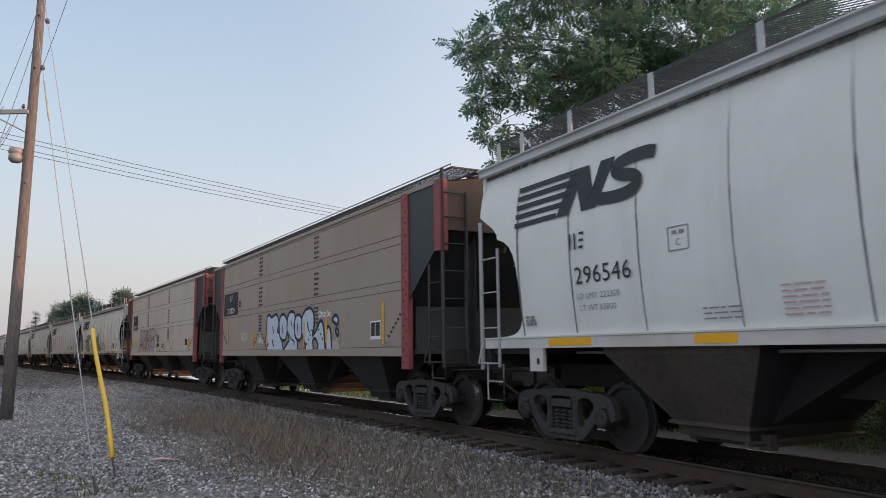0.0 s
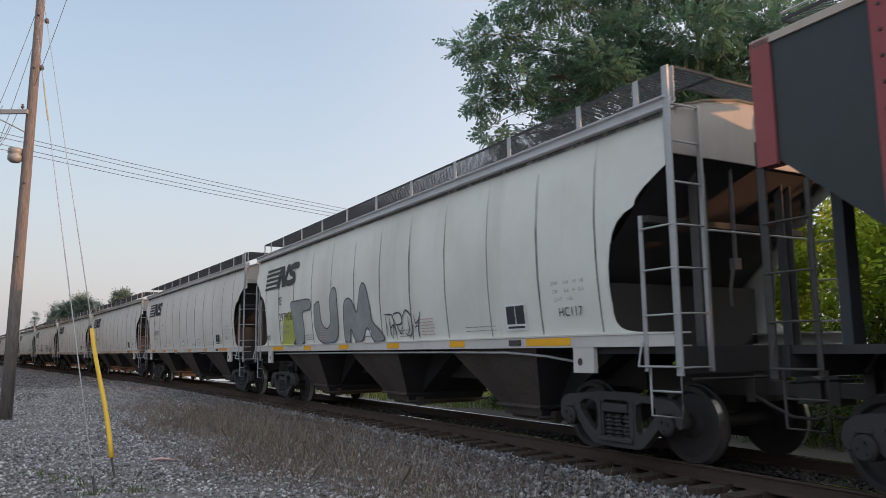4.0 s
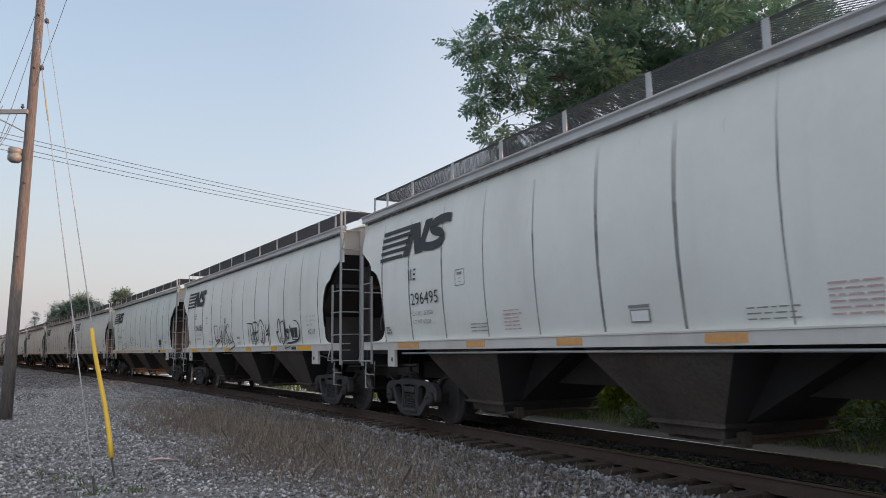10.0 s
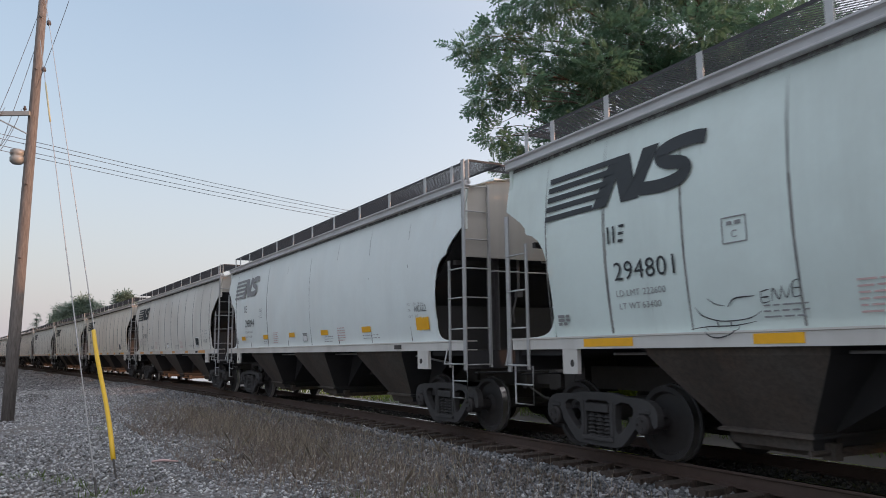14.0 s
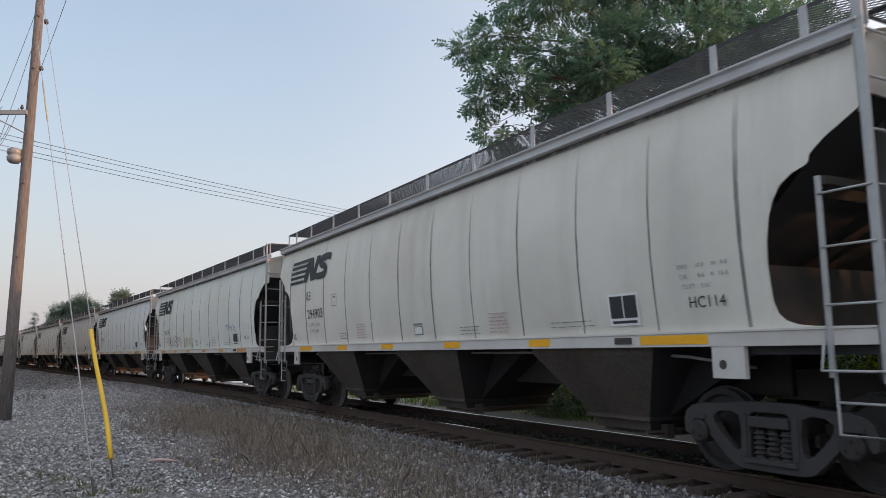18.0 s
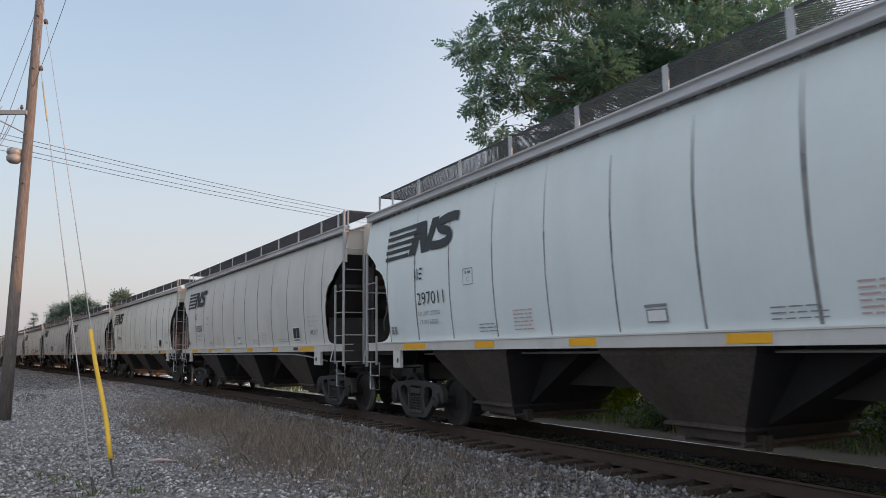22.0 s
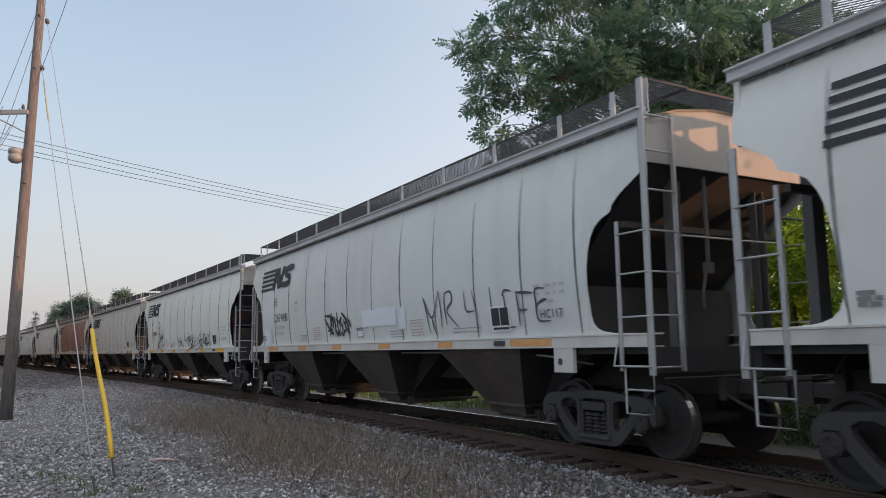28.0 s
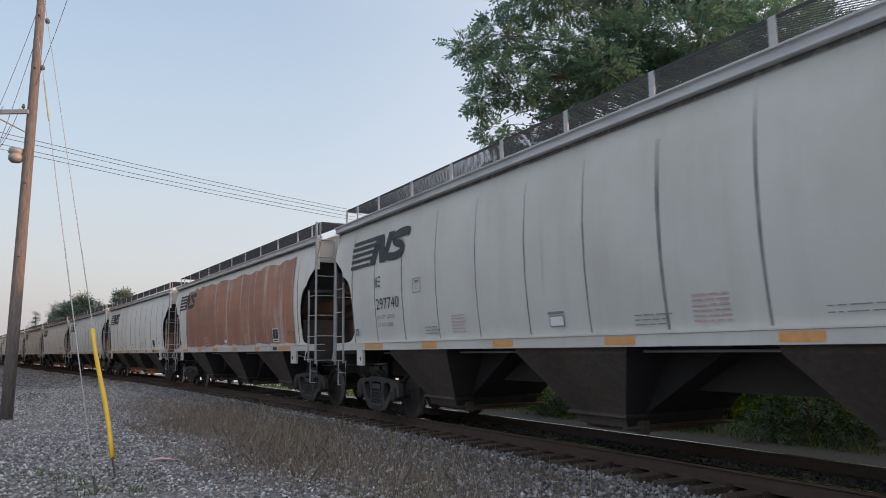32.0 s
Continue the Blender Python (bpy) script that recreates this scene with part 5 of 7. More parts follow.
def emblem(put, mats, x0=-7.42, x1=-4.53, z0=3.14, z1=3.73, slant=0.11):
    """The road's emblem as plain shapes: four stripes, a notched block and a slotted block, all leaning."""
    g, lines = Geo(), []
    h = z1 - z0
    w = x1 - x0

    def lean(u, v):
        return (x0 + u * w + slant * v, z0 + v * h)

    for i in range(5):
        a = 0.0 + i * 0.222
        end = 0.36 + 0.038 * i
        lines.append(strip([lean(0, a + 0.056), lean(end * 0.5, a + 0.056), lean(end, a + 0.056)], h * 0.125, put, 0.007).mesh("stripe", mats))

    block = ((0.36, 0), (0.455, 0), (0.498, 0.543), (0.55, 0), (0.655, 0), (0.735, 1), (0.64, 1), (0.612, 0.448), (0.56, 1), (0.44, 1))
    g.add([put(*lean(u, v), 0.0085) for u, v in block], [tuple(range(len(block)))])
    bend = smooth_path([lean(u, v) for u, v in ((0.985, 0.82), (0.93, 0.87), (0.84, 0.87), (0.765, 0.80), (0.755, 0.66), (0.80, 0.55), (0.87, 0.47), (0.905, 0.35), (0.885, 0.20), (0.82, 0.13), (0.74, 0.13), (0.66, 0.17))], 5)
    lines.append(strip(bend, h * 0.27, put, 0.0105).mesh("bend", mats))
    return g.mesh("emblem", mats), lines


def initials(car, put, mat, x, z, s):
    """The road's two initials stay plain bars: two uprights, and three short rungs."""
    for k in (0.0, 0.48):
        part("initial_bar", patch(x + s * k, x + s * (k + 0.17), z, z + s, put, 0.009, None, 1).mesh("initial_bar", mat), car)
    for k, a, b in ((0.0, 0.90, 1.36), (0.42, 0.98, 1.42), (0.84, 1.04, 1.50)):
        part("initial_bar", patch(x + s * a, x + s * b, z + s * k, z + s * (k + 0.16), put, 0.009, None, 1).mesh("initial_bar", mat), car)


YEL = ((-6.70, -5.78), (-4.05, -3.48), (-1.64, -1.10), (0.92, 1.46), (3.40, 3.88), (5.60, 6.59))


def stencils(car, spec, put, rng):
    """Marks of a grain hopper's flank: emblem, number, weights, placards, warnings, reflectors."""
    blocks, lines = emblem(put, FADE if spec.get("faded") else BLACK)
    mark = part("emblem", blocks, car, label="dark leaning emblem with four stripes")
    for line in lines:
        part(line.name.split(".")[0], line, mark)
    part("tag_plate", Geo().slab([(5.18, 1.425), (5.46, 1.425), (5.46, 1.50), (5.18, 1.50)], -1.585, -1.56).mesh("tag_plate", STEEL), car, label="small dark tag plate")
    if spec.get("number"):
        initials(car, put, BLACK, -6.10, 2.66, 0.21)
        part("number", text_mesh(spec["number"], 0.23, -6.03, 2.20, put, BLACK, 1.10), car, label="black stencilled number " + spec["number"])
        for words, x, z in ((spec["weights"][0], -6.02, 2.005), (spec["weights"][1], -5.98, 1.85)):
            for k, word in enumerate((" ".join(words.split()[:2]), words.split()[2])):
                part("weights", text_mesh(word, 0.078, x + k * (0.47 if "LD" in words else 0.40), z, put, FADE, 1.1), car)
    part("class_mark", text_mesh(spec.get("mark", "HC117"), 0.125, 6.55 if spec.get("faded") else 6.36, 2.10 if spec.get("faded") else 1.80, put, BLACK, 0.95), car, label="stencilled class mark")
    if spec.get("number"):
        for z, words in ((2.225, ((6.25, "EXW"), (6.50, "10-8"), (6.72, "IH"), (6.84, "9-8"))), (2.115, ((6.27, "CW"), (6.53, "8-6"), (6.70, "H"), (6.80, "15-0"))), (2.005, ((6.29, "CU FT"), (6.56, "5161")))):
            for x, word in words:
                part("dimension_stencil", text_mesh(word, 0.052, x, z, put, FADE, 0.9), car)
    g = Geo()
    for a, b in (((-4.31, 2.43), (-4.01, 2.43)), ((-4.31, 2.69), (-4.01, 2.69)), ((-4.31, 2.43), (-4.31, 2.69)), ((-4.01, 2.43), (-4.01, 2.69))):
        strip([a, b], 0.014, put, 0.007, g=g)
    bars(-4.25, -4.07, 2.61, 1, 0.1, 0.04, put, rng, g)
    part("plate_mark", g.mesh("plate_mark", FADE), car)
    part("plate_mark", text_mesh("C", 0.08, -4.2, 2.48, put, FADE), car)
    g = bars(-3.92, -3.42, 1.66, 3, 0.055, 0.016, put, rng)
    bars(1.45, 2.05, 1.63, 3, 0.055, 0.014, put, rng, g)
    bars(3.9, 4.8, 1.66, 2, 0.06, 0.012, put, rng, g)
    tagged(part("small_stencil", g.mesh("small_stencil", FADE), car), kind="stuff")
    g = bars(-2.93, -2.45, 1.66, 6, 0.055, 0.018, put, rng)
    bars(2.35, 2.85, 1.64, 6, 0.055, 0.018, put, rng, g)
    tagged(part("warning_stencil", g.mesh("warning_stencil", REDTXT), car, label="faded red warning writing"), kind="stuff")
    if not spec.get("faded"):
        pl = part("placard", patch(5.08, 5.60, 1.645, 2.03, put, 0.006).mesh("placard", WHITETXT), car, label="black and white data panel")
        for x0, x1, z0, z1 in ((5.112, 5.330, 1.735, 2.0), (5.350, 5.568, 1.735, 2.0), (5.13, 5.55, 1.672, 1.704)):
            part("data_field", patch(x0, x1, z0, z1, put, 0.009).mesh("data_field", BLACK), pl)
    part("decal_edge", patch(-0.21, 0.115, 1.665, 1.815, put, 0.004).mesh("decal_edge", FADE), car)
    part("decal_edge", patch(-0.23, 0.12, 1.835, 1.87, put, 0.004, rows=1).mesh("decal_edge", FADE), car)
    part("white_decal", patch(-0.19, 0.095, 1.68, 1.80, put, 0.006).mesh("white_decal", WHITETXT), car)
    tagged(part("dark_decal", bars(-7.25, -7.0, 1.70, 3, 0.05, 0.04, put, rng).mesh("dark_decal", FADE), car), kind="stuff")
    if spec.get("faded"):
        for x in (-6.6, -4.0, -1.4, 1.2, 3.86):
            part("reflector", patch(x, x + 0.5, 1.79, 1.91, put, 0.006).mesh("reflector", spec["film"]), car, label="yellow reflective strip")
        return
    for x0, x1 in YEL:
        part("reflector", Geo().slab([(x0, 1.412), (x1, 1.412), (x1, 1.512), (x0, 1.512)], -1.571, -1.564).mesh("reflector", spec["film"]), car, label="yellow reflective strip")


def graffiti(car, spec, put, rng):
    for kind, *a in spec.get("paint_work", ()):
        g = Geo()
        if kind == "tag":
            x0, x1, z0, z1, w, n, mat = a
            tag_strokes(rng, x0, x1, z0, z1, w, put, n, g)
            tagged(part("graffiti", g.mesh("graffiti", mat), car, label="scrawled spray-paint tag"), kind="stuff")
        elif kind == "script":
            x0, x1, z0, z1, w, mat, word = a
            k = 0
            for letter in word:
                for line in letter:
                    path = smooth_path([(x0 + (x1 - x0) * u, z0 + (z1 - z0) * v) for u, v in line], 5)
                    strip(path, w * rng.uniform(0.68, 1.02), put, 0.006 + 0.0005 * (k % 8), g=g, taper=True)
                    k += 1
            tagged(part("graffiti", g.mesh("graffiti", mat), car, label="scrawled spray-paint word"), kind="stuff")
        elif kind == "shapes":
            fill, edge, rim, shapes, marks = a
            for j, sh in enumerate(shapes):
                soft = smooth_path(sh + (sh[0],), 4)[:-1]
                ge, gf = Geo(), Geo()
                strip(soft + soft[:2], rim, put, 0.0045 + 0.0009 * j, g=ge)
                tris = mathutils.geometry.tessellate_polygon([[Vector((q.x, q.y, 0)) for q in soft]])
                gf.add([put(q.x, q.y, 0.0041 + 0.0009 * j) for q in soft], tris)
                piece = part("graffiti", ge.mesh("graffiti", edge), car, label="fat spray-paint letter with a dark outline")
                part("fill", gf.mesh("fill", fill), piece)
            for line, w in marks:
                strip(smooth_path(line, 4), w, put, 0.0112, g=g, taper=True)
            if marks:
                tagged(part("inner_stroke", g.mesh("inner_stroke", edge), car), kind="stuff")
        elif kind == "patch":
            x0, x1, z0, z1, mat = a
            cols, v = 28, []
            h = z1 - z0
            tops = [z1 + rng.uniform(-0.11, 0.05) * min(1, h) for _ in range(cols + 1)]
            lows = [z0 + rng.uniform(-0.03, 0.06) * min(1, h) for _ in range(cols + 1)]
            for j in range(cols + 1):
                x = x0 + (x1 - x0) * j / cols + (rng.uniform(-0.1, 0.1) if j in (0, cols) else 0)
                v += [put(x, lows[j] + (tops[j] - lows[j]) * i / 6, 0.006) for i in range(7)]
            g.add(v, [(7 * j + i, 7 * j + 7 + i, 7 * j + 8 + i, 7 * j + 1 + i) for j in range(cols) for i in range(6)])
            part("overpaint", g.mesh("overpaint", mat), car, label="uneven patch of paint over old marks")
        elif kind == "panel":
            x0, x1, z0, z1, back, ink, rows = a
            p = part("data_panel", patch(x0, x1, z0, z1, put, 0.006).mesh("data_panel", ink), car, label="old data panel with a pale border")
            q = part("field", patch(x0 + 0.012, x1 - 0.012, z0 + 0.012, z1 - 0.012, put, 0.0085).mesh("field", back), p)
            for r in range(rows):
                z = z0 + (z1 - z0) * (r + 0.7) / (rows + 0.6)
                part("line", patch(x0 + 0.05, x1 - 0.05, z - 0.016, z + 0.016, put, 0.011).mesh("line", ink), p)
        elif kind == "halo":
            x0, x1, z0, z1, mat = a
            part("halo", blob(bubble((x0 + x1) / 2, (z0 + z1) / 2, x1 - x0, z1 - z0, 2, rng), put, 0.007).mesh("halo", mat), car, label="pale overspray round a reflector")


TRAIN = []   # (thing, its number in the train, its wheelsets, its length, its slack at the couplers)
LOAD = {"296546": ("222300", "63800"), "296624": ("222300", "63700"), "294903": ("222600", "63400"), "297873": ("222100", "63900"), "294801": ("222600", "63400"),
        "296106": ("222200", "63800"), "294969": ("222500", "63500"), "297507": ("222100", "63900")}


def grain_hopper(index, spec):
    rng = random.Random(100 + index)
    car = top("covered_hopper_car", spec["label"], "railcar", group="grain hopper cars of the train")
    sh, near = shells(spec["paint"]), index <= 20
    k = spec.get("fit", 1.0)
    wide = Matrix.Diagonal((k, 1, 1, 1))

    def long(name, me, m=None, label=""):
        """A plate as long as the car."""
        return part(name, me, car, (m or Matrix()) @ wide, label)

    def end(name, me, m=None, label=""):
        """A part of one end, moved in on a shorter car."""
        return part(name, me, car, (m or Matrix()) @ pose(HALF * (k - 1), 0, 0), label)

    long("roof", sh["roof"])
    for m in (None, TURN):
        b = m or Matrix()
        long("side_sheet", sh["side"], m)
        long("eave_rail", sh["eave"], m)
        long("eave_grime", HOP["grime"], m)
        long("side_sill", sh["sill"], m)
        long("running_board", HOP["walk"], m, "dark expanded-metal walkway")
        end("end_sheet", HOP["deepend"] if index == 9 else sh["end"], m)
        end("slope_sheet", HOP["slope"], m, "dark sloped end sheet")
        end("bulkhead", HOP["bulkhead"], m)
        end("cross_bar", HOP["crossbar"], m)
        for y in (-0.80, 0.80):
            part("end_brace", HOP["brace"], car, b @ pose(HALF * (k - 1), y, 0))
        end("end_handrail", HOP["rail"], m)
        end("brake_column", HOP["column"], m)
        end("coupler", HOP["coupler"], m, "dark steel coupler")
        end("air_hose", HOP["hose"], m)
        end("end_platform", HOP["platform"], m)
        end("end_running_board", HOP["endwalk"], m)
        for q in (0, 1):
            part("corner_gusset", sh["gusset"], car, b @ (Matrix.Diagonal((-1 if q else 1, 1, 1, 1)) @ wide))
        for q in (-1, 1):
            part("corner_post", sh["cord"], car, b @ pose(8.4 + q * 8.4 * k, 0, 0))
        for x in (-6.97, 6.83):
            pad = part("jacking_pad", sh["bracket"], car, b @ pose(x * k - (0.05 if x < 0 else 0), 0, 0) @ Matrix.Diagonal((0.72 if x < 0 else 0.92, 1, 1, 1)))
            part("pad_hole", HOP["hole"], pad, pose(0.14 if x < 0 else 0, 0, 0))
    for m in ((None, TURN) if near else (None,)):
        for x in POSTS:
            part("walkway_post", HOP["post"], car, (m or Matrix()) @ pose(x * k, -1.472, 0))
    end("brake_gear", HOP["gear"], TURN)
    end("brake_wheel", HOP["bwheel"], TURN)
    part("brake_pipe", HOP["pipe"], car, pose(0, 0.0 if index in (3, 6, 14) else 0.35, 0) @ wide)
    long("centre_sill", HOP["centre"])
    for x in (WIDE_RIBS if index == 9 else RIBS):
        key = (x, index % 5)
        if key not in SEAMS:
            SEAMS[key] = seam_mesh(x, 3.72 + 0.36 * random.Random(int(x * 70) + 7 * key[1]).random(), 0.6 + 0.9 * random.Random(int(x * 90) + key[1]).random())
        long("seam", SEAMS[key], pose(spec.get("ribs", 0.0), 0, 0))
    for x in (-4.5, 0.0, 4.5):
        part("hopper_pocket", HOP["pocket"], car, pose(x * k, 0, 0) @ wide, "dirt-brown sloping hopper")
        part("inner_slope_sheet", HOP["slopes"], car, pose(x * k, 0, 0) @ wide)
        part("outlet_gate", HOP["gate"], car, pose(x * k, 0, 0))
    sets = bogies(car, BOGIE * k)
    ladders(car, (1.16, 1.74, 2.26, 2.75), (1.16, 1.70, 2.25, 2.78), skip_far=not near, half=8.47 * k)

    def put(x, z, eps=0.006):
        return flank(x * k, z, eps)
    stencils(car, spec, put, rng)
    graffiti(car, spec, put, rng)
    TRAIN.append((car, index, sets, k, spec.get("slack", 0.0)))


# -- flat-sided hopper with red end posts --
def flat_side():
    g = Geo()
    g.slab([(-6.95, 1.27), (6.95, 1.27), (6.95, 4.36), (-6.95, 4.36)], -1.575, -1.54)
    return g


FLAT_SEAM = Geo().beam([(-1.574, -0.007), (-1.579, -0.005), (-1.580, 0.003), (-1.574, 0.005)], -6.95, 6.95).mesh("panel_seam", UNDER)
BOLT = Geo().slab([(-0.034, 0.0), (-0.024, -0.006), (0.024, -0.006), (0.034, 0.0), (0.034, 0.034), (0.024, 0.040), (-0.024, 0.040), (-0.034, 0.034)], -1.590, -1.574).mesh("bolt", STEEL)
FLAT = {}


def bolt_places():
    """Bolt heads of a flat side: two double columns, each over a chevron, and a slanting row at each end."""
    out = []
    for x in (-2.45, 2.25):
        for z0, z1 in ((2.05, 2.5), (2.75, 3.38), (3.66, 4.28)):
            out += [(x + dx, z0 + (z1 - z0) * i / 5) for i in range(5) for dx in (-0.09, 0.09)]
        out += [(x + q * (0.1 + 0.13 * i), 1.98 - 0.11 * i) for i in range(5) for q in (-1, 1)]
    return out + [(q * (6.85 - 0.10 * i), 2.04 - 0.08 * i) for q in (-1, 1) for i in range(6)]



def flat_parts(key):
    if key in FLAT:
        return FLAT[key]
    p = PAINT[key]
    d = {"side": flat_side().mesh("side_panel", p)}
    d["roof"] = Geo().add([(x, y, z) for x in (-8.45, 8.45) for y, z in ((-1.57, 4.36), (-0.8, 4.50), (0.8, 4.50), (1.57, 4.36))], [(0, 1, 5, 4), (1, 2, 6, 5), (2, 3, 7, 6)]).box(-8.2, 8.2, -0.35, 0.35, 4.48, 4.6).mesh("roof", p)
    d["top"] = Geo().slab([(-8.45, 4.34), (8.45, 4.34), (8.45, 4.42), (-8.45, 4.42)], -1.60, -1.5).mesh("top_chord", p)
    d["base"] = Geo().slab([(-7.0, 1.26), (7.0, 1.26), (7.0, 1.42), (-7.0, 1.42)], -1.59, -1.5).mesh("side_sill", p)
    d["post"] = Geo().slab([(6.93, 1.02), (7.22, 1.02), (7.22, 4.38), (6.93, 4.38)], -1.60, -1.50).mesh("end_post", REDP)
    d["cpost"] = Geo().slab([(8.24, 3.12), (8.47, 3.12), (8.47, 4.40), (8.24, 4.40)], -1.60, -1.44).mesh("corner_post", REDP)
    d["gusset"] = Geo().slab([(7.22, 2.33), (8.24, 3.16), (8.24, 4.36), (7.22, 4.36)], -1.575, -1.55).mesh("corner_panel", CORNER)
    d["end"] = Geo().add([(x, y, z) for x in (8.38, 8.42) for y, z in ((-1.5, 3.5), (1.5, 3.5), (1.5, 4.36), (0.8, 4.5), (-0.8, 4.5), (-1.5, 4.36))], [(0, 1, 2, 3, 4, 5), (11, 10, 9, 8, 7, 6)]).mesh("end_sheet", RUSTEND)
    g = Geo()
    for a in ((7.02, 1.15), (7.13, 1.27)):
        for i in range(14):
            g.lathe([(-1.598, 0.022), (-1.612, 0.016), (-1.615, 0.0)], 6, "y", (a[0], 0, a[1] + i * 0.23))
    d["rivets"] = g.mesh("rivets", STEEL)
    g = Geo()
    for x in (-2.45, 2.25):
        for z0, z1 in ((2.05, 2.5), (2.75, 3.38), (3.66, 4.28)):
            for i in range(5):
                z = z0 + (z1 - z0) * i / 5 + 0.017
                g.slab([(x - 0.17, z), (x - 0.10, z - 0.035), (x + 0.14, z - 0.03), (x + 0.22, z), (x + 0.14, z + 0.03), (x - 0.10, z + 0.035)], -1.577, -1.574)
    d["smudge"] = g.mesh("bolt_smudge", SMUDGE)
    d["walk"] = walkway_lattice(-8.3, 8.4, -1.3, -0.7, 4.66).mesh("running_board", MESHM)
    d["rail"] = Geo().tube([(-8.3, -1.31, 4.72), (8.4, -1.31, 4.72)], 0.014, 5).mesh("walkway_rail", GALV)
    FLAT[key] = d
    return d


def flat_hopper(index, spec):
    rng = random.Random(200 + index)
    put = flat_flank
    d = flat_parts(spec["paint"])
    car = top("covered_hopper_car", spec["label"], "railcar", group="flat-sided hopper cars of the train")
    part("roof", d["roof"], car)
    for m in (None, TURN):
        b = m or Matrix()
        part("side_panel", d["side"], car, m)
        part("top_chord", d["top"], car, m)
        part("side_sill", d["base"], car, m)
        flip = Matrix.Diagonal((-1, 1, 1, 1))
        for name, lab in (("post", "faded red riveted end post"), ("cpost", "faded red corner post"), ("gusset", "blackish corner panel")):
            nm = {"post": "end_post", "cpost": "corner_post", "gusset": "corner_panel"}[name]
            p1 = part(nm, d[name], car, m, lab)
            p2 = part(nm, d[name], car, b @ flip, lab)
            if name == "post":
                tagged(part("rivet_rows", d["rivets"], p1), kind="stuff")
                tagged(part("rivet_rows", d["rivets"], p2), kind="stuff")
        part("end_sheet", d["end"], car, m)
        part("slope_sheet", HOP["darkslope"], car, m, "dark sloped end sheet")
        part("bulkhead", HOP["darkhead"], car, m)
        for y in (-0.80, 0.80):
            part("end_brace", HOP["darkbrace"], car, b @ pose(0, y, 0))
        part("coupler", HOP["coupler"], car, m, "dark steel coupler")
        part("air_hose", HOP["hose"], car, m)
        part("end_platform", HOP["platform"], car, m)
        part("running_board", d["walk"], car, m, "dark expanded-metal walkway")
        part("end_running_board", HOP["endwalk"], car, m)
        part("walkway_rail", d["rail"], car, m)
        for z in (1.44, 2.53, 2.70, 3.43, 3.60, 4.28):
            part("panel_seam", FLAT_SEAM, car, b @ pose(0, 0, z))
    for x, z in bolt_places():
        part("bolt", BOLT, car, pose(x, 0, z))
    tagged(part("bolt_smudge", d["smudge"], car, label="dark smudges round the bolts"), kind="stuff")
    part("centre_sill", HOP["centre"], car)
    part("brake_gear", HOP["gear"], car, TURN)
    for x in (-4.5, 0.0, 4.5):
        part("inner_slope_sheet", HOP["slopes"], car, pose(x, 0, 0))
        part("hopper_pocket", HOP["darkpocket"], car, pose(x, 0, 0), "dark sloping hopper")
        part("outlet_gate", HOP["gate"], car, pose(x, 0, 0))
    sets = bogies(car)
    ladders(car, (1.16, 1.6, 2.07, 2.56), (1.16, 1.6, 2.07, 2.56), dark=True, y=-1.56)
    part("navy_panel", patch(*spec["navy"], 2.60, 3.36, put, 0.004).mesh("navy_panel", NAVY), car, label="navy number panel")
    initials(car, put, WHITETXT, spec["navy"][0] + 0.64 * spec["wide"] + 0.15, 3.08, 0.19)
    part("number", text_mesh(spec["number"], 0.19, spec["navy"][0] + 0.44 * spec["wide"], 2.665, put, WHITETXT, 1.16), car, label="white stencilled number " + spec["number"])
    pl = part("placard", patch(5.47, 5.97, 1.60, 1.98, put, 0.006).mesh("placard", WHITETXT), car, label="black and white data panel")
    for x0, x1 in ((5.50, 5.70), (5.73, 5.94)):
        part("data_field", patch(x0, x1, 1.67, 1.95, put, 0.009).mesh("data_field", BLACK), pl)
    for x, z0, z1, w in spec["reflectors"]:
        part("reflector", patch(x, x + w, z0, z1, put, 0.015).mesh("reflector", YELLOW), car, label="upright yellow reflective strip")
    part("small_stencil", bars(6.1, 6.5, 1.45, 2, 0.06, 0.03, put, rng).mesh("small_stencil", FADE), car)
    graffiti(car, spec, put, rng)
    TRAIN.append((car, index, sets, 1.0, 0.0))


G = "grain hopper car"
# sprayed words: the strokes of each letter in the unit square of its word
HOOKS = []
HOOKS.append((((0.25, 0.8), (0.1, 0.79), (0.13, 0.49), (0.15, 0.33), (0.25, 0.35), (0.25, 0.8)), ((0.15, 0.33), (0.35, 0.34), (0.21, 0.23), (0.0, 0.08))))
HOOKS.append((((0.36, 0.85), (0.39, 0.45), (0.44, 0.13), (0.47, 0.02)), ((0.43, 0.77), (0.47, 0.44), (0.49, 0.2)), ((0.36, 0.44), (0.41, 0.45), (0.44, 0.34))))
HOOKS.append((((0.52, 0.84), (0.53, 0.53), (0.56, 0.22), (0.64, 0.22)), ((0.59, 0.83), (0.59, 0.52), (0.52, 0.12)), ((0.67, 0.8), (0.64, 0.58), (0.66, 0.23)), ((0.6, 0.99), (0.64, 1.0), (0.64, 0.88), (0.61, 0.89), (0.61, 0.98))))
HOOKS.append((((0.81, 0.67), (0.74, 0.82), (0.66, 0.64), (0.68, 0.56), (0.79, 0.32), (0.83, 0.32), (0.84, 0.57)), ((0.84, 0.57), (0.91, 0.35), (1.0, 0.14), (0.98, 0.08), (0.8, 0.0)), ((0.68, 0.35), (0.77, 0.22), (0.88, 0.25), (0.89, 0.3)), ((0.65, 0.11), (0.74, 0.34), (0.77, 0.1))))
ROWS = []
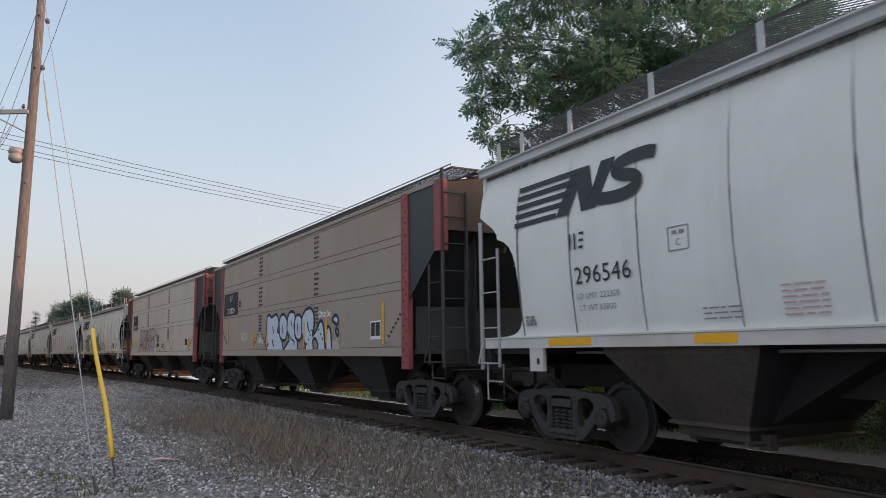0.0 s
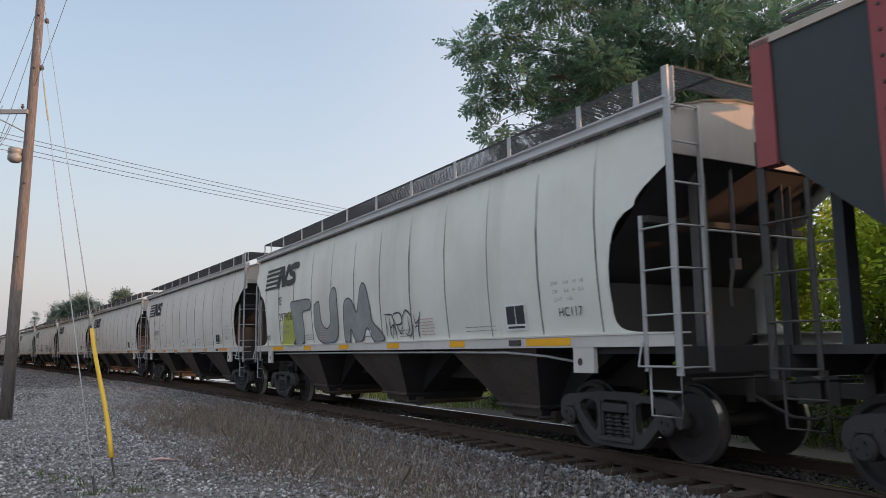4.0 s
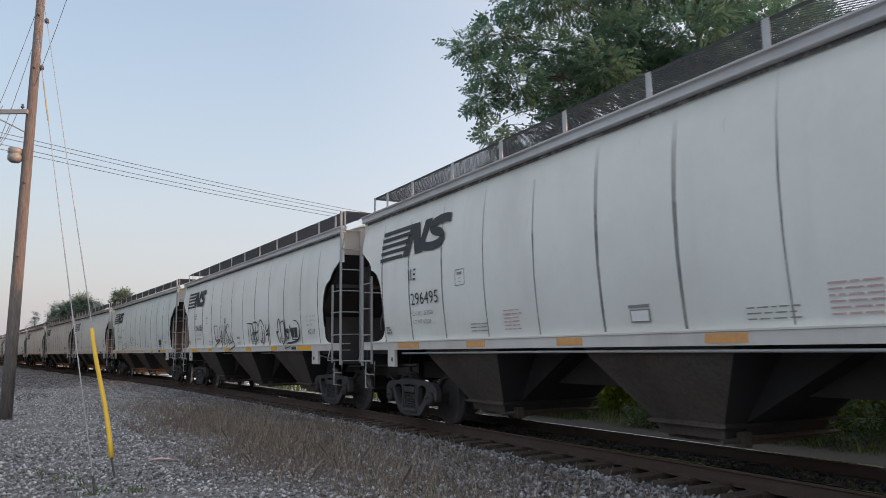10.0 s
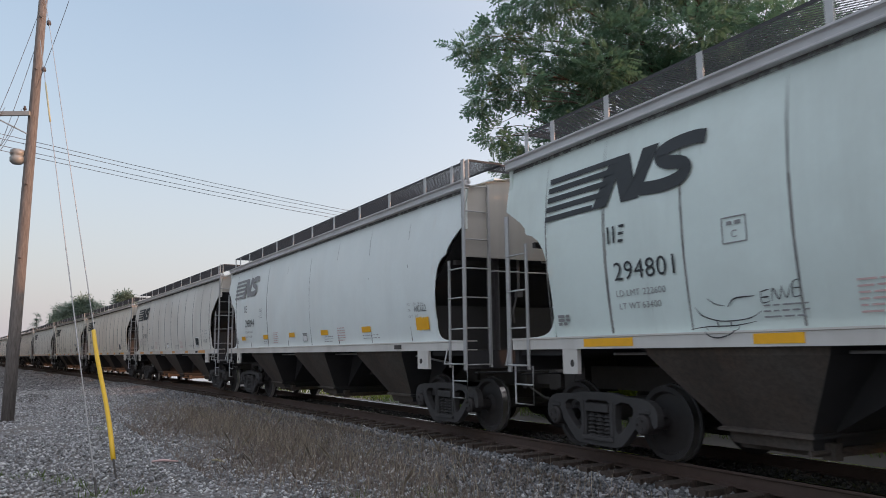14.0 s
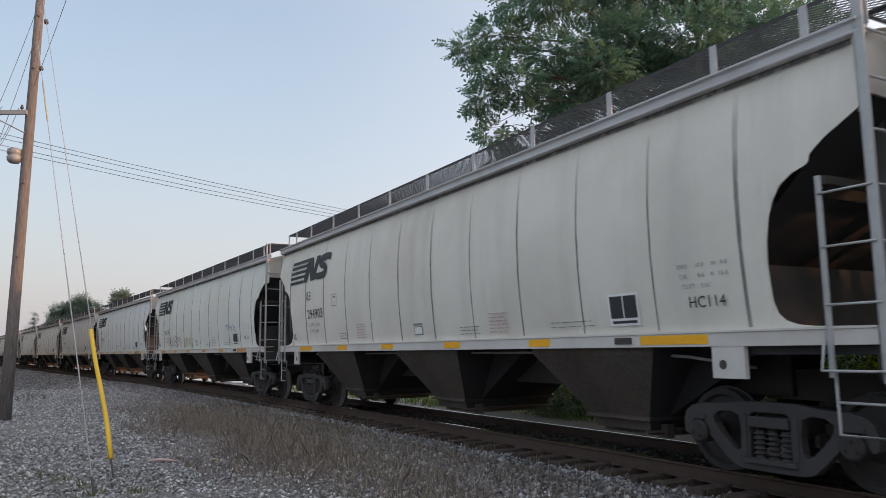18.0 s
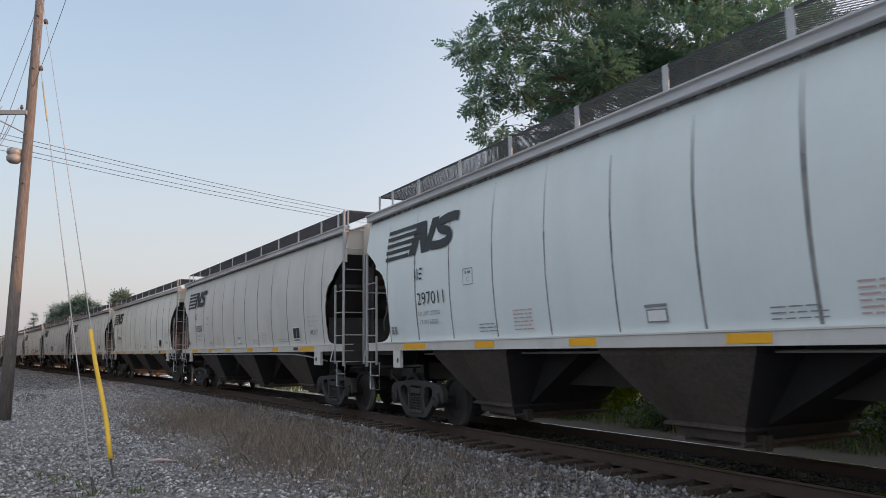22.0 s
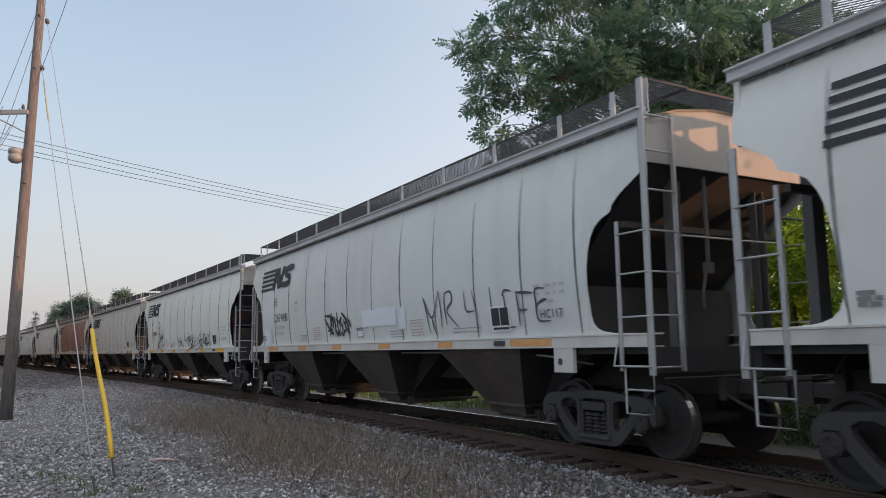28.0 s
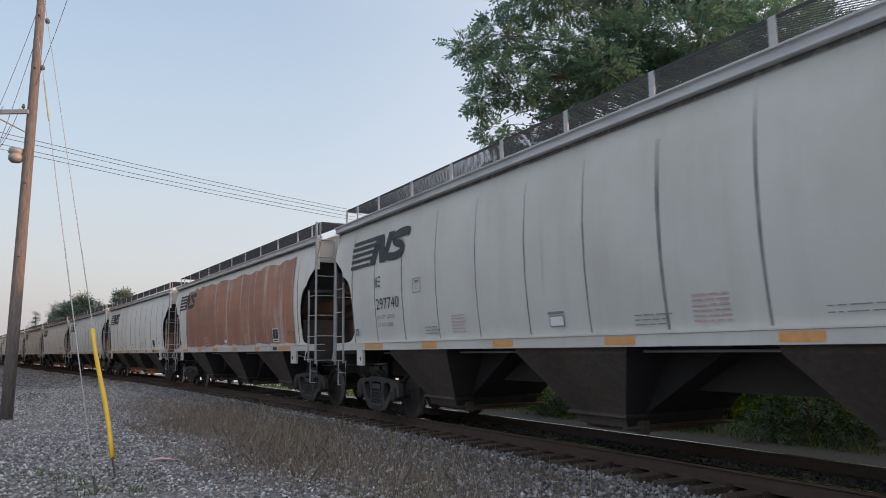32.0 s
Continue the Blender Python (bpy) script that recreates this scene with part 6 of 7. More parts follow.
ROWS.append((((0.0, 0.92), (0.15, 0.91), (0.23, 0.89), (0.25, 0.75)), ((0.05, 0.84), (0.06, 0.43), (0.05, 0.08)), ((0.16, 0.83), (0.17, 0.31), (0.2, 0.07)), ((0.18, 0.41), (0.27, 0.52), (0.22, 0.01))))
ROWS.append((((0.26, 0.85), (0.32, 0.93), (0.47, 0.91), (0.51, 0.59), (0.35, 0.53), (0.28, 0.76)), ((0.26, 0.85), (0.31, 0.4), (0.34, 0.01)), ((0.35, 0.53), (0.47, 0.19), (0.52, 0.69))))
ROWS.append((((0.52, 0.75), (0.63, 1.0), (0.74, 0.84), (0.78, 0.69)), ((0.67, 0.77), (0.69, 0.35), (0.63, 0.15)), ((0.76, 0.65), (0.78, 0.33), (0.69, 0.04)), ((0.59, 0.2), (0.64, 0.12), (0.71, 0.13))))
ROWS.append((((0.83, 0.84), (0.87, 0.53), (0.96, 0.67), (1.0, 0.91)), ((1.0, 0.91), (0.93, 0.32), (0.95, 0.0)), ((0.85, 0.37), (0.89, 0.44), (0.93, 0.4))))
CURLS = []
CURLS.append((((0.18, 0.56), (0.17, 0.77), (0.14, 1.0), (0.07, 0.87), (0.07, 0.57), (0.0, 0.56), (0.06, 0.35), (0.12, 0.19), (0.17, 0.39)),))
CURLS.append((((0.19, 0.87), (0.31, 0.91), (0.35, 0.75), (0.35, 0.34), (0.26, 0.14), (0.21, 0.35), (0.19, 0.87)),))
CURLS.append((((0.37, 0.99), (0.38, 0.49), (0.38, 0.14)), ((0.49, 0.64), (0.53, 0.61), (0.49, 0.54), (0.38, 0.61), (0.49, 0.3), (0.59, 0.7)), ((0.59, 0.77), (0.63, 0.61), (0.68, 0.3))))
CURLS.append((((0.78, 0.9), (0.9, 0.86), (0.99, 0.7), (1.0, 0.49), (0.95, 0.31), (0.82, 0.22), (0.58, 0.16), (0.46, 0.16), (0.43, 0.0), (0.49, 0.0), (0.66, 0.05)),))
FACE = []
FACE.append((((0.2, 0.79), (0.27, 0.67), (0.35, 0.62)), ((0.62, 0.77), (0.45, 0.75), (0.38, 0.6)), ((0.07, 0.63), (0.13, 0.46), (0.3, 0.33), (0.54, 0.35), (0.67, 0.48))))
FACE.append((((0.0, 0.19), (0.18, 0.23), (0.42, 0.23), (0.61, 0.29)), ((0.15, 0.23), (0.2, 0.06), (0.3, 0.0), (0.42, 0.08), (0.46, 0.21)), ((0.26, 0.35), (0.27, 0.27), (0.27, 0.19)), ((0.39, 0.33), (0.39, 0.27), (0.38, 0.19))))
FACE.append((((0.68, 0.83), (0.68, 0.63), (0.75, 0.65)), ((0.67, 0.83), (0.71, 0.85), (0.75, 0.87)), ((0.68, 0.73), (0.71, 0.73), (0.74, 0.73)), ((0.76, 0.65), (0.78, 0.88), (0.82, 0.67), (0.85, 0.92))))
FACE.append((((0.85, 0.88), (0.88, 0.69), (0.92, 0.94)), ((0.99, 0.71), (0.93, 0.71), (0.94, 0.96), (1.0, 1.0)), ((0.94, 0.85), (0.96, 0.85), (0.99, 0.85))))
OVALS = []
OVALS.append((((0.1, 0.99), (0.02, 0.89), (0.0, 0.66), (0.02, 0.38), (0.12, 0.3), (0.18, 0.43), (0.22, 0.73), (0.19, 0.95), (0.1, 0.99)), ((0.12, 0.64), (0.14, 0.55), (0.15, 0.47)), ((0.13, 0.3), (0.13, 0.11), (0.26, 0.16))))
OVALS.append((((0.25, 0.76), (0.26, 0.54), (0.21, 0.32), (0.28, 0.27)), ((0.3, 0.31), (0.3, 0.61), (0.36, 0.72), (0.42, 0.65), (0.42, 0.43), (0.36, 0.3), (0.31, 0.38)), ((0.13, 0.11), (0.36, 0.16), (0.32, 0.27), (0.46, 0.22))))
OVALS.append((((0.46, 0.35), (0.52, 0.57), (0.59, 0.65), (0.66, 0.54), (0.69, 0.35), (0.65, 0.32), (0.61, 0.47), (0.54, 0.49)), ((0.5, 1.0), (0.52, 0.85), (0.63, 0.72), (0.71, 0.59), (0.77, 0.38), (0.73, 0.24), (0.61, 0.23), (0.55, 0.31))))
OVALS.append((((0.76, 0.66), (0.85, 0.36), (0.92, 0.22)), ((0.93, 0.59), (0.86, 0.45), (0.78, 0.31)), ((0.43, 0.04), (0.54, 0.14), (0.72, 0.14)), ((0.89, 0.09), (0.9, 0.08), (0.91, 0.08)), ((0.98, 0.01), (0.99, 0.01), (1.0, 0.0))))
LIFE = []
LIFE.append((((0.0, 0.91), (0.03, 0.46), (0.05, 0.03)), ((0.0, 0.91), (0.08, 0.39), (0.16, 1.0)), ((0.08, 0.39), (0.09, 0.18), (0.11, 0.0)), ((0.16, 1.0), (0.17, 0.53), (0.17, 0.11))))
LIFE.append((((0.21, 0.92), (0.21, 0.57), (0.22, 0.2)), ((0.21, 0.92), (0.27, 0.95), (0.28, 0.74), (0.23, 0.5), (0.32, 0.14))))
LIFE.append((((0.39, 0.93), (0.4, 0.49), (0.47, 0.46)), ((0.46, 0.91), (0.48, 0.47), (0.49, 0.05))))
LIFE.append((((0.6, 0.92), (0.61, 0.3), (0.62, 0.07), (0.77, 0.07)),))
LIFE.append((((0.69, 0.7), (0.71, 0.82), (0.76, 0.78)), ((0.7, 0.78), (0.71, 0.43), (0.72, 0.09))))
LIFE.append((((0.79, 0.78), (0.8, 0.41), (0.8, 0.08)), ((0.79, 0.74), (0.84, 0.73), (0.9, 0.7)), ((0.8, 0.39), (0.83, 0.39), (0.86, 0.39))))
LIFE.append((((0.98, 0.76), (0.92, 0.76), (0.92, 0.49), (0.92, 0.24), (0.94, 0.15), (1.0, 0.15)), ((0.92, 0.46), (0.96, 0.54), (0.99, 0.55))))
TANGLE = []
TANGLE.append((((0.01, 0.89), (0.14, 0.87), (0.24, 0.87), (0.29, 0.97)), ((0.0, 0.79), (0.12, 0.54), (0.22, 0.38), (0.3, 0.97)), ((0.3, 0.97), (0.24, 0.67), (0.34, 0.8), (0.27, 0.48)), ((0.36, 0.85), (0.37, 0.66), (0.29, 0.26))))
TANGLE.append((((0.42, 0.84), (0.42, 0.54), (0.4, 0.25)), ((0.51, 1.0), (0.51, 0.62), (0.53, 0.28)), ((0.56, 0.51), (0.65, 0.77), (0.59, 0.26)), ((0.37, 0.66), (0.45, 0.49), (0.39, 0.34))))
TANGLE.append((((0.67, 0.87), (0.7, 0.9), (0.85, 0.62), (0.76, 0.56), (0.73, 0.7)), ((0.68, 0.57), (0.69, 0.39), (0.7, 0.25)), ((0.76, 0.56), (0.83, 0.36), (0.96, 0.16))))
TANGLE.append((((0.93, 0.7), (0.96, 0.51), (1.0, 0.38)), ((0.94, 0.66), (0.88, 0.49), (0.89, 0.21), (0.91, 0.0)), ((0.46, 0.72), (0.57, 0.61), (0.67, 0.44))))
TANGLE.append((((0.11, 0.3), (0.26, 0.33), (0.17, 0.13)), ((0.25, 0.23), (0.3, 0.2), (0.35, 0.21)), ((0.4, 0.1), (0.45, 0.3), (0.49, 0.11), (0.55, 0.28), (0.58, 0.13), (0.66, 0.26)), ((0.66, 0.26), (0.69, 0.11), (0.76, 0.28), (0.84, 0.23))))
NINES = []
NINES.append((((0.28, 0.97), (0.34, 1.0), (0.45, 0.95), (0.47, 0.78), (0.39, 0.72), (0.29, 0.81), (0.28, 0.95)), ((0.45, 0.95), (0.48, 0.73), (0.45, 0.54), (0.5, 0.56)), ((0.33, 0.65), (0.4, 0.59), (0.33, 0.56))))
NINES.append((((0.45, 0.54), (0.51, 0.54), (0.57, 0.55)), ((0.47, 0.53), (0.43, 0.38), (0.49, 0.27), (0.53, 0.44), (0.57, 0.43), (0.55, 0.36)), ((0.67, 0.49), (0.61, 0.45), (0.63, 0.39), (0.7, 0.41), (0.68, 0.49))))
NINES.append((((0.67, 0.82), (0.7, 0.62), (0.69, 0.41), (0.72, 0.39)), ((0.77, 0.5), (0.75, 0.41), (0.8, 0.41), (0.83, 0.49), (0.78, 0.5)), ((0.86, 0.6), (0.87, 0.53), (0.83, 0.4)), ((0.98, 0.64), (0.97, 0.61), (0.96, 0.57)), ((0.97, 0.52), (0.98, 0.53), (1.0, 0.54))))
NINES.append((((0.26, 0.34), (0.33, 0.27), (0.41, 0.26)), ((0.0, 0.13), (0.07, 0.17), (0.1, 0.02), (0.2, 0.27), (0.23, 0.11), (0.39, 0.23)), ((0.33, 0.23), (0.32, 0.15), (0.3, 0.06))))
NINES.append((((0.51, 0.01), (0.55, 0.17), (0.6, 0.19), (0.6, 0.01)), ((0.66, 0.3), (0.67, 0.14), (0.71, 0.0)), ((0.72, 0.32), (0.77, 0.36), (0.82, 0.18), (0.89, 0.02))))
SMALL = []
SMALL.append((((0.0, 0.08), (0.06, 0.51), (0.09, 0.0)), ((0.12, 0.08), (0.12, 0.33), (0.12, 0.59)), ((0.15, 0.24), (0.2, 0.39), (0.17, 0.06)), ((0.2, 0.39), (0.23, 0.06), (0.27, 0.39)), ((0.25, 0.76), (0.29, 0.31), (0.33, 0.04)), ((0.39, 0.67), (0.38, 0.29), (0.35, 0.04))))
SMALL.append((((0.65, 0.45), (0.68, 0.76), (0.69, 0.0)), ((0.74, 0.82), (0.68, 0.45), (0.74, 0.14), (0.79, 0.43)), ((0.76, 0.73), (0.76, 0.47), (0.76, 0.2)), ((0.81, 1.0), (0.81, 0.59), (0.82, 0.2))))
SMALL.append((((0.78, 0.8), (0.82, 0.82), (0.86, 0.84)), ((0.87, 0.69), (0.87, 0.43), (0.86, 0.18)), ((0.93, 0.67), (0.94, 0.24), (0.97, 0.39), (1.0, 0.16), (0.96, 0.1), (0.91, 0.24))))
SWASH = []
SWASH.append((((0.0, 0.72), (0.1, 0.56), (0.19, 0.5), (0.13, 0.62)), ((0.2, 0.54), (0.38, 0.69), (0.48, 0.71)), ((0.33, 0.66), (0.34, 0.29), (0.38, 0.24)), ((0.43, 0.69), (0.43, 0.41), (0.42, 0.15)), ((0.43, 0.69), (0.5, 0.76), (0.51, 0.54), (0.46, 0.46))))
SWASH.append((((0.53, 0.72), (0.53, 0.53), (0.54, 0.35)), ((0.57, 0.75), (0.58, 0.57), (0.58, 0.4)), ((0.65, 0.82), (0.65, 0.63), (0.64, 0.43)), ((0.45, 1.0), (0.49, 0.9), (0.52, 0.81))))
SWASH.append((((0.76, 0.84), (0.77, 0.41), (0.87, 0.44)), ((0.88, 0.56), (0.98, 0.38), (1.0, 0.25), (0.94, 0.13), (0.8, 0.28)), ((0.63, 0.34), (0.66, 0.07), (0.5, 0.0))))
SWASH.append((((0.63, 0.29), (0.76, 0.24), (0.73, 0.07), (0.6, 0.13), (0.5, 0.04)), ((0.94, 0.72), (0.94, 0.69), (0.95, 0.66)), ((0.99, 0.87), (0.97, 0.72), (0.95, 0.59))))
BLADES = []
BLADES.append((((0.21, 0.8), (0.34, 0.45), (0.16, 0.36)), ((0.4, 1.0), (0.46, 0.86), (0.53, 0.72)), ((0.24, 0.47), (0.58, 0.59), (0.81, 0.61)), ((0.47, 0.56), (0.49, 0.39), (0.53, 0.22))))
BLADES.append((((0.64, 0.59), (0.65, 0.2), (0.79, 0.34)), ((0.81, 0.56), (0.81, 0.38), (0.82, 0.2)), ((1.0, 0.7), (1.0, 0.52), (1.0, 0.33)), ((0.05, 0.33), (0.0, 0.08), (0.05, 0.0), (0.26, 0.16), (0.6, 0.28)), ((0.39, 0.08), (0.81, 0.08), (0.88, 0.27))))
MARKS = []
MARKS.append((((0.02, 0.8), (0.24, 0.89), (0.14, 0.5)), ((0.38, 0.87), (0.34, 0.57), (0.3, 0.28)), ((0.38, 0.37), (0.55, 0.74), (0.67, 0.43), (0.82, 1.0)), ((0.82, 1.0), (0.86, 0.41), (1.0, 0.63), (0.85, 0.72)), ((0.0, 0.5), (0.33, 0.24), (0.66, 0.0))))
PIECE_BLUE = (((-1.80, 1.94), (-1.73, 2.37), (-1.49, 2.42), (-1.34, 2.35), (-0.93, 2.41), (-0.71, 2.30), (-0.66, 2.07), (-0.77, 1.94), (-0.47, 1.84), (-0.32, 1.58), (-0.36, 1.37), (-1.72, 1.37), (-1.62, 1.60), (-1.88, 1.56)),
              ((-0.63, 2.20), (-0.45, 2.37), (-0.16, 2.37), (0.06, 2.20), (0.08, 1.95), (-0.04, 1.71), (-0.31, 1.68), (-0.55, 1.82)))
PIECE_BLUE += (((0.11, 2.30), (0.30, 2.42), (0.59, 2.41), (0.72, 2.27), (0.64, 2.00), (0.91, 1.82), (0.93, 1.51), (0.84, 1.37), (-0.13, 1.37), (-0.05, 1.51), (0.26, 1.69), (0.08, 1.93)),
               ((0.67, 2.14), (0.81, 2.30), (1.06, 2.31), (1.23, 2.20), (1.27, 1.88), (1.16, 1.69), (0.92, 1.67), (0.71, 1.83)))
PIECE_BLUE += (((1.25, 2.23), (1.38, 2.34), (1.57, 2.43), (1.90, 2.44), (2.12, 2.28), (2.14, 1.98), (2.04, 1.76), (2.33, 1.90), (2.55, 2.09), (2.74, 2.04), (2.84, 1.74), (2.89, 1.48), (2.89, 1.37),
                (2.45, 1.37), (2.41, 1.54), (2.23, 1.68), (2.06, 1.63), (2.08, 1.37), (1.57, 1.37), (1.53, 1.56), (1.27, 1.81)),)
PIECE_BLUE += (((3.00, 1.88), (3.11, 1.95), (3.24, 1.85), (3.30, 1.59), (3.29, 1.37), (2.92, 1.37), (2.95, 1.47)), ((3.34, 2.08), (3.47, 2.18), (3.62, 2.18), (3.72, 2.08), (3.66, 1.98), (3.50, 2.02)),
               ((3.55, 1.84), (3.62, 1.89), (3.73, 1.80), (3.69, 1.71), (3.61, 1.77)))
BLUE_MARKS = ((((-1.18, 2.10), (-1.14, 1.98), (-1.10, 1.87)), 0.07), (((-1.23, 1.72), (-1.16, 1.62), (-1.07, 1.50)), 0.08), (((-0.33, 2.12), (-0.31, 1.98), (-0.26, 1.86)), 0.06), (((0.39, 2.20), (0.43, 2.12), (0.47, 2.04)), 0.06),
              (((0.20, 1.90), (0.42, 1.72), (0.70, 1.62), (0.62, 1.55)), 0.05), (((0.92, 2.10), (0.95, 1.96), (0.98, 1.80)), 0.06), (((1.67, 2.12), (1.72, 1.98), (1.86, 1.82)), 0.07))
PIECE_SALMON = (((-4.56, 2.35), (-4.40, 2.57), (-4.11, 2.56), (-3.95, 2.46), (-3.87, 2.18), (-3.97, 2.06), (-3.68, 1.88), (-3.57, 1.56), (-3.63, 1.34), (-4.74, 1.34), (-4.70, 1.55), (-4.46, 1.79), (-4.52, 2.04)),
                ((-3.72, 2.31), (-3.54, 2.50), (-2.90, 2.47), (-2.90, 2.13), (-3.29, 2.17), (-3.25, 2.06), (-2.95, 2.00), (-3.36, 1.89), (-3.29, 1.72), (-2.72, 1.54), (-2.72, 1.34), (-3.52, 1.34), (-3.42, 1.62), (-3.62, 1.91)))
PIECE_SALMON += (((-2.72, 2.43), (-2.50, 2.50), (-2.36, 2.45), (-2.19, 1.95), (-2.08, 2.52), (-1.68, 2.54), (-1.75, 1.97), (-1.58, 1.99), (-1.43, 1.50), (-1.49, 1.34), (-2.16, 1.34), (-2.33, 1.62), (-2.47, 1.34), (-2.70, 1.34), (-2.78, 1.73)),)
PIECE_SALMON += (((-1.57, 2.37), (-1.36, 2.55), (-1.03, 2.54), (-0.75, 2.48), (-0.57, 2.24), (-0.53, 1.93), (-0.61, 1.69), (-0.79, 1.60), (-0.75, 1.44), (-0.79, 1.34), (-1.40, 1.34), (-1.44, 1.56), (-1.51, 1.90), (-1.27, 2.00), (-1.52, 2.13)),)
SALMON_MARKS = ((((-4.26, 1.72), (-4.05, 1.84), (-3.86, 1.78), (-4.02, 1.70)), 0.14), (((-1.52, 2.08), (-1.20, 2.04), (-0.95, 2.14), (-0.82, 2.06), (-0.88, 1.96)), 0.10), (((-1.42, 1.70), (-1.28, 1.70), (-1.04, 1.64)), 0.07),
                (((-4.28, 2.45), (-4.22, 2.2), (-4.30, 1.95)), 0.05), (((-2.60, 2.3), (-2.62, 1.9), (-2.58, 1.5)), 0.06), (((-2.02, 2.4), (-1.98, 2.0), (-1.86, 1.66), (-1.62, 1.72)), 0.05), (((-3.20, 2.33), (-3.10, 2.28), (-2.94, 2.30)), 0.06))
LIME = (((-5.88, 1.57), (-5.78, 1.95), (-5.62, 2.22), (-5.25, 2.40), (-4.95, 2.36), (-4.86, 1.95), (-4.84, 1.57)),)
SLATE = (((-4.80, 1.57), (-4.84, 2.05), (-4.98, 2.45), (-5.00, 2.66), (-4.60, 2.68), (-3.55, 2.66), (-3.50, 2.42), (-4.05, 2.36), (-4.02, 1.95), (-4.15, 1.57)),
         ((-3.20, 2.50), (-2.85, 2.55), (-2.75, 2.10), (-2.45, 1.90), (-2.15, 2.05), (-2.10, 2.70), (-1.75, 2.78), (-1.65, 2.10), (-1.80, 1.66), (-2.30, 1.56), (-2.95, 1.62), (-3.22, 1.95)),
         ((-1.35, 1.58), (-1.30, 2.30), (-1.10, 2.52), (-0.80, 2.45), (-0.55, 2.20), (-0.30, 2.75), (-0.05, 2.72), (0.15, 2.30), (0.22, 1.98), (0.60, 1.75), (0.72, 1.58), (0.20, 1.58), (-0.05, 1.85), (-0.40, 1.58), (-0.75, 1.60), (-0.95, 1.85), (-1.05, 1.58)))
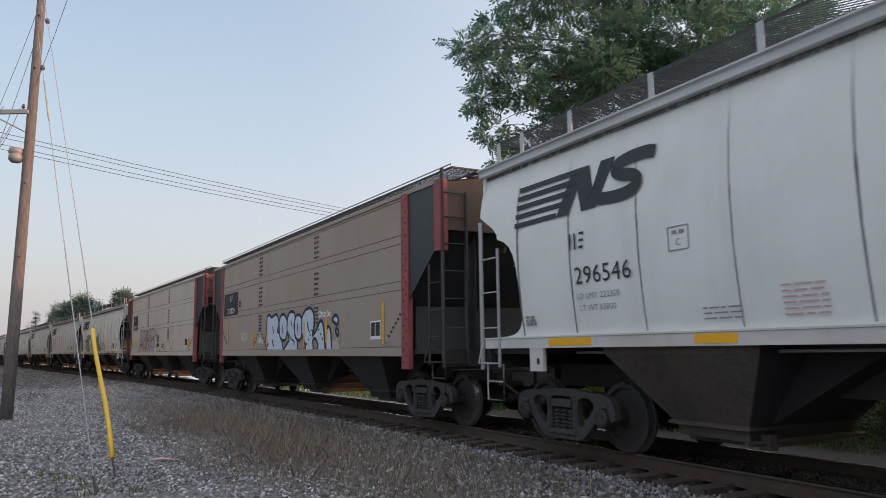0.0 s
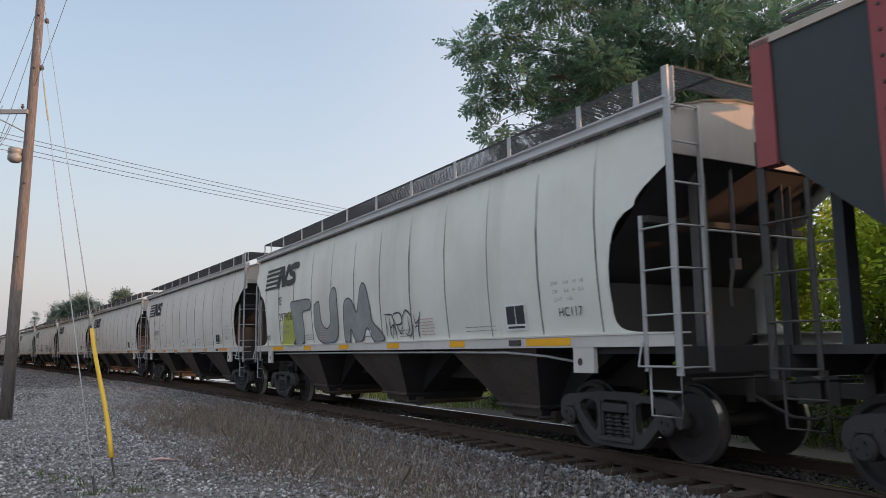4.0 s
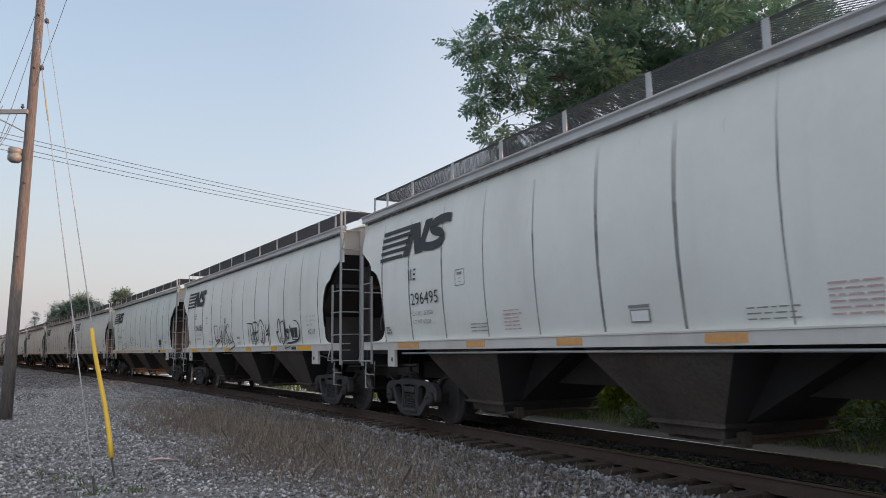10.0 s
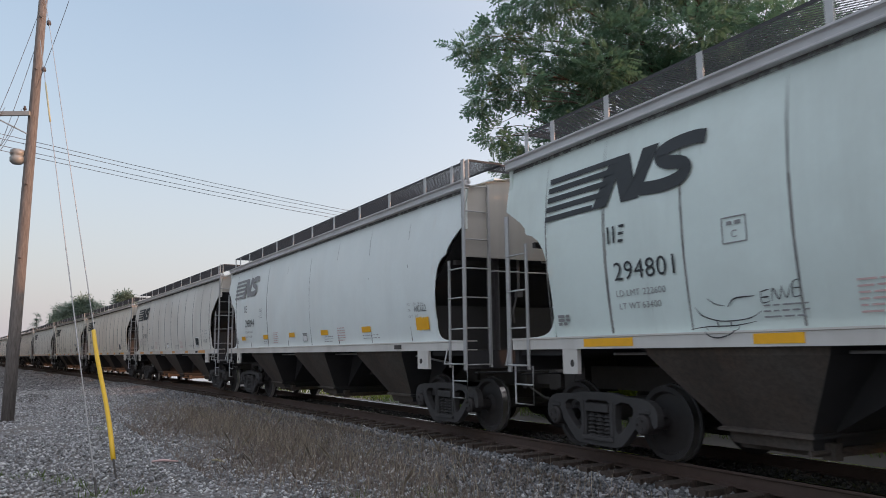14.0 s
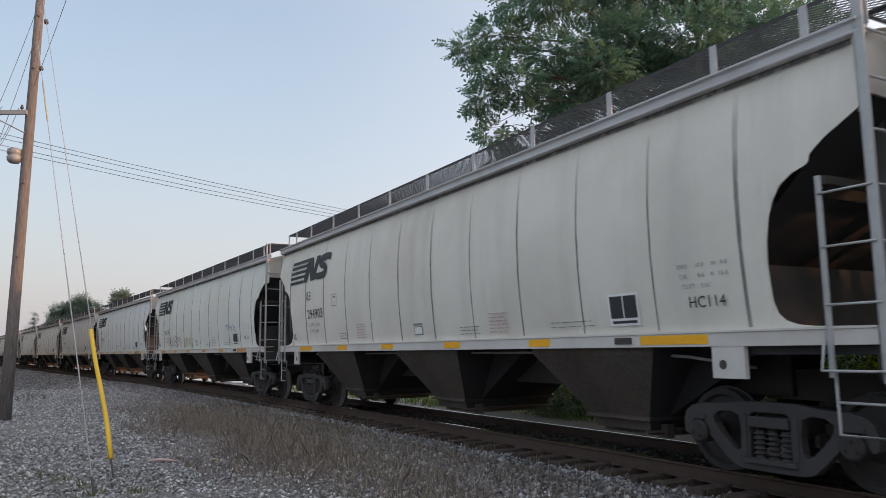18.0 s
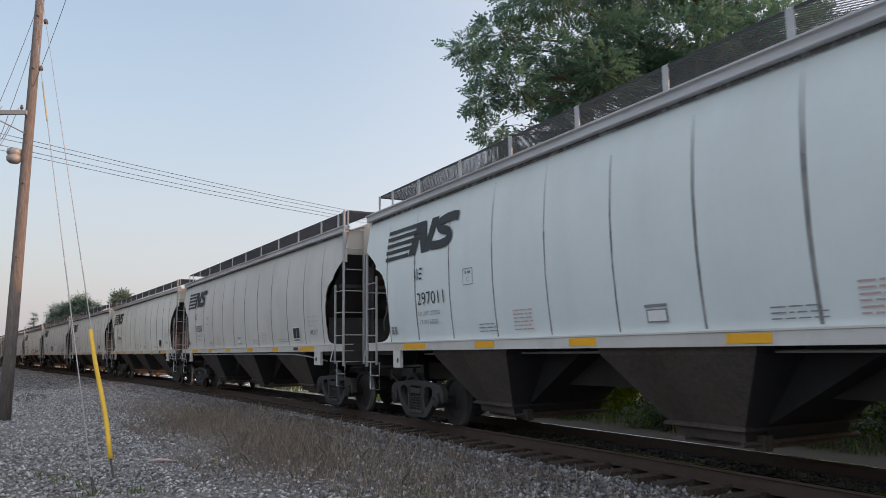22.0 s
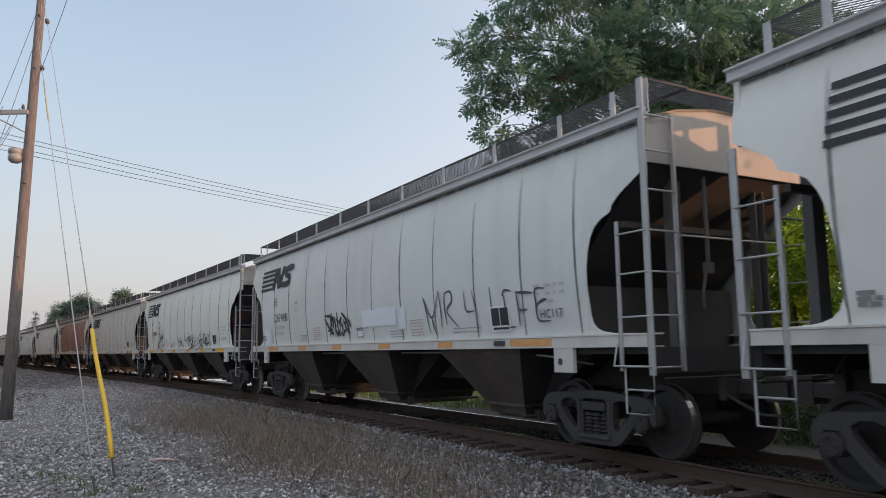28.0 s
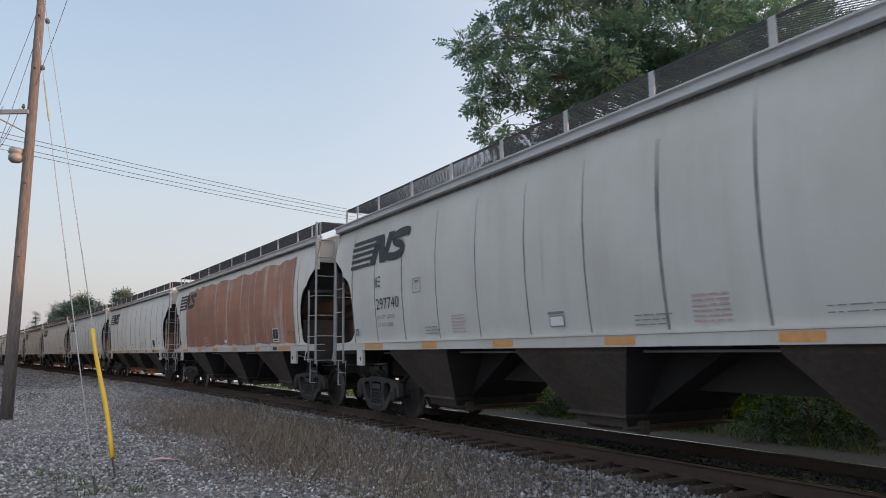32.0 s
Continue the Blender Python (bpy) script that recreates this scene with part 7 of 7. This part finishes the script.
CARS = {
    0: dict(paint="cool", number="296546", label="clean pale grey " + G),
    3: dict(slack=0.10, paint="cream", number="297906", label="pale grey " + G + " and lime and slate spray-paint letters", paint_work=(("shapes", SPRAYG, SPRAYG, 0.04, LIME, ()), ("shapes", SPRAYS, SPRAYD, 0.035, SLATE, ()), ("script", 0.80, 2.35, 1.58, 2.12, 0.038, SPRAYB, ROWS))),
    4: dict(slack=0.05, paint="pale", number="297873", label="pale grey " + G),
    5: dict(paint="silver", number="296624", label="cool grey " + G),
    6: dict(paint="light", number="296495", label="pale grey " + G),
    7: dict(slack=0.06, ribs=-0.11, paint="chalk", number="296106", label="grey " + G + " scrawled with black graffiti",
            paint_work=(("script", -3.38, -0.51, 1.44, 2.51, 0.055, SPRAYB, HOOKS), ("script", 1.03, 3.26, 1.56, 2.31, 0.065, SPRAYB, ROWS), ("script", 3.89, 5.74, 1.47, 2.27, 0.075, SPRAYB, CURLS))),
    8: dict(ribs=-0.06, paint="green", number="294801", mark="HC114", label="greenish grey " + G + " and thin scrawls",
            paint_work=(("script", -4.89, -3.47, 1.48, 2.0, 0.016, SPRAYB, FACE), ("script", -2.17, -0.9, 1.72, 2.46, 0.022, SPRAYB, OVALS), ("script", 4.55, 5.55, 2.04, 2.30, 0.035, SPRAYL, TANGLE), ("script", 4.95, 5.9, 2.02, 2.16, 0.025, SPRAYL, CURLS))),
    9: dict(fit=0.9236, paint="white", number="298044", mark="HC122", label="clean bluish white " + G, faded=True, paint_work=(("patch", 6.65, 7.13, 1.76, 2.0, YELLOW),)),
    10: dict(paint="dusty", number="297183", label="warm grey " + G + " and a faint scrawl", paint_work=(("tag", -7.0, -6.2, 1.75, 2.2, 0.02, 2, FADE),)),
    11: dict(ribs=-0.09, paint="warm", number="294903", mark="HC114", label="warm grey weathered " + G),
    12: dict(ribs=-0.09, paint="yellowish", number="295116", mark="HC114", label="yellowed grey " + G + " and black scrawls",
             paint_work=(("script", -5.2, -4.0, 1.66, 2.1, 0.035, SPRAYB, CURLS), ("script", -3.87, -2.82, 1.71, 2.17, 0.035, SPRAYB, MARKS), ("patch", -2.1, -0.5, 1.60, 2.02, THINLIME), ("script", 4.25, 5.45, 2.08, 2.32, 0.07, SPRAYM, TANGLE))),
    13: dict(paint="white", number="297011", label="bright pale grey " + G),
    14: dict(paint="dull", number="297507", label="pale grey " + G),
    15: dict(ribs=-0.09, paint="cream", number="294844", mark="HC114", label="warm grey " + G),
    16: dict(paint="cool", number="296755", label="pale grey " + G),
    17: dict(paint="stone", number="297498", label="grey " + G + ", white paint patches and large scrawls",
             paint_work=(("patch", 0.12, 1.68, 1.86, 2.24, SPRAYW), ("patch", 1.82, 2.18, 1.78, 2.20, SPRAYW), ("patch", -7.05, -6.45, 1.60, 2.05, SPRAYW), ("script", -2.11, -0.5, 1.66, 2.27, 0.075, SPRAYB, TANGLE), ("script", 2.91, 6.58, 1.65, 2.39, 0.045, SPRAYD, LIFE))),
    18: dict(slack=-0.12, paint="bright", number="294969", mark="HC114", label="pale grey " + G + " with a row of black tags",
             paint_work=(("script", -5.14, -3.40, 1.52, 2.85, 0.06, SPRAYB, NINES), ("script", -2.25, 0.41, 1.57, 2.06, 0.038, SPRAYB, SMALL), ("script", 0.62, 2.39, 1.52, 2.2, 0.06, SPRAYB, SWASH), ("script", 2.83, 3.68, 1.49, 2.13, 0.07, SPRAYB, BLADES), ("script", 3.7, 4.6, 1.62, 2.1, 0.06, SPRAYB, CURLS))),
    19: dict(paint="dull", number="297740", label="cool grey " + G),
    20: dict(paint="pale", label="pale grey " + G + " half covered in rust-red paint", paint_work=(("patch", -6.0, 6.9, 1.60, 3.9, SPRAYR),)),
    21: dict(paint="cool", label="cool grey " + G), 22: dict(paint="white", label="pale " + G), 23: dict(paint="pale", label="pale grey " + G),
    24: dict(paint="beige", label="beige grey " + G), 25: dict(paint="beige", label="beige grey " + G), 26: dict(paint="warm", label="warm grey " + G),
    27: dict(paint="cool", label="cool grey " + G), 28: dict(paint="warm", label="warm grey " + G),
}
FADED_FILM = (4, 6, 10, 12, 16, 17, 19, 20, 21, 22, 23)
flat_hopper(1, dict(paint="brown", number="270829", wide=1.0, navy=(-6.80, -4.98), label="brown flat-sided hopper car with blue graffiti",
                    reflectors=((-6.2, 1.49, 2.45, 0.07), (-3.23, 1.50, 2.0, 0.08), (-1.75, 1.5, 2.0, 0.08), (1.39, 1.52, 2.1, 0.09), (2.94, 1.53, 2.15, 0.10), (6.05, 1.5, 2.35, 0.09)),
                    paint_work=(("shapes", SPRAYL, NAVY, 0.085, PIECE_BLUE, BLUE_MARKS), ("script", -4.6, -3.75, 1.68, 1.98, 0.02, SPRAYW, ROWS), ("script", -2.73, -2.12, 1.6, 1.86, 0.025, SPRAYW, HOOKS),
                                ("script", 2.35, 3.29, 2.16, 2.34, 0.028, SPRAYW, TANGLE), ("patch", 3.34, 3.75, 1.38, 1.62, PAINT["tan"]), ("patch", 3.62, 3.85, 1.55, 1.74, PAINT["tan"]), ("panel", -4.88, -4.63, 2.81, 3.04, UNDER, FADE, 1))))
flat_hopper(2, dict(paint="tan", number="270637", wide=0.25, navy=(-6.46, -5.22), label="tan-grey flat-sided hopper car with salmon graffiti",
                    reflectors=((-6.66, 1.87, 2.07, 0.47), (-3.2, 1.52, 2.0, 0.10), (-0.45, 1.5, 2.05, 0.13), (3.08, 1.5, 1.98, 0.12), (6.02, 1.48, 1.98, 0.24)),
                    paint_work=(("shapes", SPRAYO, SPRAYD, 0.052, PIECE_SALMON, SALMON_MARKS), ("tag", -0.5, 0.0, 2.2, 2.5, 0.02, 2, SPRAYB), ("tag", -5.9, -5.1, 1.65, 2.1, 0.015, 4, FADE), ("patch", -0.27, 0.47, 1.67, 1.83, NAVY), ("panel", -0.24, 0.40, 1.89, 2.22, NAVY, OLIVE, 3), ("panel", 0.98, 1.39, 1.58, 1.80, UNDER, OLIVE, 2), ("panel", -4.90, -4.66, 2.78, 3.05, PAINT["tan"], BLACK, 1), ("patch", 2.24, 2.47, 1.575, 1.625, SPRAYL), ("script", -0.61, 0.75, 1.43, 1.56, 0.026, SPRAYD, SMALL), ("halo", -0.56, -0.20, 1.40, 2.12, SPRAYW), ("tag", 2.9, 3.3, 2.2, 2.5, 0.015, 2, FADE))))
for index, spec in CARS.items():
    spec["film"] = FADED if index in FADED_FILM else YELLOW
    n = spec.get("number")
    if n:
        a, b = LOAD.get(n, ("222500", "63500"))
        spec["weights"] = ("LD LMT " + a, "LT WT " + b)
    grain_hopper(index, spec)


# ---- loose stones, weeds, ties ----
def stone_field(name, label, mat, count, lat_lo, lat_hi, s_lo, s_hi, size, seed, dense=1.0, level=ground_z):
    rng = np.random.default_rng(seed)
    ico = np.array([(0, 0, 1), (0.9, 0, 0.2), (0.25, 0.85, 0.15), (-0.75, 0.5, 0.25), (-0.7, -0.55, 0.1), (0.3, -0.85, 0.2), (0, 0, -0.8)])
    tri = np.array([(0, 1, 2), (0, 2, 3), (0, 3, 4), (0, 4, 5), (0, 5, 1), (6, 2, 1), (6, 3, 2), (6, 4, 3), (6, 5, 4), (6, 1, 5)])
    lat = lat_lo + (lat_hi - lat_lo) * rng.random(count)
    s = s_lo + (s_hi - s_lo) * rng.random(count) ** dense
    if size < 0.03:
        lat = lat_lo + np.abs(lat - lat_lo + rng.normal(size=count) * 1.2 * ((lat - lat_lo) / (lat_hi - lat_lo)) ** 2)
        s = s + rng.normal(size=count) * 1.5
    x, y, _ = track_at(s, lat)
    r = size * (0.45 + 1.1 * rng.random(count) ** 2.2)
    z = level(lat) + r * 0.25 + 0.012
    a = rng.random(count) * 6.28
    jit = 1 + 0.35 * rng.normal(size=(count, 7, 1)).clip(-1.2, 1.2)
    v = ico[None] * jit * r[:, None, None] * np.array([1.15, 0.9, 0.7])
    tilt = rng.normal(size=(count, 2)) * 0.5
    c, sn = np.cos(a)[:, None], np.sin(a)[:, None]
    vx, vy, vz = v[..., 0] * c - v[..., 1] * sn, v[..., 0] * sn + v[..., 1] * c, v[..., 2] + v[..., 0] * tilt[:, :1] * 0.6
    pts = np.stack([vx + x[:, None], vy + y[:, None], vz + z[:, None]], -1).reshape(-1, 3)
    loops = (tri[None] + 7 * np.arange(count)[:, None, None]).ravel()
    me = quick_mesh(name, pts, loops, [3] * (10 * count), mat)
    return tagged(new(name, me), label, "gravel", kind="stuff")


stone_field("gravel", "loose grey crushed limestone gravel", STONE, 78000, 2.3, 10.5, -34, 13, 0.027, 1, 0.75)
stone_field("gravel", "coarser blue-grey gravel further along the track", BALLAST, 26000, 2.0, 19.0, -85, -30, 0.05, 11, 0.7)
stone_field("ballast", "blue-grey crushed stone ballast between and beside the ties", BALLAST, 36000, 0.86, 2.8, -34, 14, 0.031, 2, 0.75)
# the next two fields carry the train's and thicket's shade in their tone
stone_field("ballast", "dark stone ballast between the rails, shade in its colour", BEDDARK, 9000, -0.66, 0.66, -24, 18, 0.03, 3, 0.8, bed_z)
stone_field("ballast", "dark stone ballast on the far shoulder, shade in its colour", SHADEBALLAST, 14000, -3.4, -0.86, -26, 18, 0.036, 4, 0.8, bed_z)


def blades(name, label, mat, count, centre_fn, h, w, seed):
    rng = np.random.default_rng(seed)
    lat, s = centre_fn(rng, count)
    x, y, _ = track_at(s, lat)
    z = ground_z(lat)
    hh = h * (0.35 + rng.random(count))
    a, b = rng.random(count) * 6.28, rng.normal(size=(count, 2)) * 0.35
    dx, dy = np.cos(a) * w, np.sin(a) * w
    base = np.stack([x, y, z - 0.02], 1)
    tipo = np.stack([b[:, 0] * hh, b[:, 1] * hh, hh], 1)
    side = np.stack([dx, dy, 0 * dx], 1)
    mids = base + tipo * np.array([0.4, 0.4, 0.55])
    v = np.stack([base - side, base + side, mids + side * 0.7, base + tipo, mids - side * 0.7], 1).reshape(-1, 3)
    loops = np.arange(5 * count)
    return tagged(new(name, quick_mesh(name, v, loops, [5] * count, mat)), label, "grass", kind="stuff")


def dry_patch(rng, n):
    s = rng.normal(-1.8, 6.0, n)
    lat = 3.35 + rng.normal(size=n) * 0.95 + 0.35 * np.sin(s * 0.9)
    return np.clip(lat, 1.9, 5.5), np.clip(s, -24, 11)


def weedy(rng, n):
    s = rng.normal(-1.0, 6.0, n)
    return np.clip(3.2 + rng.normal(size=n) * 0.9, 1.9, 6), np.clip(s, -22, 11)


def stray(rng, n):
    return 1.8 + 6.5 * rng.random(n) ** 1.3, -20 + 31 * rng.random(n)


def green_tufts(rng, n):
    k = rng.integers(0, 12, n)
    cs = np.array([7.02, 7.4, 6.5, 4.3, 3.5, 7.7, 7.1, 6.2, 8.6, 9.0, 8.3, 8.9])
    ss = np.array([3.5, 1.9, 3.6, 5.3, 5.8, 1.2, 2.6, -6.0, -0.4, -1.4, 0.9, 0.2])
    return cs[k] + rng.normal(size=n) * 0.12, ss[k] + rng.normal(size=n) * 0.14


def far_side(rng, n):
    return -4.8 - 7 * rng.random(n) ** 1.2, -30 + 52 * rng.random(n)


blades("dry_grass", "dead brown-grey weeds beside the ballast", DRYGRASS, 50000, dry_patch, 0.13, 0.0045, 5)
blades("dry_grass", "taller pale dead stalks among the weeds", STRAW, 5000, weedy, 0.30, 0.0035, 9)
blades("dry_grass", "scattered dead stalks in the gravel", DRYGRASS, 5000, stray, 0.10, 0.004, 6)
blades("green_grass", "small green weed tufts in the gravel", GREENGRASS, 420, green_tufts, 0.13, 0.007, 7)
blades("green_grass", "green grass beyond the track", GREENGRASS, 16000, far_side, 0.32, 0.012, 8)

tie_me = Geo().box(-0.115, 0.115, -1.30, 1.30, -0.36, -0.175).mesh("tie", TIE)
plate_me = Geo().box(-0.10, 0.10, -0.17, 0.17, -0.176, -0.160).mesh("tie_plate", RAILRUST)
rng = random.Random(3)
rest = Geo()
for i in range(-900, 720):
    s = i * 0.5
    x, y, h = (float(q) for q in track_at(s))
    m = pose(x, y, rng.uniform(-0.012, 0.008), 0, 0, math.degrees(h) + rng.uniform(-1.2, 1.2))
    if -46 < i < 34:
        t = part("tie", tie_me, track, m)
        for q in (-0.7525, 0.7525):
            part("tie_plate", plate_me, t, pose(0, q, 0))
    else:
        c = Geo().box(-0.115, 0.115, -1.30, 1.30, -0.36, -0.175)
        rest.add([m @ Vector(p) for p in c.v], c.f)
tagged(part("tie_rows", rest.mesh("tie_rows", TIE), track), kind="stuff")

# litter in the gravel
def twig(x, y, length, turn, mat, name, label):
    lat, _ = lateral(x, y)
    z = float(ground_z(lat[0])) + 0.05
    g = Geo().tube([(-length / 2, 0, 0), (-length * 0.1, 0.02, 0.015), (length / 2, 0, -0.01)], [0.018, 0.022, 0.012], 7)
    top(name, label, "debris", pose(x, y, z, 0, 0, turn), me=g.mesh(name, mat, smooth=True))


twig(-4.62, 12.6, 0.42, 8, REDTXT, "broken_stick", "reddish broken stick lying in the gravel")
twig(-3.72, 12.5, 0.30, -35, SEEDHEAD, "grass_seed_head", "pale drooping grass seed head in the gravel")


# ---- what moves ----


def progress(t):
    """How far the leading corner of the thirteenth car has come along the line."""
    u = (t - 16.0) / 16.0
    return -29.0656 + 169.373 * u + 1.7 * u * u + 0.616 * u ** 3


def car_pose(s_mid, spread):
    x0, y0, _ = track_at(s_mid - spread)
    x1, y1, _ = track_at(s_mid + spread)
    return pose((x0 + x1) / 2, (y0 + y1) / 2, 0, 0, 0, math.degrees(math.atan2(y1 - y0, x1 - x0)))


def motions():
    times = [0.5 * i for i in range(65)]
    for car, index, sets, k, slack in TRAIN:
        def middle(t):
            lead = progress(t) - PITCH * (index - 12) - (1.293 if index < 10 else 0.0)
            return lead - HALF * k + slack
        walk(car, [(t, car_pose(middle(t), BOGIE * k)) for t in times])
        for w, at, axle in sets:
            rows, base = [], pose(axle, 0, WHEEL_R)
            for f in range(0, 961):
                t = f / FPS
                s = middle(t) + at + axle
                if f in (0, 960) or -30 < s < 14:
                    turn = max(-30.0, min(14.0, s)) / WHEEL_R
                    rows.append((t, base @ Matrix.Rotation(turn, 4, "Y")))
            walk(w, rows)


motions()
